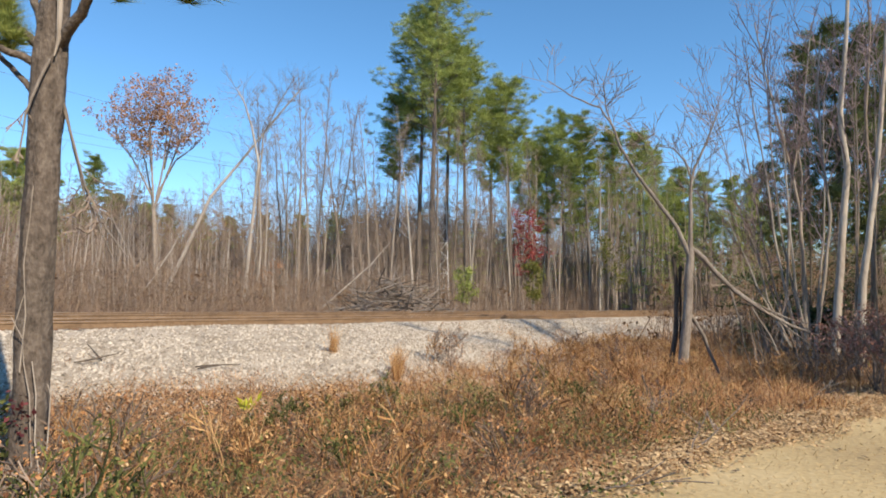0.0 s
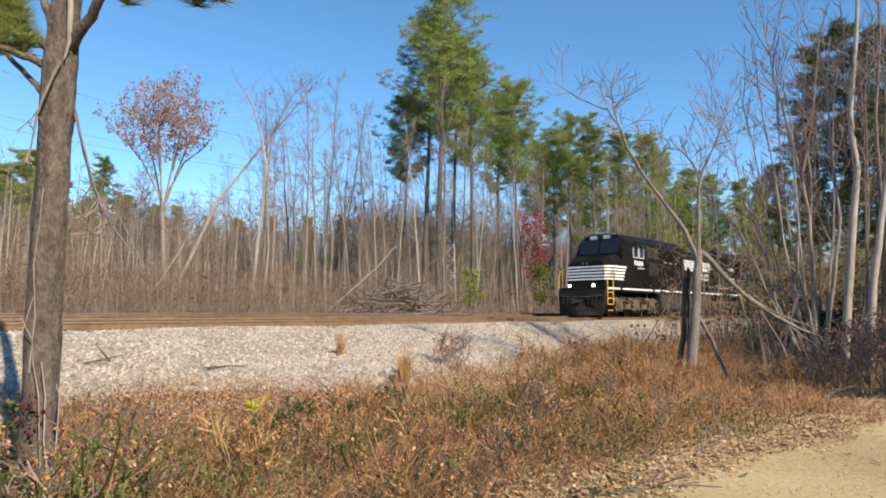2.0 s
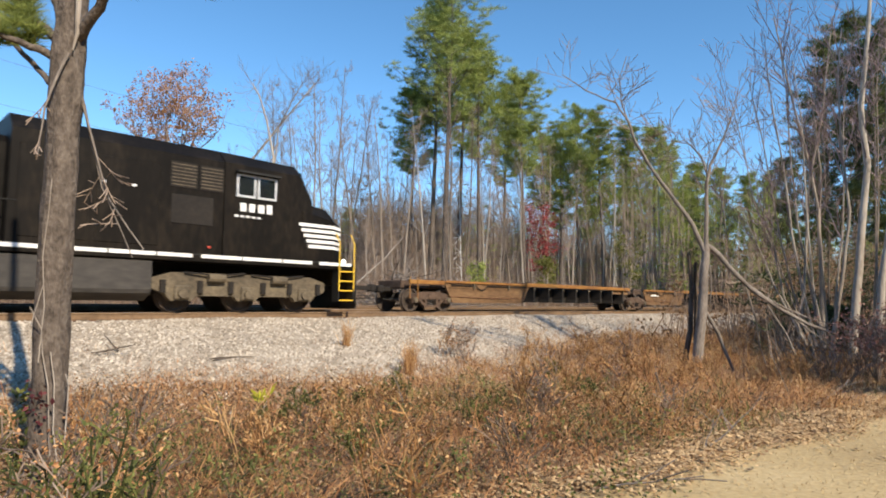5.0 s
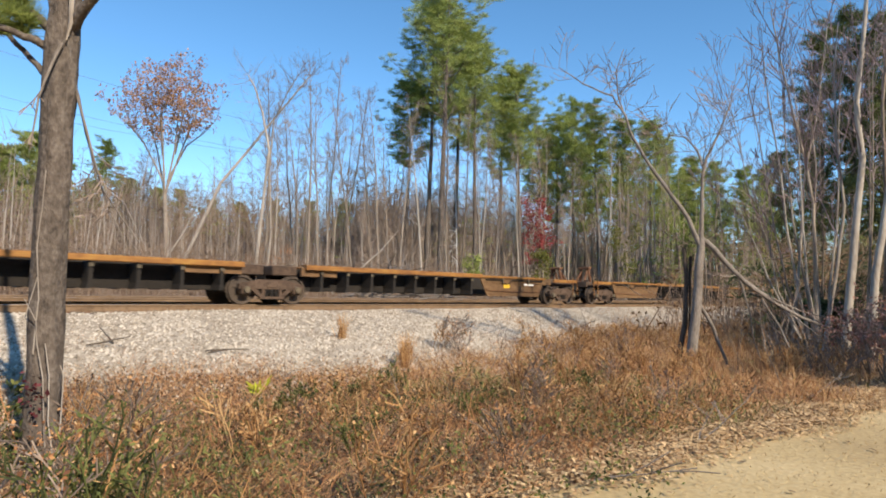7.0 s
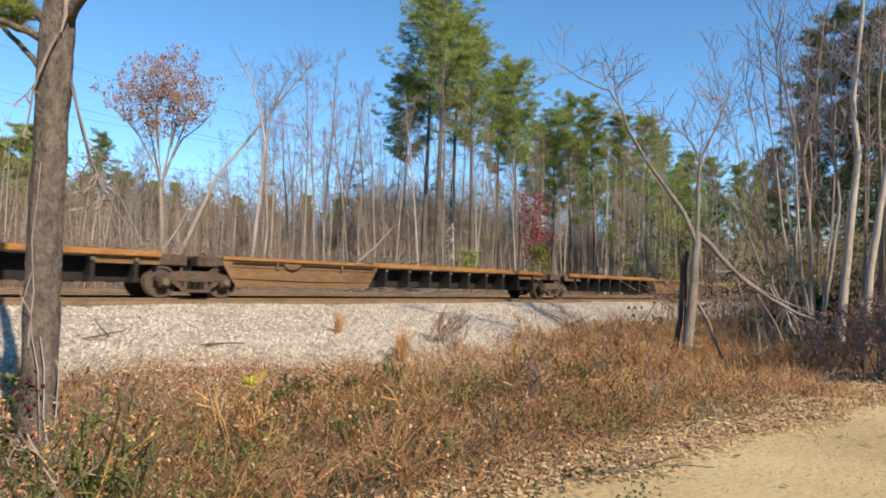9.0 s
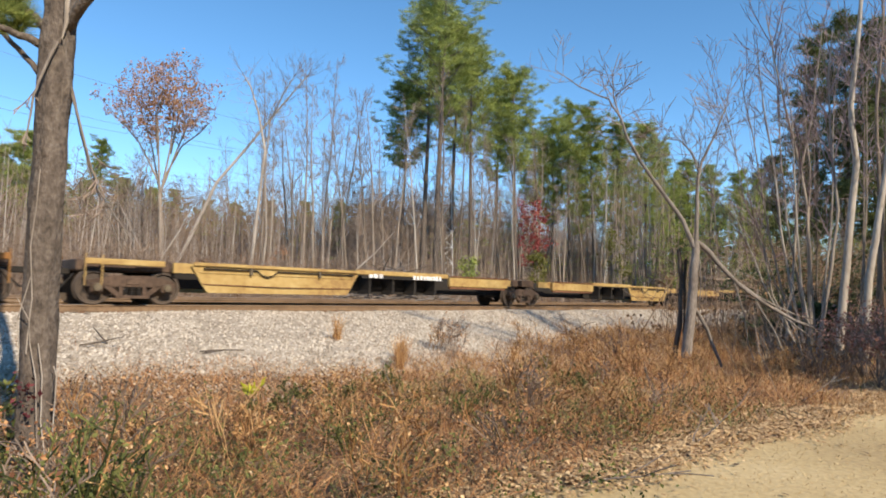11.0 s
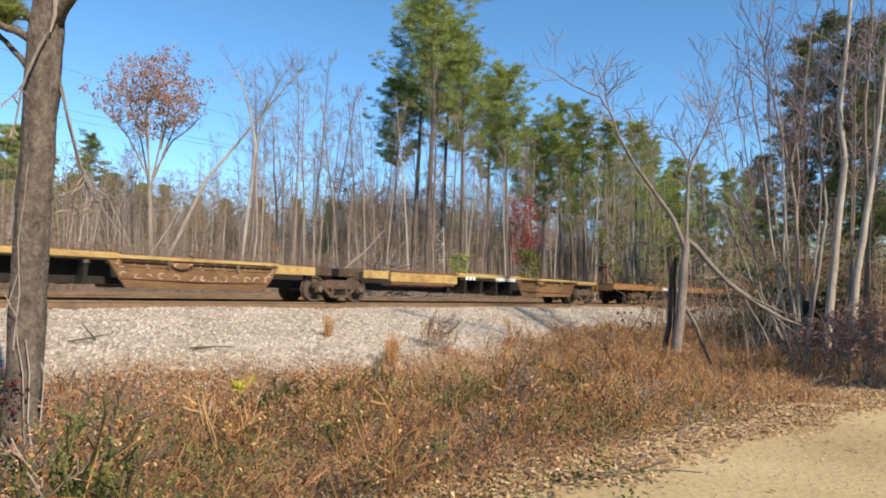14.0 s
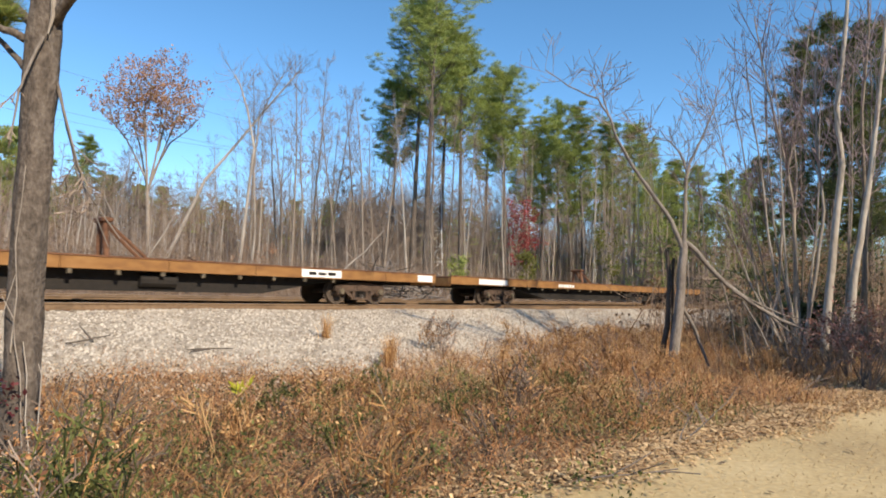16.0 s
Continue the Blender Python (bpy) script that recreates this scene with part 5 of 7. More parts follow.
def build_brush():
    rng = np.random.default_rng(11)
    s, n = scatter(rng, 105000, -0.35, 0.4)
    keep = rng.random(len(s)) < (0.22 + 0.78 * smooth(3, 9, s)) * np.clip((0.6 * patch_noise(s, n, 1.7, 2.0) + 0.4 * patch_noise(s, n, 4.1, 9.0) - 0.38) * 4.5, 0.05, 1)
    s, n = s[keep], n[keep]
    blades("dry_grass", "tan dry grass tangled along the path edge", rng, s, n, 0.66 * tallness(s, n) * rng.uniform(0.5, 1.35, len(s)), rng.uniform(0.004, 0.009, len(s)), rng.uniform(0.1, 1.3, len(s)), rng.uniform(0.3, 1.6, len(s)), M_STRAW)
    s, n = scatter(rng, 120000, 0.2, 0.9)
    keep = rng.random(len(s)) < np.clip((0.5 * patch_noise(s, n, 1.3, 5.0) + 0.5 * patch_noise(s, n, 3.3, 6.0) - 0.36) * 4.5, 0.06, 1)
    s, n = s[keep], n[keep]
    blades("russet_brush", "reddish-brown dead weeds on the bank below the ballast", rng, s, n, 0.66 * tallness(s, n) * rng.uniform(0.4, 1.3, len(s)), rng.uniform(0.003, 0.008, len(s)), rng.uniform(0.2, 1.7, len(s)), rng.uniform(0.0, 1.2, len(s)), M_REDWEED)
    # green weeds in patches close to the camera
    s, n = scatter(rng, 110000, 0.3, -2.2, -7.0, 24.0)
    g = (0.5 * patch_noise(s, n, 0.9, 8.0) + 0.5 * patch_noise(s, n, 2.7, 1.0)) * (1 - 0.6 * smooth(8, 14, s)) * (1 - 0.5 * smooth(6.5, 8.5, n)) * (0.72 + 0.28 * smooth(0, 3.5, s))
    keep = rng.random(len(s)) < np.clip((g - 0.36) * 2.4, 0.02, 0.8)
    s, n = s[keep], n[keep]
    h = 0.5 * tallness(s, n) * rng.random(len(s))
    blades("green_weeds", "dull green leafy weeds among the dead brush", rng, s, n, rng.uniform(0.06, 0.17, len(s)), rng.uniform(0.007, 0.018, len(s)), rng.uniform(0.3, 1.6, len(s)), rng.uniform(0.2, 1.5, len(s)), M_GREENWEED, lift=ground_z(s, n) + h, bend=False)
    # curled dead leaves hung in the brush and lying at the path edge
    s, n = scatter(rng, 60000, -0.5, 0.4)
    h = 0.5 * tallness(s, n) * rng.random(len(s)) ** 1.5
    blades("dead_leaves", "curled tan fallen leaves caught in the brush", rng, s, n, rng.uniform(0.025, 0.065, len(s)), rng.uniform(0.010, 0.028, len(s)), rng.uniform(0.6, 2.5, len(s)), rng.uniform(0.3, 1.5, len(s)), M_LITTER, "leaf litter", lift=ground_z(s, n) + h, bend=False)
    # leaves lying on the ground between the clumps
    s, n = scatter(rng, 42000, 0.0, 0.8, -7.0, 30.0)
    k = len(s)
    blades("floor_litter", "brown fallen leaves matted on the ground in the brush", rng, s, n, rng.uniform(0.03, 0.08, k), rng.uniform(0.018, 0.045, k), rng.uniform(1.5, 5.0, k), rng.uniform(0.2, 1.2, k), M_LITTER, "leaf litter", lift=ground_z(s, n) + 0.012 + 0.06 * rng.random(k) ** 2)
    # drift of fallen leaves along the path's edge
    k = 15000
    s = 2 + 12 * rng.random(k)
    n = path_edge(s) + 0.22 + 0.26 * rng.normal(size=k)
    blades("edge_litter", "drift of pale brown fallen leaves along the path", rng, s, n, rng.uniform(0.03, 0.075, k), rng.uniform(0.018, 0.042, k), rng.uniform(1.5, 5.0, k), rng.uniform(0.2, 1.2, k), M_LITTER, "leaf litter", lift=ground_z(s, n) + 0.012 + 0.05 * rng.random(k) ** 2)
    # short mown grass on the path
    k = 60000
    s = -4 + 30 * rng.random(k) ** 1.3
    n = 3.5 - 7.0 * rng.random(k) ** 1.15
    blades("mown_grass", "short dormant tan grass on the path", rng, s, n, rng.uniform(0.02, 0.06, k), rng.uniform(0.004, 0.009, k), rng.uniform(0.3, 2.2, k), rng.uniform(0, 1, k), M_PATHBLADE, "grass", bend=False)
    k = 110
    s, n = -3 + 22 * rng.random(k), 2.9 - 5 * rng.random(k) ** 2
    blades("path_leaves", "scattered brown leaves on the mown path", rng, s, n, rng.uniform(0.04, 0.09, k), rng.uniform(0.025, 0.05, k), np.full(k, 4.0), rng.uniform(0.2, 0.6, k), M_FOREST, "leaf litter", lift=ground_z(s, n) + 0.02)
    # weeds creeping up the stones
    k = 16000
    s = -8 + 44 * rng.random(k)
    n = toe_line(s) - 0.5 + 3.6 * rng.random(k) ** 2
    keep = rng.random(k) < np.clip((patch_noise(s, n, 1.2, 3.0) - 0.45) * 3, 0, 1)
    s, n = s[keep], n[keep]
    blades("bank_weeds", "sparse brown weeds on the pale stones", rng, s, n, rng.uniform(0.08, 0.3, len(s)), rng.uniform(0.003, 0.007, len(s)), rng.uniform(0.2, 1.2, len(s)), rng.uniform(0, 1, len(s)), M_REDWEED)


build_brush()


def tall_stalk(label, s, n, h, lean, material, seed, thick=0.009, tuft=0):
    rng = random.Random(seed)
    t = thing("weed_stalk", label, "weed", "tall stalks in the brush")
    z = float(ground_z(s, n))
    m = Mesh().tube(bent(rng, W(s, n, z - 0.03), (lean[0], lean[1], 1), h, 6, 0.07), [thick * (1 - 0.1 * i) for i in range(7)], 5)
    part("stem", m, material, t)
    tw = Mesh()
    for i in range(7):
        p = W(s, n, z) + Vector((lean[0], lean[1], 1)).normalized() * h * (0.3 + 0.1 * i)
        tw.tube(bent(rng, p, (rng.uniform(-1, 1), rng.uniform(-1, 1), rng.uniform(0.1, 0.9)), h * rng.uniform(0.12, 0.3), 3, 0.15), [0.004, 0.003, 0.003, 0.002], 3)
    part("side_shoot", tw, material, t)


def build_stalks():
    rng = random.Random(77)
    for i in range(46):
        s, n = rng.uniform(-3, 15), rng.uniform(3.4, 8.5)
        tall_stalk("bare tan weed stalk standing in the brush", s, n, rng.uniform(0.45, 0.95), (rng.uniform(-0.5, 0.5), rng.uniform(-0.4, 0.4)), rng.choice((M_STRAW, M_STRAW, M_REDWEED, M_DEADWOOD)), 300 + i)
    for i in range(14):
        s, n = rng.uniform(10, 24), rng.uniform(5, 12)
        tall_stalk("thin dead sapling stem on the bank", s, n, rng.uniform(0.8, 1.6), (rng.uniform(-0.5, 0.5), rng.uniform(-0.4, 0.4)), M_DEADWOOD, 400 + i, 0.011)


build_stalks()


# ---- trees near the camera ----
def limb(mesh, rng, points, r0, r1, k=8, twigs=None, count=0, reach=0.5, tw_r=0.012, droop=0.0):
    """A limb through given places, with crooked twigs along it."""
    pts = []
    for i in range(len(points) - 1):
        for j in range(3):
            q = points[i].lerp(points[i + 1], j / 3)
            pts.append(q + Vector((rng.uniform(-1, 1), rng.uniform(-1, 1), rng.uniform(-1, 1))) * min(r0, 0.05) * 0.25)
    pts.append(points[-1])
    m = len(pts) - 1
    mesh.tube(pts, [r0 + (r1 - r0) * i / m for i in range(m + 1)], k, cap=False)
    for i in range(count):
        j = rng.randrange(m // 3, m + 1)
        d = Vector((rng.uniform(-1, 1), rng.uniform(-1, 1), rng.uniform(-0.2, 1) - droop * 1.6))
        branch_out(twigs, twigs, rng, pts[j], d, reach * rng.uniform(0.5, 1.2), tw_r, 1, [], 0.06 - droop * 0.14, 5, 0.12)
    return pts


def left_pine():
    rng = random.Random(21)
    t = thing("pine_tree", "rough-barked pine trunk forking above the brush", "tree")
    y = 5.5
    S = lambda a, b, dy=0.0: sight(a, b, y + dy)
    m, tw = Mesh(), Mesh()
    trunk = [S(40, 905), S(46, 860), S(50, 780), S(58, 600), S(68, 420), S(79, 250), S(88, 110), S(97, 30), S(104, -60), S(112, -200), S(118, -420), S(124, -760), S(128, -1080)]
    pts, rad = [], []
    R = [0.175, 0.155, 0.145, 0.138, 0.132, 0.128, 0.145, 0.125, 0.11, 0.10, 0.09, 0.075, 0.05]
    for i in range(len(trunk) - 1):
        for j in range(6):
            pts.append(trunk[i].lerp(trunk[i + 1], j / 6))
            rad.append(R[i] + (R[i + 1] - R[i]) * j / 6)
    k = 28
    rings = []
    for p, r in zip(pts, rad):
        ring = []
        for q in range(k):
            a = 2 * math.pi * q / k
            furrow = noise.noise(Vector((math.cos(a) * 4.5, math.sin(a) * 4.5, p.z * 1.6))) * 0.026 + noise.noise(Vector((math.cos(a) * 11, math.sin(a) * 11, p.z * 5))) * 0.010
            ring.append(p + Vector((math.cos(a), math.sin(a), 0)) * (r + furrow))
        rings.append(ring)
    m.loft(rings)
    part("trunk", m, M_BARK, t, smooth=True)
    limbs = ([S(92, 95), S(120, 60, -0.1), S(142, 25, -0.2), S(165, -15, -0.3), S(215, -120, -0.5), S(300, -200, -0.8)], 0.055, 0.03), ([S(70, 85), S(40, 55, 0.2), S(5, 35, 0.4), S(-40, 12, 0.6), S(-140, -10, 0.9)], 0.045, 0.02), \
        ([S(64, 115), S(30, 98, -0.1), S(0, 85, -0.2), S(-40, 70, -0.3), S(-120, 60, -0.5)], 0.04, 0.02), ([S(56, 160), S(20, 120, 0.1), S(-20, 78, 0.2), S(-60, 50, 0.3)], 0.028, 0.018), ([S(78, 60), S(70, 20, 0.1), S(52, -20, 0.15), S(10, -90, 0.3)], 0.045, 0.03)
    for pl, r0, r1 in limbs:
        lm = Mesh()
        limb(lm, rng, pl, r0, r1, 9)
        part("limb", lm, M_BARK, t, smooth=True)
    part("torn_bark", Mesh().tube([S(104, -40, -0.13), S(107, 10, -0.14), S(104, 70, -0.15), S(96, 100, -0.15)], [0.022, 0.025, 0.018, 0.006], 6), M_PALEBARK, t, "pale strip of torn bark")
    # dead branch hanging beside the trunk
    hb = Mesh()
    limb(hb, rng, [S(98, 100, -0.1), S(110, 170, 0.0), S(120, 215, 0.1), S(132, 265, 0.15), S(150, 345, 0.2), S(185, 400, 0.2), S(225, 455, 0.2)], 0.016, 0.006, 7, tw, 3, 0.35, 0.003, 0.6)
    limb(hb, rng, [S(88, 105, -0.16), S(62, 160, -0.2), S(46, 200, -0.2), S(32, 290, -0.2)], 0.016, 0.006, 6, tw, 2, 0.3, 0.005, 0.9)
    limb(hb, rng, [S(112, 190, 0.05), S(140, 290, 0.15), S(165, 380, 0.2), S(205, 470, 0.2)], 0.012, 0.005, 6, tw, 3, 0.35, 0.003, 0.6)
    dead = part("hanging_branch", hb, M_DEADWOOD, t, "dead branch hanging along the trunk", smooth=True)
    part("twig_spray", tw, M_TWIG, dead)
    # vines on the bark
    for pl in ([S(38, 660, -0.17), S(44, 560, -0.17), S(40, 470, -0.16), S(52, 400, -0.16), S(60, 330, -0.15)], [S(58, 830, -0.18), S(52, 700, -0.18), S(44, 640, -0.17), S(36, 600, -0.2), S(20, 560, -0.25)], [S(70, 870, -0.15), S(66, 780, -0.16), S(60, 700, -0.17), S(58, 640, -0.16)], [S(80, 850, -0.1), S(86, 760, -0.1), S(88, 700, -0.1), S(90, 680, -0.1)], [S(28, 700, -0.1), S(18, 640, -0.1), S(15, 600, -0.1), S(45, 520, -0.16)]):
        vm = Mesh()
        limb(vm, rng, [p + Vector((rng.uniform(-0.03, 0.03), 0, 0)) for p in pl], 0.0065, 0.004, 5)
        part("vine", vm, M_PALEBARK, t, "pale dry vine on the bark")
    tufts = []
    for c, kx in ((S(10, 25, 0.3), 9), (S(-20, 45, 0.3), 8), (S(15, 75, -0.1), 7), (S(-40, 75, -0.2), 8), (S(185, -22, -0.4), 3), (S(225, -14, -0.5), 4), (S(335, -8, -0.7), 6), (S(360, -18, -0.7), 5), (S(320, -30, -0.7), 5), (S(30, 55, 0.2), 5), (S(0, 10, 0.3), 8)):
        for _ in range(kx):
            tufts.append(c + Vector((rng.uniform(-0.12, 0.12), rng.uniform(-0.15, 0.15), rng.uniform(-0.07, 0.07))))
    leaf_soup("needles", tufts, 110, 0.19, 0.05, M_NEEDLE, 3, t, needle=True, label="green pine needles", thin=0.016)
    lm = Mesh()
    limb(lm, rng, [S(215, -120, -0.5), S(260, -60, -0.55), S(335, -12, -0.7), S(365, -18, -0.75)], 0.02, 0.008, 6)
    part("limb", lm, M_BARK, t)
    # red creeper leaves low on the trunk
    leaf_soup("creeper", [S(38, 715, -0.25), S(30, 740, -0.25), S(42, 735, -0.25), S(26, 705, -0.2), S(33, 760, -0.22)], 8, 0.03, 0.09, M_CREEPER, 8, t, label="dark red creeper leaves")
    leaf_soup("ivy", [S(8, 745, -0.1), S(10, 770, -0.1), S(4, 720, 0.0), S(14, 800, -0.1)], 14, 0.04, 0.1, M_GREENWEED, 9, t, label="green creeper leaves")


left_pine()


def snag():
    rng = random.Random(33)
    t = thing("broken_tree", "bare snapped tree with a fallen limb still attached", "tree")
    y = 15.3
    S = lambda a, b, dy=0.0: sight(a, b, y + dy)
    m, tw = Mesh(), Mesh()
    limb(m, rng, [S(1203, 672), S(1209, 640), S(1216, 560), S(1219, 500), S(1222, 440)], 0.135, 0.09, 10)
    limb(m, rng, [S(1222, 445), S(1222, 380), S(1222, 330), S(1228, 300), S(1250, 255), S(1268, 205)], 0.058, 0.018, 8, tw, 30, 1.1, 0.005)
    limb(m, rng, [S(1218, 450), S(1200, 405), S(1165, 360), S(1130, 312), S(1098, 262), S(1085, 225), S(1062, 192), S(1010, 170), S(968, 142)], 0.062, 0.010, 8, tw, 40, 1.0, 0.005)
    limb(m, rng, [S(1224, 318), S(1212, 285), S(1190, 262), S(1150, 258)], 0.028, 0.008, 6, tw, 16, 0.9, 0.005)
    limb(m, rng, [S(1085, 228), S(1072, 190), S(1068, 150), S(1080, 110)], 0.02, 0.008, 6, tw, 8, 0.9, 0.010)
    part("trunk", m, M_DEADWOOD, t, smooth=True)
    fl = Mesh()
    limb(fl, rng, [S(1220, 440), S(1236, 448), S(1262, 478), S(1300, 515), S(1345, 548), S(1400, 578), S(1478, 605)], 0.075, 0.03, 8, tw, 8, 1.0, 0.012)
    limb(fl, rng, [S(1300, 512), S(1340, 540), S(1400, 566), S(1470, 582)], 0.03, 0.012, 6)
    limb(fl, rng, [S(1330, 545), S(1360, 590), S(1380, 630), S(1405, 662)], 0.025, 0.012, 6)
    limb(fl, rng, [S(1290, 510), S(1310, 570), S(1318, 620), S(1330, 650)], 0.022, 0.01, 6)
    limb(fl, rng, [S(1380, 570), S(1420, 600), S(1445, 625)], 0.025, 0.012, 6)
    part("fallen_limb", fl, M_DEADWOOD, t, "split limb slanting to the ground", smooth=True)
    pr = Mesh()
    limb(pr, rng, [S(1222, 556), S(1240, 585), S(1255, 620), S(1272, 660)], 0.05, 0.035, 7)
    limb(pr, rng, [S(1225, 450), S(1232, 500), S(1230, 560)], 0.02, 0.012, 6)
    part("prop_root", pr, M_DEADWOOD, t, smooth=True)
    dk = Mesh()
    limb(dk, rng, [S(1188, 650, 0.25), S(1196, 590, 0.25), S(1198, 520, 0.25), S(1192, 455, 0.25)], 0.075, 0.05, 8)
    limb(dk, rng, [S(1205, 640, 0.3), S(1206, 560, 0.3), S(1204, 470, 0.3)], 0.05, 0.04, 8)
    part("dead_stem", dk, M_DARKWOOD, t, "dark rotten stem beside the trunk", smooth=True)
    part("twig_spray", tw, M_TWIG, t)


snag()


def right_thicket():
    rng = random.Random(55)
    stems = []
    for lab, y, line, r in (("pale crooked bare tree at the edge of the path", 17.0, [(1478, 640), (1484, 520), (1491, 400), (1500, 300), (1486, 200), (1494, 110), (1500, 20), (1502, -120), (1508, -260)], 0.115),
                            ("slim pale bare tree beside the path", 16.0, [(1522, 640), (1528, 500), (1540, 400), (1552, 300), (1563, 150), (1572, 20), (1580, -140)], 0.105),
                            ("slim grey bare tree in the thicket", 19.0, [(1428, 620), (1422, 480), (1416, 380), (1400, 300), (1372, 200), (1352, 120), (1335, 40)], 0.06),
                            ("slim grey bare tree in the thicket", 18.0, [(1545, 640), (1546, 480), (1540, 340), (1532, 200), (1540, 60), (1530, -80)], 0.075),
                            ("thin pale bare tree in the thicket", 20.0, [(1385, 620), (1392, 520), (1396, 420), (1400, 320), (1420, 220), (1428, 120), (1436, 40)], 0.05),
                            ("thin pale bare tree in the thicket", 17.5, [(1440, 640), (1450, 560), (1462, 470), (1470, 380), (1452, 260), (1446, 140), (1452, 60)], 0.06)):
        stems.append((lab, y, line, r))
    for a0, a1, top, y, r in ((1402, 1262, 200, 19.0, 0.035), (1410, 1290, 150, 19.6, 0.04), (1416, 1322, 110, 19.3, 0.045), (1424, 1345, 90, 20.0, 0.045), (1430, 1372, 120, 19.0, 0.04), (1436, 1404, 100, 19.8, 0.045),
                              (1442, 1425, 160, 20.4, 0.035), (1408, 1300, 300, 18.6, 0.03), (1400, 1275, 350, 18.4, 0.028), (1446, 1462, 150, 20.0, 0.04), (1512, 1520, 60, 21.0, 0.04), (1556, 1548, 90, 20.0, 0.045), (1535, 1500, 130, 22.0, 0.04)):
        line = [(a0, 615)] + [(a0 + (a1 - a0) * f ** 0.8 + rng.uniform(-6, 6), 615 + (top - 615) * f) for f in (0.2, 0.4, 0.6, 0.8, 1.0)]
        stems.append((rng.choice(("thin pale bare stem fanning up in the thicket", "thin grey bare stem fanning up in the thicket")), y, line, r))
    for lab, y, line, r in stems:
        t = thing("bare_tree", lab, "tree", "bare trees beside the path")
        m, tw = Mesh(), Mesh()
        pts = limb(m, rng, [sight(a, b, y) for a, b in line], r, r * 0.25, 8, tw, 5, 0.8, 0.006)
        for q in range(9 if r > 0.046 else 7):
            j = rng.randrange(len(pts) // 3, len(pts) - 1)
            along = (pts[j + 1] - pts[j]).normalized()
            d = along * 1.2 + Vector((rng.uniform(-0.9, 0.7), rng.uniform(-0.7, 0.7), rng.uniform(0.2, 0.7)))
            branch_out(m, tw, rng, pts[j], d, rng.uniform(1.1, 2.5), min(0.022, r * 0.36), 2, [], 0.07, 4, 0.12)
        part("trunk", m, M_PALEBARK if "pale" in lab else M_GREYBARK, t, smooth=True)
        part("crown", tw, M_PURPLETWIG, t)
    # small cedar and a russet shrub
    t = thing("cedar_shrub", "small dark green cedar at the foot of the bare trees", "shrub")
    c = sight(1452, 585, 20.5)
    part("stem", Mesh().tube([c - Vector((0, 0, 0.9)), c + Vector((0, 0, 0.7))], [0.04, 0.015], 6), M_BARK, t)
    leaf_soup("foliage", [c + Vector((rng.gauss(0, 0.28), rng.gauss(0, 0.28), rng.uniform(-0.6, 0.65))) for _ in range(110)], 26, 0.10, 0.18, M_CEDARSHADE, 12, t)
    for k, (a, b, y) in enumerate(((1545, 610, 12.5), (1520, 640, 13.5), (1562, 650, 11.8), (1500, 655, 14.5))):
        t = thing("leafy_shrub", "dull red-brown shrub with withered leaves", "shrub", "withered shrubs by the path")
        c = sight(a, b, y)
        g = Vector((c.x, c.y, float(ground_z(UX * c.x + UY * c.y, -UY * c.x + UX * c.y))))
        tips, m = [], Mesh()
        for _ in range(9):
            branch_out(m, m, rng, g, (rng.uniform(-0.6, 0.6), rng.uniform(-0.6, 0.6), 1), rng.uniform(0.8, 1.5), 0.014, 2, tips, 0.03, 3, 0.15)
        part("stem", m, M_TWIG, t)
        leaf_soup("foliage", [p for p, _ in tips], 7, 0.035, 0.12, M_WITHERED, 60 + k, t)
    # tangle of dead sticks round the trunks
    k = 0
    for _ in range(70):
        a, y = rng.uniform(1330, 1560), rng.uniform(14, 22)
        x, yy, z = place(a - 784, y)
        st = thing("dead_stick", "thin dead stick leaning in the thicket", "stick", "dead sticks of the thicket")
        part("stem", Mesh().tube(bent(rng, (x, yy, z - 0.05), (rng.uniform(-1, 1), rng.uniform(-0.6, 0.6), rng.uniform(0.5, 2.0)), rng.uniform(0.8, 2.6), 5, 0.1), [0.016, 0.014, 0.012, 0.009, 0.007, 0.004], 4), rng.choice((M_DEADWOOD, M_TWIG)), st)


right_thicket()


# ---- the wood behind the railway ----
def spikes(name, label, rng, root, d, length, radius, material, category):
    """Many thin tapering stems, three-sided, as one mass."""
    k = len(root)
    d = d / np.linalg.norm(d, axis=1)[:, None]
    a = np.cross(d, rng.normal(size=(k, 3)))
    a /= np.linalg.norm(a, axis=1)[:, None]
    b = np.cross(d, a)
    tip = root + d * length[:, None]
    r = radius[:, None]
    V = np.stack([root + a * r, root - a * r * 0.5 + b * r * 0.87, root - a * r * 0.5 - b * r * 0.87, tip], 1).reshape(-1, 3)
    i = np.arange(k)[:, None] * 4
    F = np.concatenate([i + [0, 1, 3], i + [1, 2, 3], i + [2, 0, 3]], 1).reshape(-1, 3)
    return tagged(new(name, soup(name, V, F, material)), label, category, kind="stuff")


def wood_floor(rng, k, n0, n1, tan0=-0.9, tan1=0.62, power=1.0):
    """Random ground places in the view behind the railway, between two distances across it."""
    n = n0 + (n1 - n0) * rng.random(k) ** power
    tan = rng.uniform(tan0, tan1, k)
    y = n / (UX - UY * tan)
    x = tan * y
    s = UX * x + UY * y
    ok = (y > 0) & (s < 130)
    return np.stack([x, y, ground_z(s, n)], 1)[ok]


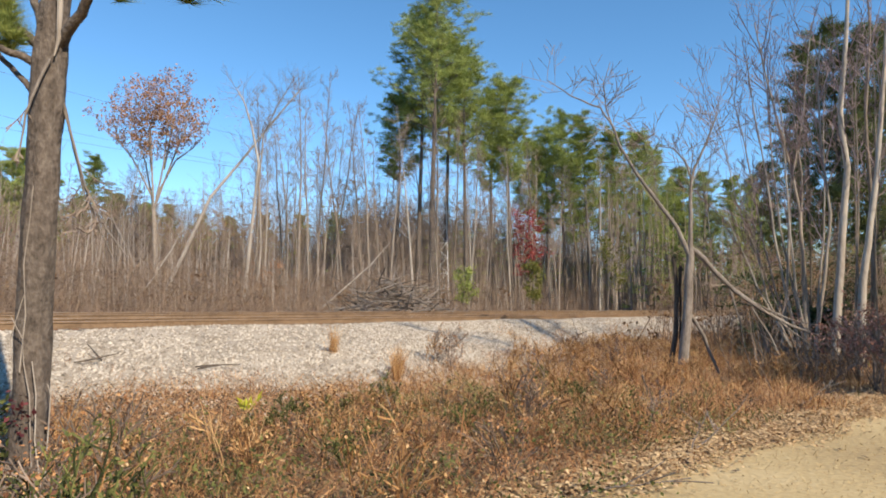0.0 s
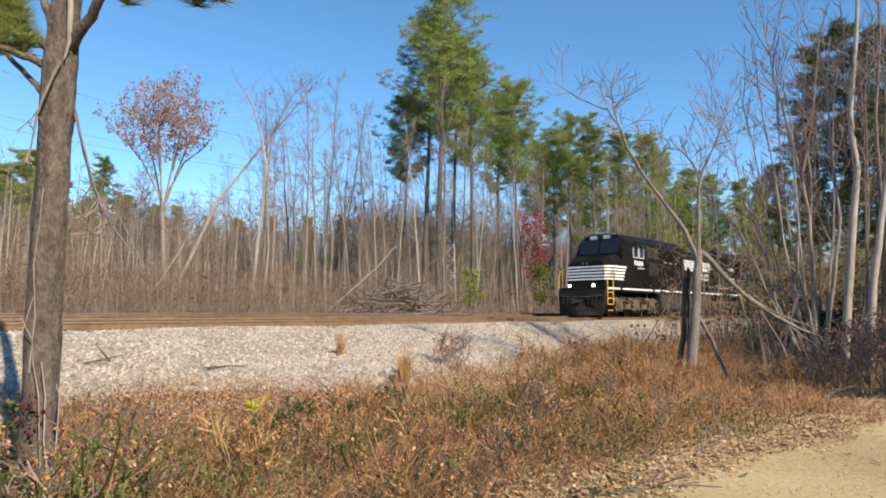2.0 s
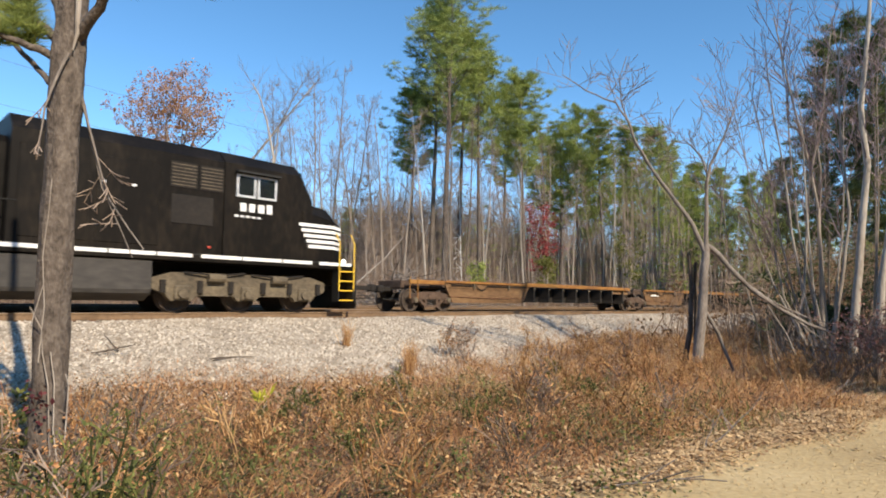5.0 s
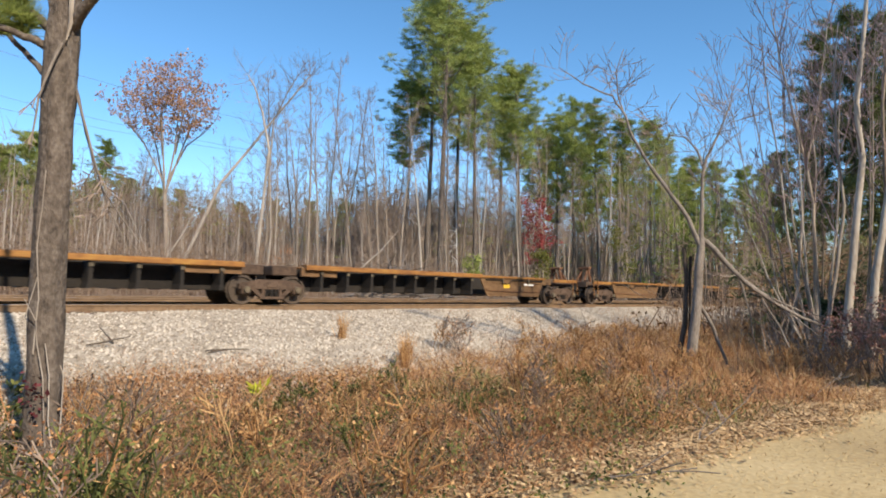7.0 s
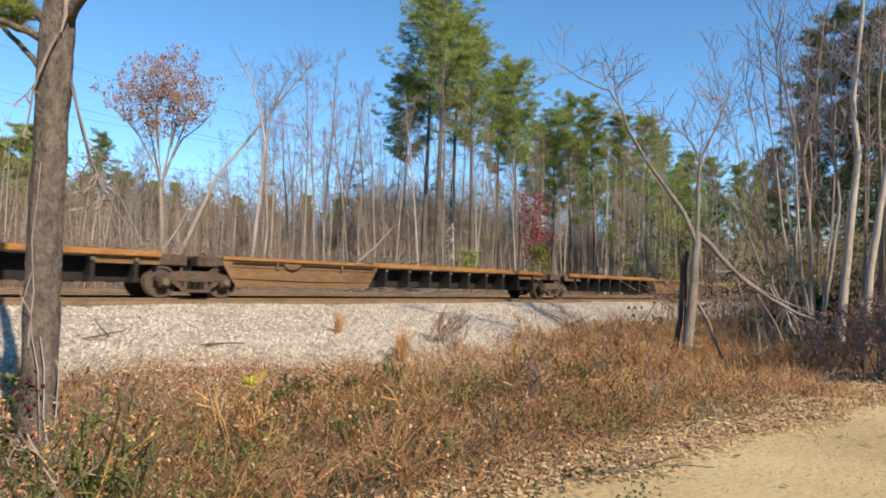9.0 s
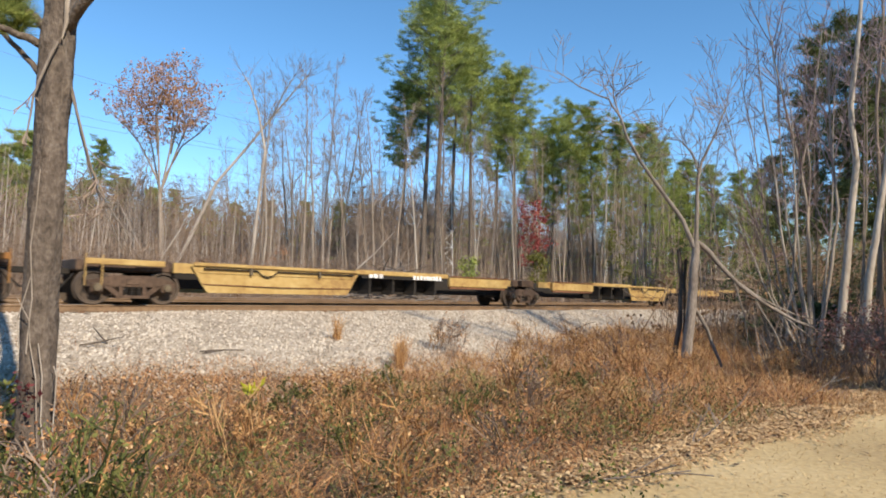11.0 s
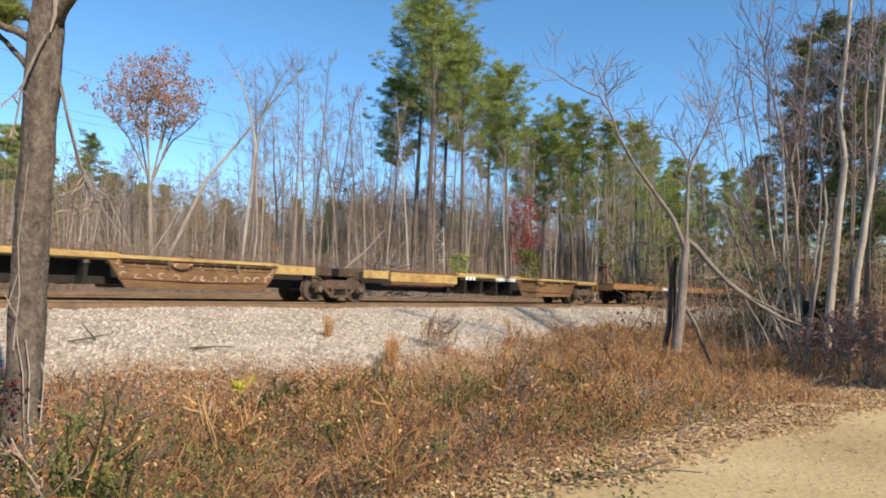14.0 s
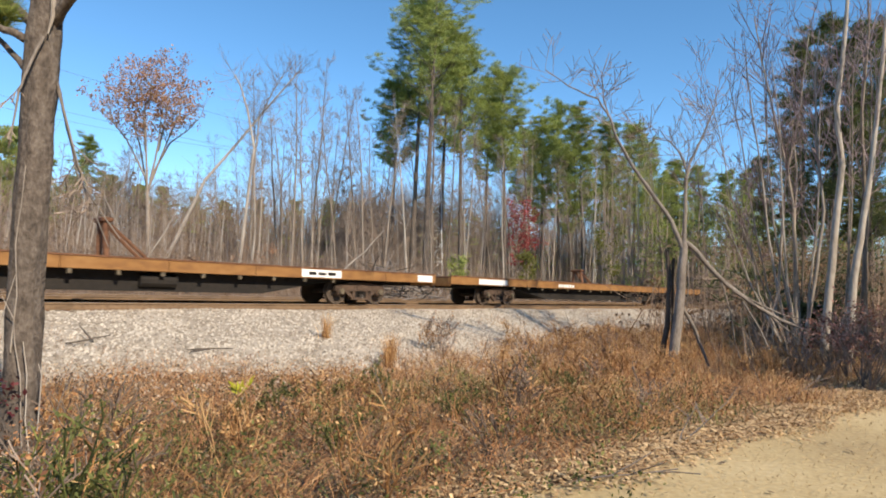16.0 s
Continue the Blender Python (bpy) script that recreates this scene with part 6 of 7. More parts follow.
def build_wood():
    rng = np.random.default_rng(17)
    # undergrowth of thin stems
    p = wood_floor(rng, 10500, 27.6, 46, power=1.1)
    k = len(p)
    spikes("undergrowth", "leafless grey-brown undergrowth stems behind the railway", rng, p, np.stack([rng.normal(0, 0.22, k), rng.normal(0, 0.22, k), np.ones(k)], 1), rng.uniform(1.0, 4.2, k) * rng.uniform(0.5, 1, k), rng.uniform(0.008, 0.022, k), M_BROWNTWIG, "undergrowth")
    q = p[rng.integers(0, k, 26000)] + np.stack([rng.normal(0, 0.4, 26000), rng.normal(0, 0.4, 26000), rng.uniform(0.2, 3.0, 26000)], 1)
    j = len(q)
    spikes("undergrowth_twigs", "tangled fine twigs of the undergrowth", rng, q, np.stack([rng.normal(0, 0.8, j), rng.normal(0, 0.8, j), rng.uniform(0.1, 1.2, j)], 1), rng.uniform(0.5, 1.6, j), rng.uniform(0.006, 0.012, j), M_BROWNTWIG, "undergrowth")
    # saplings and poles of the middle distance
    p = wood_floor(rng, 1300, 36, 75)
    k = len(p)
    spikes("sapling_poles", "slender bare saplings deep in the wood", rng, p, np.stack([rng.normal(0, 0.06, k), rng.normal(0, 0.06, k), np.ones(k)], 1), (hp := rng.uniform(4, 10, k)), rng.uniform(0.03, 0.065, k), M_PALEBARK, "saplings")
    i = rng.integers(0, k, 15000)
    f = rng.uniform(0.3, 1.0, len(i))
    q = p[i] + np.stack([rng.normal(0, 0.12, len(i)), rng.normal(0, 0.12, len(i)), hp[i] * f], 1)
    spikes("sapling_branches", "fine bare branches of saplings deep in the wood", rng, q, np.stack([rng.normal(0, 0.6, len(i)), rng.normal(0, 0.6, len(i)), rng.uniform(0.4, 1.4, len(i))], 1), rng.uniform(0.6, 2.2, len(i)), rng.uniform(0.009, 0.02, len(i)), M_TWIG, "saplings")
    # far wood: stems, then branches fanning from their upper halves
    p = wood_floor(rng, 4200, 75, 150, tan1=0.66)
    k = len(p)
    h = rng.uniform(7, 13, k) * (1 + 0.35 * (p[:, 0] / p[:, 1] > -0.3))
    spikes("far_wood_stems", "distant bare trunks closing the view", rng, p, np.stack([rng.normal(0, 0.05, k), rng.normal(0, 0.05, k), np.ones(k)], 1), h, rng.uniform(0.06, 0.13, k), M_GREYBARK, "far wood")
    i = rng.integers(0, k, 46000)
    f = rng.uniform(0.12, 1.0, len(i))
    q = p[i] + np.stack([rng.normal(0, 0.3, len(i)), rng.normal(0, 0.3, len(i)), h[i] * f], 1)
    spikes("far_wood_branches", "distant bare brown branches closing the view", rng, q, np.stack([rng.normal(0, 0.7, len(i)), rng.normal(0, 0.7, len(i)), rng.uniform(0.3, 1.4, len(i))], 1), rng.uniform(1.0, 3.0, len(i)) * (1.1 - 0.4 * f), rng.uniform(0.02, 0.042, len(i)), M_BROWNTWIG, "far wood")
    # taller wood right behind the pines
    p = wood_floor(rng, 2000, 47, 84, tan0=-0.16, tan1=0.5)
    k = len(p)
    h = p[:, 1] * rng.uniform(0.08, 0.19, k)
    spikes("mid_wood_stems", "crowded bare trunks behind the pines", rng, p, np.stack([rng.normal(0, 0.04, k), rng.normal(0, 0.04, k), np.ones(k)], 1), h, rng.uniform(0.06, 0.13, k), M_GREYBARK, "far wood")
    i = rng.integers(0, k, 52000)
    f = rng.uniform(0.05, 1.0, len(i))
    q = p[i] + np.stack([rng.normal(0, 0.25, len(i)), rng.normal(0, 0.25, len(i)), h[i] * f], 1)
    spikes("mid_wood_branches", "brown bare branches filling the wood behind the pines", rng, q, np.stack([rng.normal(0, 0.8, len(i)), rng.normal(0, 0.8, len(i)), rng.uniform(0.0, 1.2, len(i))], 1), rng.uniform(1.0, 3.2, len(i)), rng.uniform(0.02, 0.045, len(i)), M_TWIG, "far wood")
    i = rng.integers(0, k, 700)
    i = i[p[i, 0] / p[i, 1] > -0.03]
    c = p[i] + np.stack([np.zeros(len(i)), np.zeros(len(i)), h[i] * rng.uniform(0.25, 1.0, len(i))], 1)
    c = np.repeat(c, 4, 0) + rng.normal(0, 0.9, (len(c) * 4, 3))
    tagged(leaf_soup("mid_wood_foliage", c, 16, 0.45, 0.8, M_NEEDLE, 76, None, 0.7, needle=True), "dull pine foliage between the trunks", "far wood", kind="stuff")
    # brown mass of bare crowns and withered leaves across the open side of the wood
    p = wood_floor(rng, 1500, 58, 105, tan0=-0.85, tan1=0.02)
    k = len(p)
    h = p[:, 1] * rng.uniform(0.08, 0.19, k)
    i = rng.integers(0, k, 50000)
    f = rng.uniform(0.05, 1.0, len(i))
    q = p[i] + np.stack([rng.normal(0, 0.8, len(i)), rng.normal(0, 0.8, len(i)), h[i] * f], 1)
    spikes("open_wood_branches", "brown bare crowns of small trees behind the railway", rng, q, np.stack([rng.normal(0, 0.8, len(i)), rng.normal(0, 0.8, len(i)), rng.uniform(0.1, 1.3, len(i))], 1), rng.uniform(1.2, 3.4, len(i)), rng.uniform(0.02, 0.035, len(i)), M_BROWNTWIG, "far wood")
    i = rng.integers(0, k, 420)
    c = p[i] + np.stack([np.zeros(len(i)), np.zeros(len(i)), h[i] * rng.uniform(0.1, 0.95, len(i))], 1)
    c = np.repeat(c, 4, 0) + rng.normal(0, 0.9, (len(c) * 4, 3))
    tagged(leaf_soup("open_wood_leaves", c[:1000], 14, 0.16, 0.75, M_BROWNLEAF, 77, None, 0.8), "withered leaves clinging to small trees", "far wood", kind="stuff")
    tagged(leaf_soup("open_wood_evergreens", c[1000:], 16, 0.45, 0.8, M_NEEDLE, 78, None, 0.7, needle=True), "dull evergreens among the bare trees", "far wood", kind="stuff")
    # evergreen and withered understory foliage
    p = wood_floor(rng, 950, 58, 130, tan0=0.05, tan1=0.66)
    c = p + np.stack([np.zeros(len(p)), np.zeros(len(p)), rng.uniform(2, 11, len(p))], 1)
    c = np.repeat(c, 5, 0) + rng.normal(0, 1.0, (len(c) * 5, 3))
    tagged(leaf_soup("far_pine_foliage", c, 18, 0.5, 0.8, M_NEEDLE, 71, None, 0.7, needle=True), "dark green pine foliage deep in the wood", "far wood", kind="stuff")
    p = wood_floor(rng, 110, 80, 120, tan0=-0.85, tan1=-0.05)
    c = p + np.stack([np.zeros(len(p)), np.zeros(len(p)), rng.uniform(3, 9, len(p))], 1)
    c = np.repeat(c, 5, 0) + rng.normal(0, 1.0, (len(c) * 5, 3))
    tagged(leaf_soup("far_evergreens", c, 18, 0.5, 0.8, M_NEEDLE, 72, None, 0.7, needle=True), "dull green evergreens far off", "far wood", kind="stuff")
    p = wood_floor(rng, 380, 31, 95)
    c = p + np.stack([np.zeros(len(p)), np.zeros(len(p)), rng.uniform(0.4, 2.6, len(p))], 1)
    c = np.repeat(c, 4, 0) + rng.normal(0, 0.55, (len(c) * 4, 3))
    tagged(leaf_soup("brown_understory", c, 12, 0.13, 0.5, M_BROWNLEAF, 73, None, 0.8), "withered brown leaves low in the wood", "undergrowth", kind="stuff")


build_wood()


def right_wood():
    """The wood beside the railway, beyond the snag, and along it in the distance."""
    rng = np.random.default_rng(23)

    def spots(k, y0, y1, t0=0.30, t1=0.76):
        tan, y = rng.uniform(t0, t1, k), rng.uniform(y0, y1, k)
        x = tan * y
        s, n = UX * x + UY * y, -UY * x + UX * y
        ok = ((n < 13.2) & (rng.random(k) < 0.35)) | (n > 27.6)
        return np.stack([x, y, ground_z(s, n)], 1)[ok]

    p = spots(8500, 27, 100)
    k = len(p)
    spikes("thicket_stems", "bare thicket stems along the railway", rng, p, np.stack([rng.normal(0, 0.2, k), rng.normal(0, 0.2, k), np.ones(k)], 1), rng.uniform(1.2, 5.5, k), rng.uniform(0.012, 0.035, k), M_BROWNTWIG, "thicket")
    q = p[rng.integers(0, k, 15000)] + np.stack([rng.normal(0, 0.5, 15000), rng.normal(0, 0.5, 15000), rng.uniform(0.2, 4.5, 15000)], 1)
    spikes("thicket_twigs", "fine twigs of the thicket along the railway", rng, q, np.stack([rng.normal(0, 0.8, 15000), rng.normal(0, 0.8, 15000), rng.uniform(0.1, 1.2, 15000)], 1), rng.uniform(0.6, 2.0, 15000), rng.uniform(0.008, 0.016, 15000), M_BROWNTWIG, "thicket")
    p = spots(1700, 45, 190, 0.26, 0.80)
    k = len(p)
    spikes("thicket_poles", "straight dark trunks in the distance along the railway", rng, p, np.stack([rng.normal(0, 0.04, k), rng.normal(0, 0.04, k), np.ones(k)], 1), rng.uniform(8, 18, k), rng.uniform(0.07, 0.16, k), M_GREYBARK, "far wood")
    p = spots(2300, 45, 170, 0.30, 0.80)
    c = p + np.stack([np.zeros(len(p)), np.zeros(len(p)), p[:, 1] * rng.uniform(0.01, 0.17, len(p))], 1)
    c = np.repeat(c, 6, 0) + rng.normal(0, 1.1, (len(c) * 6, 3))
    tagged(leaf_soup("thicket_evergreens", c, 18, 0.5, 0.8, M_NEEDLE, 74, None, 0.7, needle=True), "pine foliage closing the view along the railway", "far wood", kind="stuff")
    p = spots(520, 36, 90, 0.36, 0.82)
    c = p + np.stack([np.zeros(len(p)), np.zeros(len(p)), p[:, 1] * rng.uniform(0.0, 0.16, len(p)) + 0.4], 1)
    c = np.repeat(c, 6, 0) + rng.normal(0, 0.8, (len(c) * 6, 3))
    # the wood's shade is painted into this needle colour
    tagged(leaf_soup("young_pine_foliage", c, 26, 0.42, 0.8, M_CEDARSHADE, 79, None, 0.7, needle=True), "young pine foliage beside the railway, shade painted into its green", "far wood", kind="stuff")
    p = spots(420, 26, 110)
    c = p + np.stack([np.zeros(len(p)), np.zeros(len(p)), rng.uniform(0.3, 2.4, len(p))], 1)
    c = np.repeat(c, 4, 0) + rng.normal(0, 0.5, (len(c) * 4, 3))
    tagged(leaf_soup("thicket_leaves", c, 14, 0.10, 0.45, M_BROWNLEAF, 75, None, 0.8), "withered brown leaves of the thicket", "thicket", kind="stuff")

    # close growth between the path and the railway
    k = 5200
    tan, n = rng.uniform(0.52, 0.82, k), rng.uniform(6.5, 13.4, k)
    y = n / (UX - UY * tan)
    ok = (y > 21) & (y < 75)
    p = np.stack([tan * y, y, ground_z(UX * tan * y + UY * y, n)], 1)[ok]
    k = len(p)
    spikes("bank_thicket", "tangled bare brown stems between path and railway", rng, p, np.stack([rng.normal(0, 0.3, k), rng.normal(0, 0.3, k), np.ones(k)], 1), rng.uniform(1.0, 4.0, k), rng.uniform(0.008, 0.022, k), M_BROWNTWIG, "thicket")
    i = rng.integers(0, k, 900)
    c = p[i] + np.stack([np.zeros(900), np.zeros(900), p[i, 1] * rng.uniform(0.0, 0.10, 900) + 0.2], 1)
    c = np.repeat(c, 4, 0) + rng.normal(0, 0.7, (3600, 3))
    # darker needles: shade of the growth put into the colour
    tagged(leaf_soup("bank_pine_foliage", c[:1500], 24, 0.36, 0.7, M_CEDARSHADE, 171, None, 0.7, needle=True), "young pine foliage between path and railway, shade painted into its green", "thicket", kind="stuff")
    tagged(leaf_soup("bank_dead_leaves", c[1500:], 14, 0.07, 0.5, M_BROWNLEAF, 172, None, 0.8), "withered leaves in the growth beside the railway", "thicket", kind="stuff")


def back_wood():
    """Unseen wood added beside and behind the path; closes the place, blocks low skylight."""
    rng = np.random.default_rng(29)
    k = 2600
    a = radians(62) + radians(238) * rng.random(k)
    d = rng.uniform(42, 62, k)
    x, y = d * np.sin(a), d * np.cos(a)
    g = ground_z(UX * x + UY * y, -UY * x + UX * y)
    ok = (-UY * x + UX * y < 8) & (np.abs(x) > 0.9 * y)
    p = np.stack([x, y, g], 1)[ok]
    k = len(p)
    spikes("back_wood_stems", "unseen bare trunks added behind the path to block sky", rng, p, np.stack([rng.normal(0, 0.04, k), rng.normal(0, 0.04, k), np.ones(k)], 1), rng.uniform(9, 17, k), rng.uniform(0.08, 0.2, k), M_GREYBARK, "far wood")
    i = rng.integers(0, k, 9000)
    c = p[i] + np.stack([rng.normal(0, 1, 9000), rng.normal(0, 1, 9000), 15.0 * rng.random(9000) ** 1.2], 1)
    tagged(leaf_soup("back_wood_foliage", c[:5000], 6, 1.0, 1.2, M_CEDARSHADE, 191, None, 0.8), "unseen dark foliage added behind the path to block sky", "far wood", kind="stuff")
    tagged(leaf_soup("back_wood_leaves", c[5000:], 6, 0.8, 1.2, M_BROWNLEAF, 192, None, 0.8), "unseen withered leaves added behind the path to block sky", "far wood", kind="stuff")


back_wood()


right_wood()


def shading_pines():
    """Unseen pines added beside the path to throw shade on the thicket."""
    first = pine_tree("pine_tree", "unseen low-branched pine added to shade the thicket", 10.5, 0.15, 611, 0.12, 0.24, 34, 20, "pines beside the path", 0.4)
    spots = ((18.4, 10.2), (20.6, 12.6), (23.2, 14.4), (22.0, 9.0), (26.5, 18.0))
    for i, (x, y) in enumerate(spots):
        m = pose(x, y, float(ground_z(UX * x + UY * y, -UY * x + UX * y)), 0, 0, 73 * i)
        if i:
            copy_thing(first, m)
        else:
            first.matrix_basis = m
    # smaller copies, also out of view, added to shade the brush near the snag
    for x, y in ((12.6, 7.4), (15.0, 8.6)):
        young = copy_thing(first, pose(x, y, 0, 0, 0, 40 * x))
        young.scale = (0.66, 0.66, 0.66)


shading_pines()


def leafy_sapling(label, a, b, y, height, width, material, seed, count, size=0.09):
    """A slim small tree with loose foliage; (a, b) is the middle of its crown."""
    rng = random.Random(seed)
    c = sight(a, b, y)
    g = float(ground_z(UX * c.x + UY * c.y, -UY * c.x + UX * c.y))
    t = thing("sapling", label, "tree", "coloured saplings in the wood")
    m, tips = Mesh(), []
    pts = bent(rng, (c.x, c.y, g - 0.1), (0, 0, 1), c.z + height / 2 - g, 8, 0.05, 0.03)
    m.tube(pts, [0.06 * (1 - 0.1 * i) for i in range(9)], 6, cap=False)
    for i in range(16):
        q = pts[rng.randrange(3, 9)]
        branch_out(m, m, rng, q, (rng.uniform(-1, 1), rng.uniform(-1, 1), rng.uniform(0.1, 0.8)), width * rng.uniform(0.4, 0.8), 0.02, 1, tips, 0.02, 4)
    part("trunk", m, M_GREYBARK, t)
    cl = [p for p, _ in tips if abs(p.z - c.z) < height * 0.6] + [c + Vector((rng.gauss(0, width * 0.22), rng.gauss(0, width * 0.22), rng.uniform(-0.5, 0.5) * height)) for _ in range(count)]
    leaf_soup("crown", cl, 16, size, 0.38, material, seed, t)


leafy_sapling("slim maple with crimson leaves in the wood", 932, 425, 50, 4.8, 2.4, M_REDLEAF, 81, 60)
leafy_sapling("young yellow-green sapling behind the railway", 943, 500, 46, 2.4, 1.2, M_YELLEAF, 82, 26)
leafy_sapling("yellowing sapling among the pines", 1088, 470, 54, 4.4, 2.4, M_YELLEAF, 83, 26)
leafy_sapling("russet-leaved sapling behind the railway", 465, 500, 50, 3.0, 3.0, M_RUSSET, 84, 22, 0.07)
leafy_sapling("withered beech sapling behind the railway", 610, 370, 70, 5.0, 3.2, M_BROWNLEAF, 85, 26)
leafy_sapling("young green pine behind the railway", 820, 505, 44, 2.4, 1.2, M_NEEDLE, 86, 20)


def orange_tree():
    rng = random.Random(91)
    t = thing("autumn_tree", "tall tree with a sparse crown of russet leaves", "tree")
    y = 50
    S = lambda a, b, dy=0.0: sight(a, b, y + dy)
    m, tw, tips = Mesh(), Mesh(), []
    limb(m, rng, [S(276, 560), S(275, 460), S(272, 370)], 0.22, 0.15, 8)
    for a0, b0, a1, b1, a2, b2 in ((272, 372, 258, 290, 225, 175), (272, 372, 268, 280, 258, 175), (274, 368, 290, 290, 300, 172), (273, 368, 305, 285, 335, 190), (270, 350, 235, 280, 192, 232), (276, 350, 310, 285, 362, 240), (268, 300, 264, 230, 278, 175), (290, 300, 305, 230, 318, 165)):
        pts = limb(m, rng, [S(a0, b0), S(a1, b1, rng.uniform(-1, 1)), S((a1 + a2) / 2 + rng.uniform(-6, 6), (b1 + b2) / 2, rng.uniform(-2, 2)), S(a2, b2, rng.uniform(-3, 3))], 0.09, 0.02, 6)
        for _ in range(9):
            q = pts[rng.randrange(len(pts) // 3, len(pts))]
            branch_out(m, tw, rng, q, (rng.uniform(-1, 1), rng.uniform(-1, 1), rng.uniform(0.2, 1.4)), rng.uniform(1.2, 2.6), 0.03, 1, tips, 0.05, 5)
    part("trunk", m, M_GREYBARK, t, smooth=True)
    part("twig_spray", tw, M_TWIG, t)
    leaf_soup("crown", [p for p, _ in tips if S(270, 268).z < p.z < S(270, 122).z and rng.random() < 0.97] + [S(270 + 82 * u, 205 + 72 * v, 3 * w) for u, v, w in ((rng.uniform(-1, 1), rng.uniform(-1, 1), rng.uniform(-1, 1)) for _ in range(420)) if u * u + v * v < 1], 12, 0.10, 0.42, M_RUSSET, 5, t, label="thinning russet leaves")


orange_tree()


def leaning_trees():
    rng = random.Random(93)
    for lab, y, line, r in (("pale bare tree leaning across the wood", 47, [(275, 552), (330, 440), (372, 350), (430, 282), (470, 232), (505, 190), (530, 160)], 0.16),
                            ("pale bare tree with a forked top", 45, [(428, 560), (438, 470), (448, 380), (458, 290), (446, 225), (432, 180), (420, 160)], 0.15),
                            ("bare tree with a pale leaning stem", 45.5, [(450, 560), (462, 440), (458, 330), (466, 240), (490, 190), (508, 160)], 0.10),
                            ("dead leaning pole in the undergrowth", 38, [(180, 552), (225, 500), (240, 470), (196, 380)], 0.06),
                            ("dead leaning pole in the undergrowth", 36, [(215, 552), (262, 505), (305, 440), (326, 400)], 0.07),
                            ("dead fallen pole leaning among stems", 36, [(570, 545), (610, 510), (655, 470), (690, 430)], 0.07)):
        t = thing("bare_tree", lab, "tree", "leaning bare trees")
        m, tw = Mesh(), Mesh()
        n = 26 if y > 40 else 4
        pts = limb(m, rng, [sight(a, b, y) for a, b in line], r, r * 0.25, 8, tw, 2 * n, 1.9, 0.016)
        part("trunk", m, M_PALEBARK, t, smooth=True)
        part("crown", tw, M_TWIG, t)


leaning_trees()


def brush_pile():
    rng = random.Random(95)
    t = thing("brush_pile", "heap of cut dead branches beyond the railway", "brush pile")
    c = sight(690, 549, 34)
    g = float(ground_z(UX * c.x + UY * c.y, -UY * c.x + UX * c.y))
    for i in range(230):
        f = rng.gauss(0, 1)
        p = Vector((c.x + f * 1.6, c.y + rng.gauss(0, 0.9), 0))
        top = max(0.1, 2.0 * math.exp(-f * f * 0.55))
        p.z = g + rng.uniform(0, top)
        a = rng.uniform(0, 6.28)
        m = Mesh().tube(bent(rng, p, (math.cos(a), math.sin(a) * 0.6, rng.uniform(-0.15, 0.55)), rng.uniform(0.8, 2.6), 4, 0.12), [0.035, 0.03, 0.024, 0.016, 0.008], 5)
        part("branch", m, M_DEADWOOD if i % 3 else M_DARKBRANCH, t)


brush_pile()


def lattice_tower():
    t = thing("lattice_tower", "pale galvanised lattice power tower behind trees", "power tower")
    y = 70
    base, w0, w1 = sight(778, 545, y), 1.15, 0.6
    z0, z1 = base.z - 3, sight(778, 300, y).z
    corner = lambda i, f: Vector((base.x + (w0 + (w1 - w0) * f) * (1 if i in (0, 3) else -1), y + (w0 + (w1 - w0) * f) * (1 if i < 2 else -1), z0 + (z1 - z0) * f))
    for i in range(4):
        part("leg", Mesh().tube([corner(i, 0), corner(i, 1)], [0.08, 0.06], 4), M_STEELWHITE, t)
    for k in range(11):
        f0, f1 = k / 11, (k + 1) / 11
        for i in range(4):
            j = (i + 1) % 4
            part("brace", Mesh().tube([corner(i, f0), corner(j, f1)], [0.04, 0.04], 4), M_STEELWHITE, t)
            part("brace", Mesh().tube([corner(j, f0), corner(i, f1)], [0.04, 0.04], 4), M_STEELWHITE, t)
            part("strut", Mesh().tube([corner(i, f1), corner(j, f1)], [0.04, 0.04], 4), M_STEELWHITE, t)
    for k in range(3):
        z = z1 - 0.4 - 2.0 * k
        part("cross_arm", Mesh().tube([(base.x - 1.9, y, z), (base.x + 1.9, y, z)], [0.05, 0.05], 4), M_STEELWHITE, t)
    for a, b, side, z in ((-60, 108, -1.8, z1 - 0.4), (-60, 190, -1.8, z1 - 2.4), (-60, 214, 1.8, z1 - 2.4), (-60, 290, -1.8, z1 - 4.4), (-60, 318, 1.8, z1 - 4.4), (-60, 392, -0.7, z0 + 6.5), (-60, 404, 0.7, z0 + 5.9)):
        p, q = sight(a, b, 64), Vector((base.x + side, y, z))
        pts = [p.lerp(q, i / 14) - Vector((0, 0, 0.9 * (1 - (2 * i / 14 - 1) ** 2))) for i in range(15)]
        part("wire", Mesh().tube(pts, [0.018] * 15, 4), M_DARKBRANCH, t, "thin overhead wire")


lattice_tower()


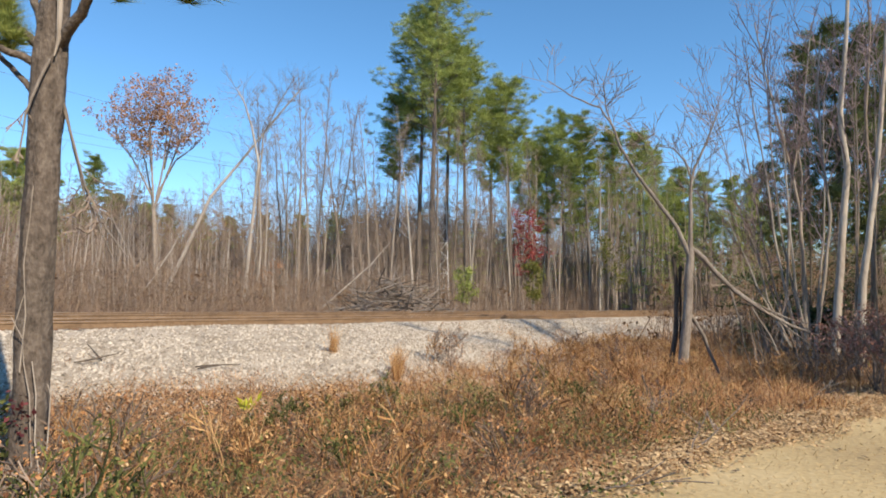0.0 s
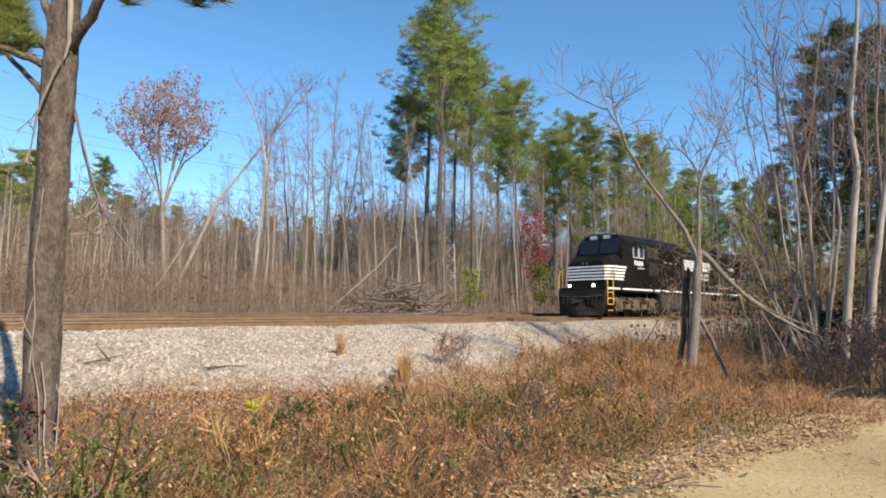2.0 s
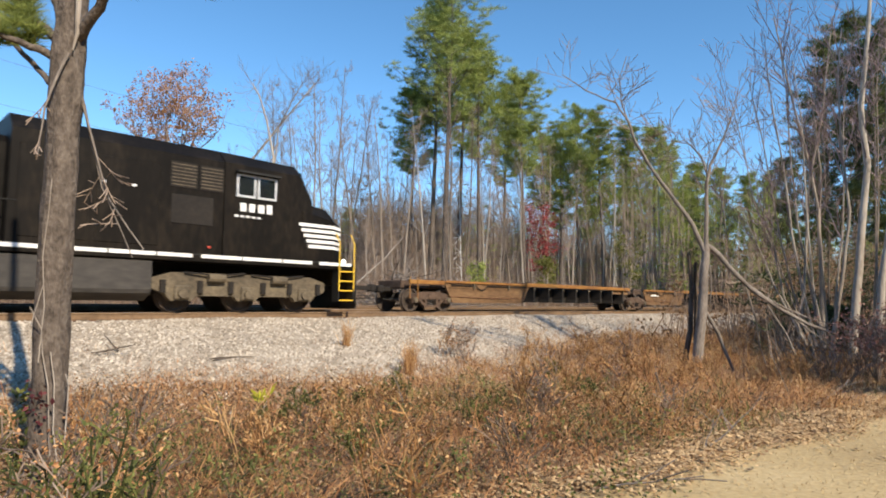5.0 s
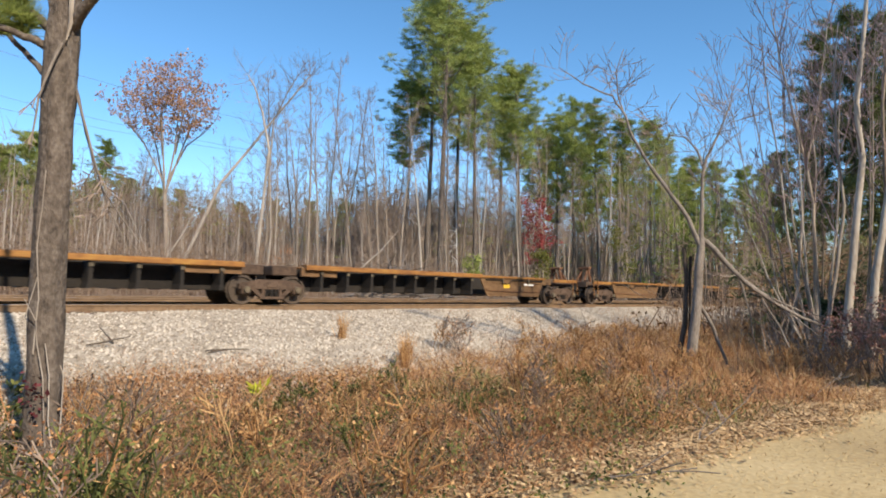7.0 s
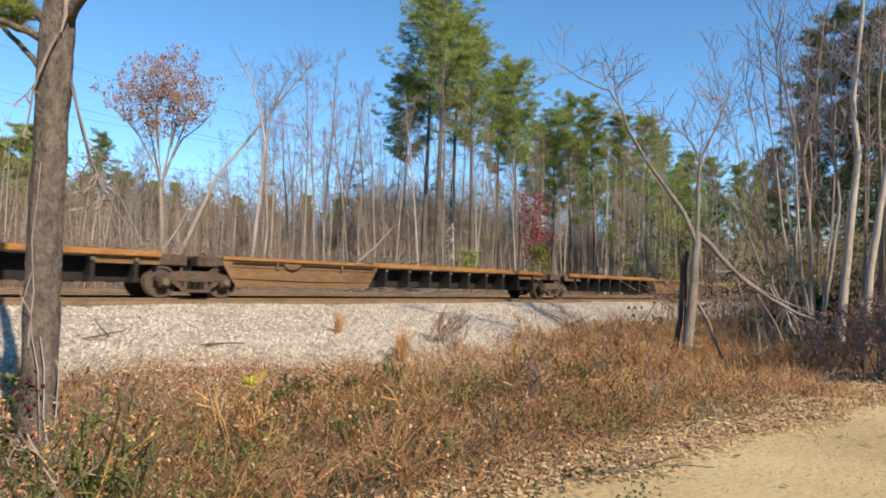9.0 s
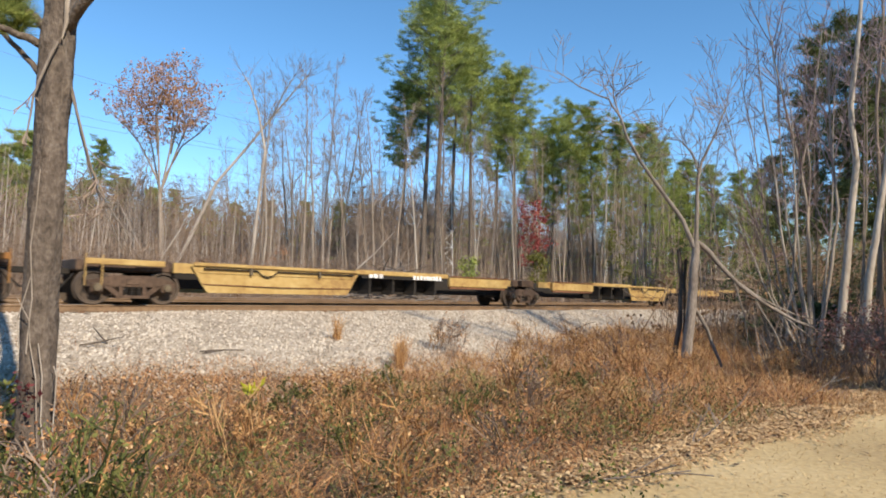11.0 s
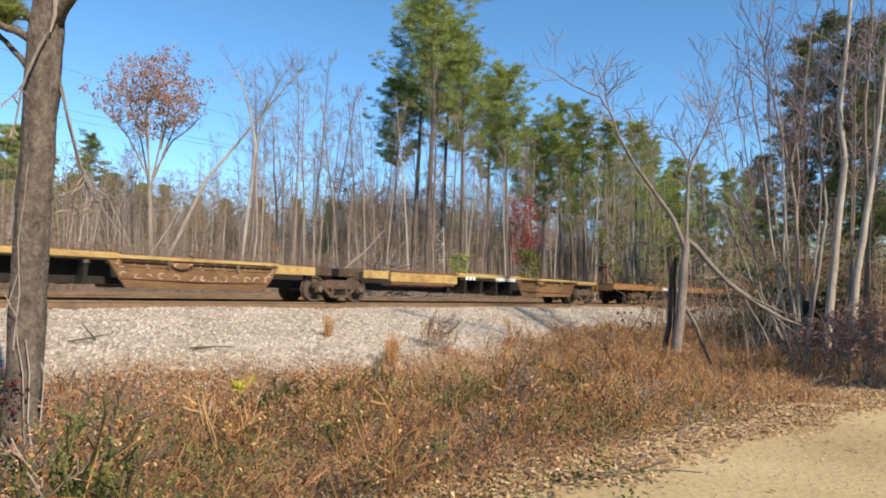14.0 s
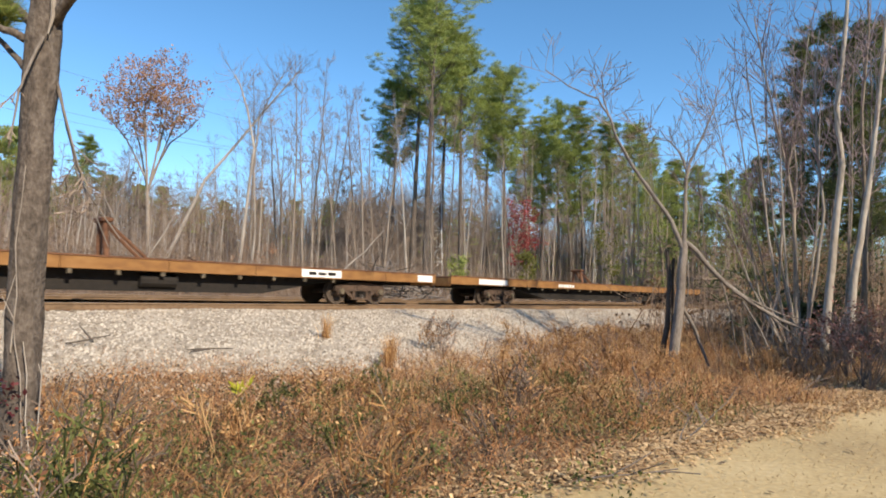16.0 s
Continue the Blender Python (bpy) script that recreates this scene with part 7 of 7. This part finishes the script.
def small_things():
    rng = random.Random(97)
    # bright yellow-green leaf rosette on the bank
    t = thing("bright_plant", "single bright yellow-green plant on the bank", "plant")
    c = sight(440, 722, 8.6)
    g = float(ground_z(UX * c.x + UY * c.y, -UY * c.x + UX * c.y))
    base = Vector((c.x, c.y, g))
    part("stem", Mesh().tube([base, Vector((c.x, c.y, c.z))], [0.012, 0.008], 5), M_GREENWEED, t)
    for k in range(9):
        a = k * 0.7 + rng.uniform(-0.2, 0.2)
        d = Vector((math.cos(a), math.sin(a) * 0.7, rng.uniform(0.5, 1.6))).normalized()
        sd = d.orthogonal().normalized() * 0.032
        p = Vector((c.x, c.y, c.z - rng.uniform(0, 0.08)))
        L = rng.uniform(0.2, 0.36)
        nrm = d.cross(sd).normalized() * 0.004
        vs = [p, p + d * L * 0.5 + sd - nrm, p + d * L, p + d * L * 0.5 - sd - nrm, p + d * L * 0.5 + nrm]
        part("leaf", Mesh().add(vs, [(0, 1, 4), (1, 2, 4), (2, 3, 4), (3, 0, 4), (0, 3, 2, 1)]), M_BRIGHTLEAF, t)
    # driftwood-like sticks lying on the stones
    for a, b, y, L, ang in ((345, 648, 12.9, 0.9, 0.2), (350, 650, 12.8, 0.4, 0.1), (985, 604, 24.0, 1.6, -0.9), (1000, 600, 24.5, 0.7, 0.4), (180, 640, 12.6, 0.7, 1.9), (130, 662, 12.2, 0.8, 0.1)):
        c = sight(a, b, y)
        s_, n_ = UX * c.x + UY * c.y, -UY * c.x + UX * c.y
        g = float(ground_z(s_, n_))
        st = thing("driftwood_stick", "weathered dark stick lying on the stones", "stick", "sticks on the ballast")
        part("stem", Mesh().tube(bent(rng, (c.x, c.y, g + 0.05), (math.cos(ang), 0.25, 0.16), L, 4, 0.07), [0.016, 0.018, 0.015, 0.012, 0.008], 6), M_DARKBRANCH, st)
    # pampas-like pale tufts on the bank
    for a, b, y in ((705, 668, 14.2), (700, 690, 13.6), (120, 780, 7.2), (590, 628, 15.5)):
        c = sight(a, b, y)
        s_, n_ = UX * c.x + UY * c.y, -UY * c.x + UX * c.y
        g = float(ground_z(s_, n_))
        t = thing("grass_tuft", "upright tan grass tuft on the bank", "grass tuft", "grass tufts")
        r = np.random.default_rng(int(a))
        k = 160
        ob = blades("tuft", "", r, s_ + r.normal(0, 0.06, k), n_ + r.normal(0, 0.06, k), r.uniform(0.3, 0.75, k), r.uniform(0.004, 0.009, k), r.uniform(0.02, 0.3, k), r.uniform(0, 0.4, k), M_STRAW)
        ob.parent = t
        del ob["category"]
    # weed clumps: stems with withered leaves, taller than the grass
    for i in range(120):
        s_ = rng.uniform(-4.5, 22)
        n_ = rng.uniform(3.3, 8.0 if s_ < 10 else 11.5)
        kind = rng.random()
        green = kind < 0.33 and s_ < 11
        lab = "leafy green weed clump in the brush" if green else ("golden dead weed clump in the brush" if kind < 0.7 else "twiggy grey dead weed clump in the brush")
        t = thing("weed_clump", lab, "weed", "weed clumps on the bank")
        g = W(s_, n_, float(ground_z(s_, n_)) - 0.02)
        tips, m = [], Mesh()
        tall = rng.uniform(0.35, 0.8) * (1 if n_ < 6.5 or s_ > 10 else 0.6)
        for _ in range(6):
            branch_out(m, m, rng, g + Vector((rng.uniform(-0.15, 0.15), rng.uniform(-0.15, 0.15), 0)), (rng.uniform(-0.5, 0.5), rng.uniform(-0.5, 0.5), 1), tall * rng.uniform(0.7, 1.2), 0.006, 2, tips, 0.02, 3, 0.16)
        part("stem", m, M_GREENWEED if green else (M_STRAW if kind < 0.7 else M_TWIG), t)
        leaf_soup("foliage", [p for p, _ in tips], 6 if green else 3, 0.02, 0.06, M_GREENWEED if green else (M_STRAW if kind < 0.7 else M_REDWEED), 500 + i, t)
    # forked fallen twigs at the path edge
    for a, b, y, ang in ((1232, 792, 7.3, 0.7), (1225, 800, 7.2, 1.1), (1040, 872, 5.6, 0.1), (1415, 712, 10.5, 0.3)):
        c = sight(a, b, y)
        g = float(ground_z(UX * c.x + UY * c.y, -UY * c.x + UX * c.y))
        st = thing("fallen_twig", "bare fallen twig at the path edge", "stick", "fallen twigs")
        m = Mesh()
        branch_out(m, m, rng, (c.x, c.y, g + 0.03), (math.cos(ang), math.sin(ang), 0.25), 0.9, 0.012, 1, [], 0.0, 3, 0.12)
        part("stem", m, M_DEADWOOD, st)


small_things()


def low_shrubs():
    """Leafy green weeds with bushy tops and dark wiry stems in the near brush."""
    rng = np.random.default_rng(61)
    k = 75
    y = rng.uniform(4.4, 8.0, k)
    x = y * rng.uniform(-0.55, 0.34, k)
    s, n = UX * x + UY * y, -UY * x + UX * y
    z = ground_z(s, n)
    h = rng.uniform(0.1, 0.42, k)
    c = np.stack([x, y, z + h], 1)
    c = np.repeat(c, 4, 0) + rng.normal(0, 0.11, (k * 4, 3))
    tagged(leaf_soup("leafy_weeds", c, 10, 0.021, 0.13, M_GREENWEED, 62, None, 0.9), "green leafy weed tops in the dead brush", "weed", kind="stuff")
    k = 500
    y = rng.uniform(4.3, 10.5, k)
    x = y * rng.uniform(-0.6, 0.62, k)
    s, n = UX * x + UY * y, -UY * x + UX * y
    ok = (n > 3.2) & (n < np.minimum(toe_line(s), 11.0))
    c = np.stack([x, y, ground_z(s, n) + rng.uniform(0.04, 0.4, k)], 1)[ok]
    tagged(leaf_soup("curled_leaves", c, 26, 0.020, 0.24, M_FOREST, 63, None, 0.7), "curled russet leaves on the dead weeds", "weed", kind="stuff")
    k = 7000
    y = rng.uniform(4.2, 15.0, k)
    x = y * rng.uniform(-0.62, 0.62, k)
    s, n = UX * x + UY * y, -UY * x + UX * y
    ok = (n > 3.3) & (n < np.minimum(toe_line(s), 13.0))
    p = np.stack([x, y, ground_z(s, n)], 1)[ok]
    k = len(p)
    spikes("wiry_stems", "dark wiry stems tangled in the brush", rng, p, np.stack([rng.normal(0, 1.3, k), rng.normal(0, 1.3, k), np.ones(k)], 1), rng.uniform(0.2, 0.8, k), rng.uniform(0.003, 0.006, k), M_REDWEED, "dry brush")


low_shrubs()


# ---- what moves ----
def motions():
    steps = [t for t, _ in ROLLED]
    for ob, q, flip in MOVING:
        walk(ob, [(t, on_track(q, t) @ turned(flip)) for t in steps])
    backwards = {ob for ob, q, flip in MOVING if flip}
    for ob, x, r in SPINNING:
        sign = -1 if ob.parent in backwards else 1
        rows = []
        turn = 0.0
        for k in range(int(CLIP * FPS) + 1):
            t = k / FPS
            if k:
                turn += min(88.0, math.degrees((rolled(t) - rolled(t - 1 / FPS)) / r))
            rows.append((t, pose(x, 0, r, 0, sign * turn, 0)))
        walk(ob, rows)


motions()
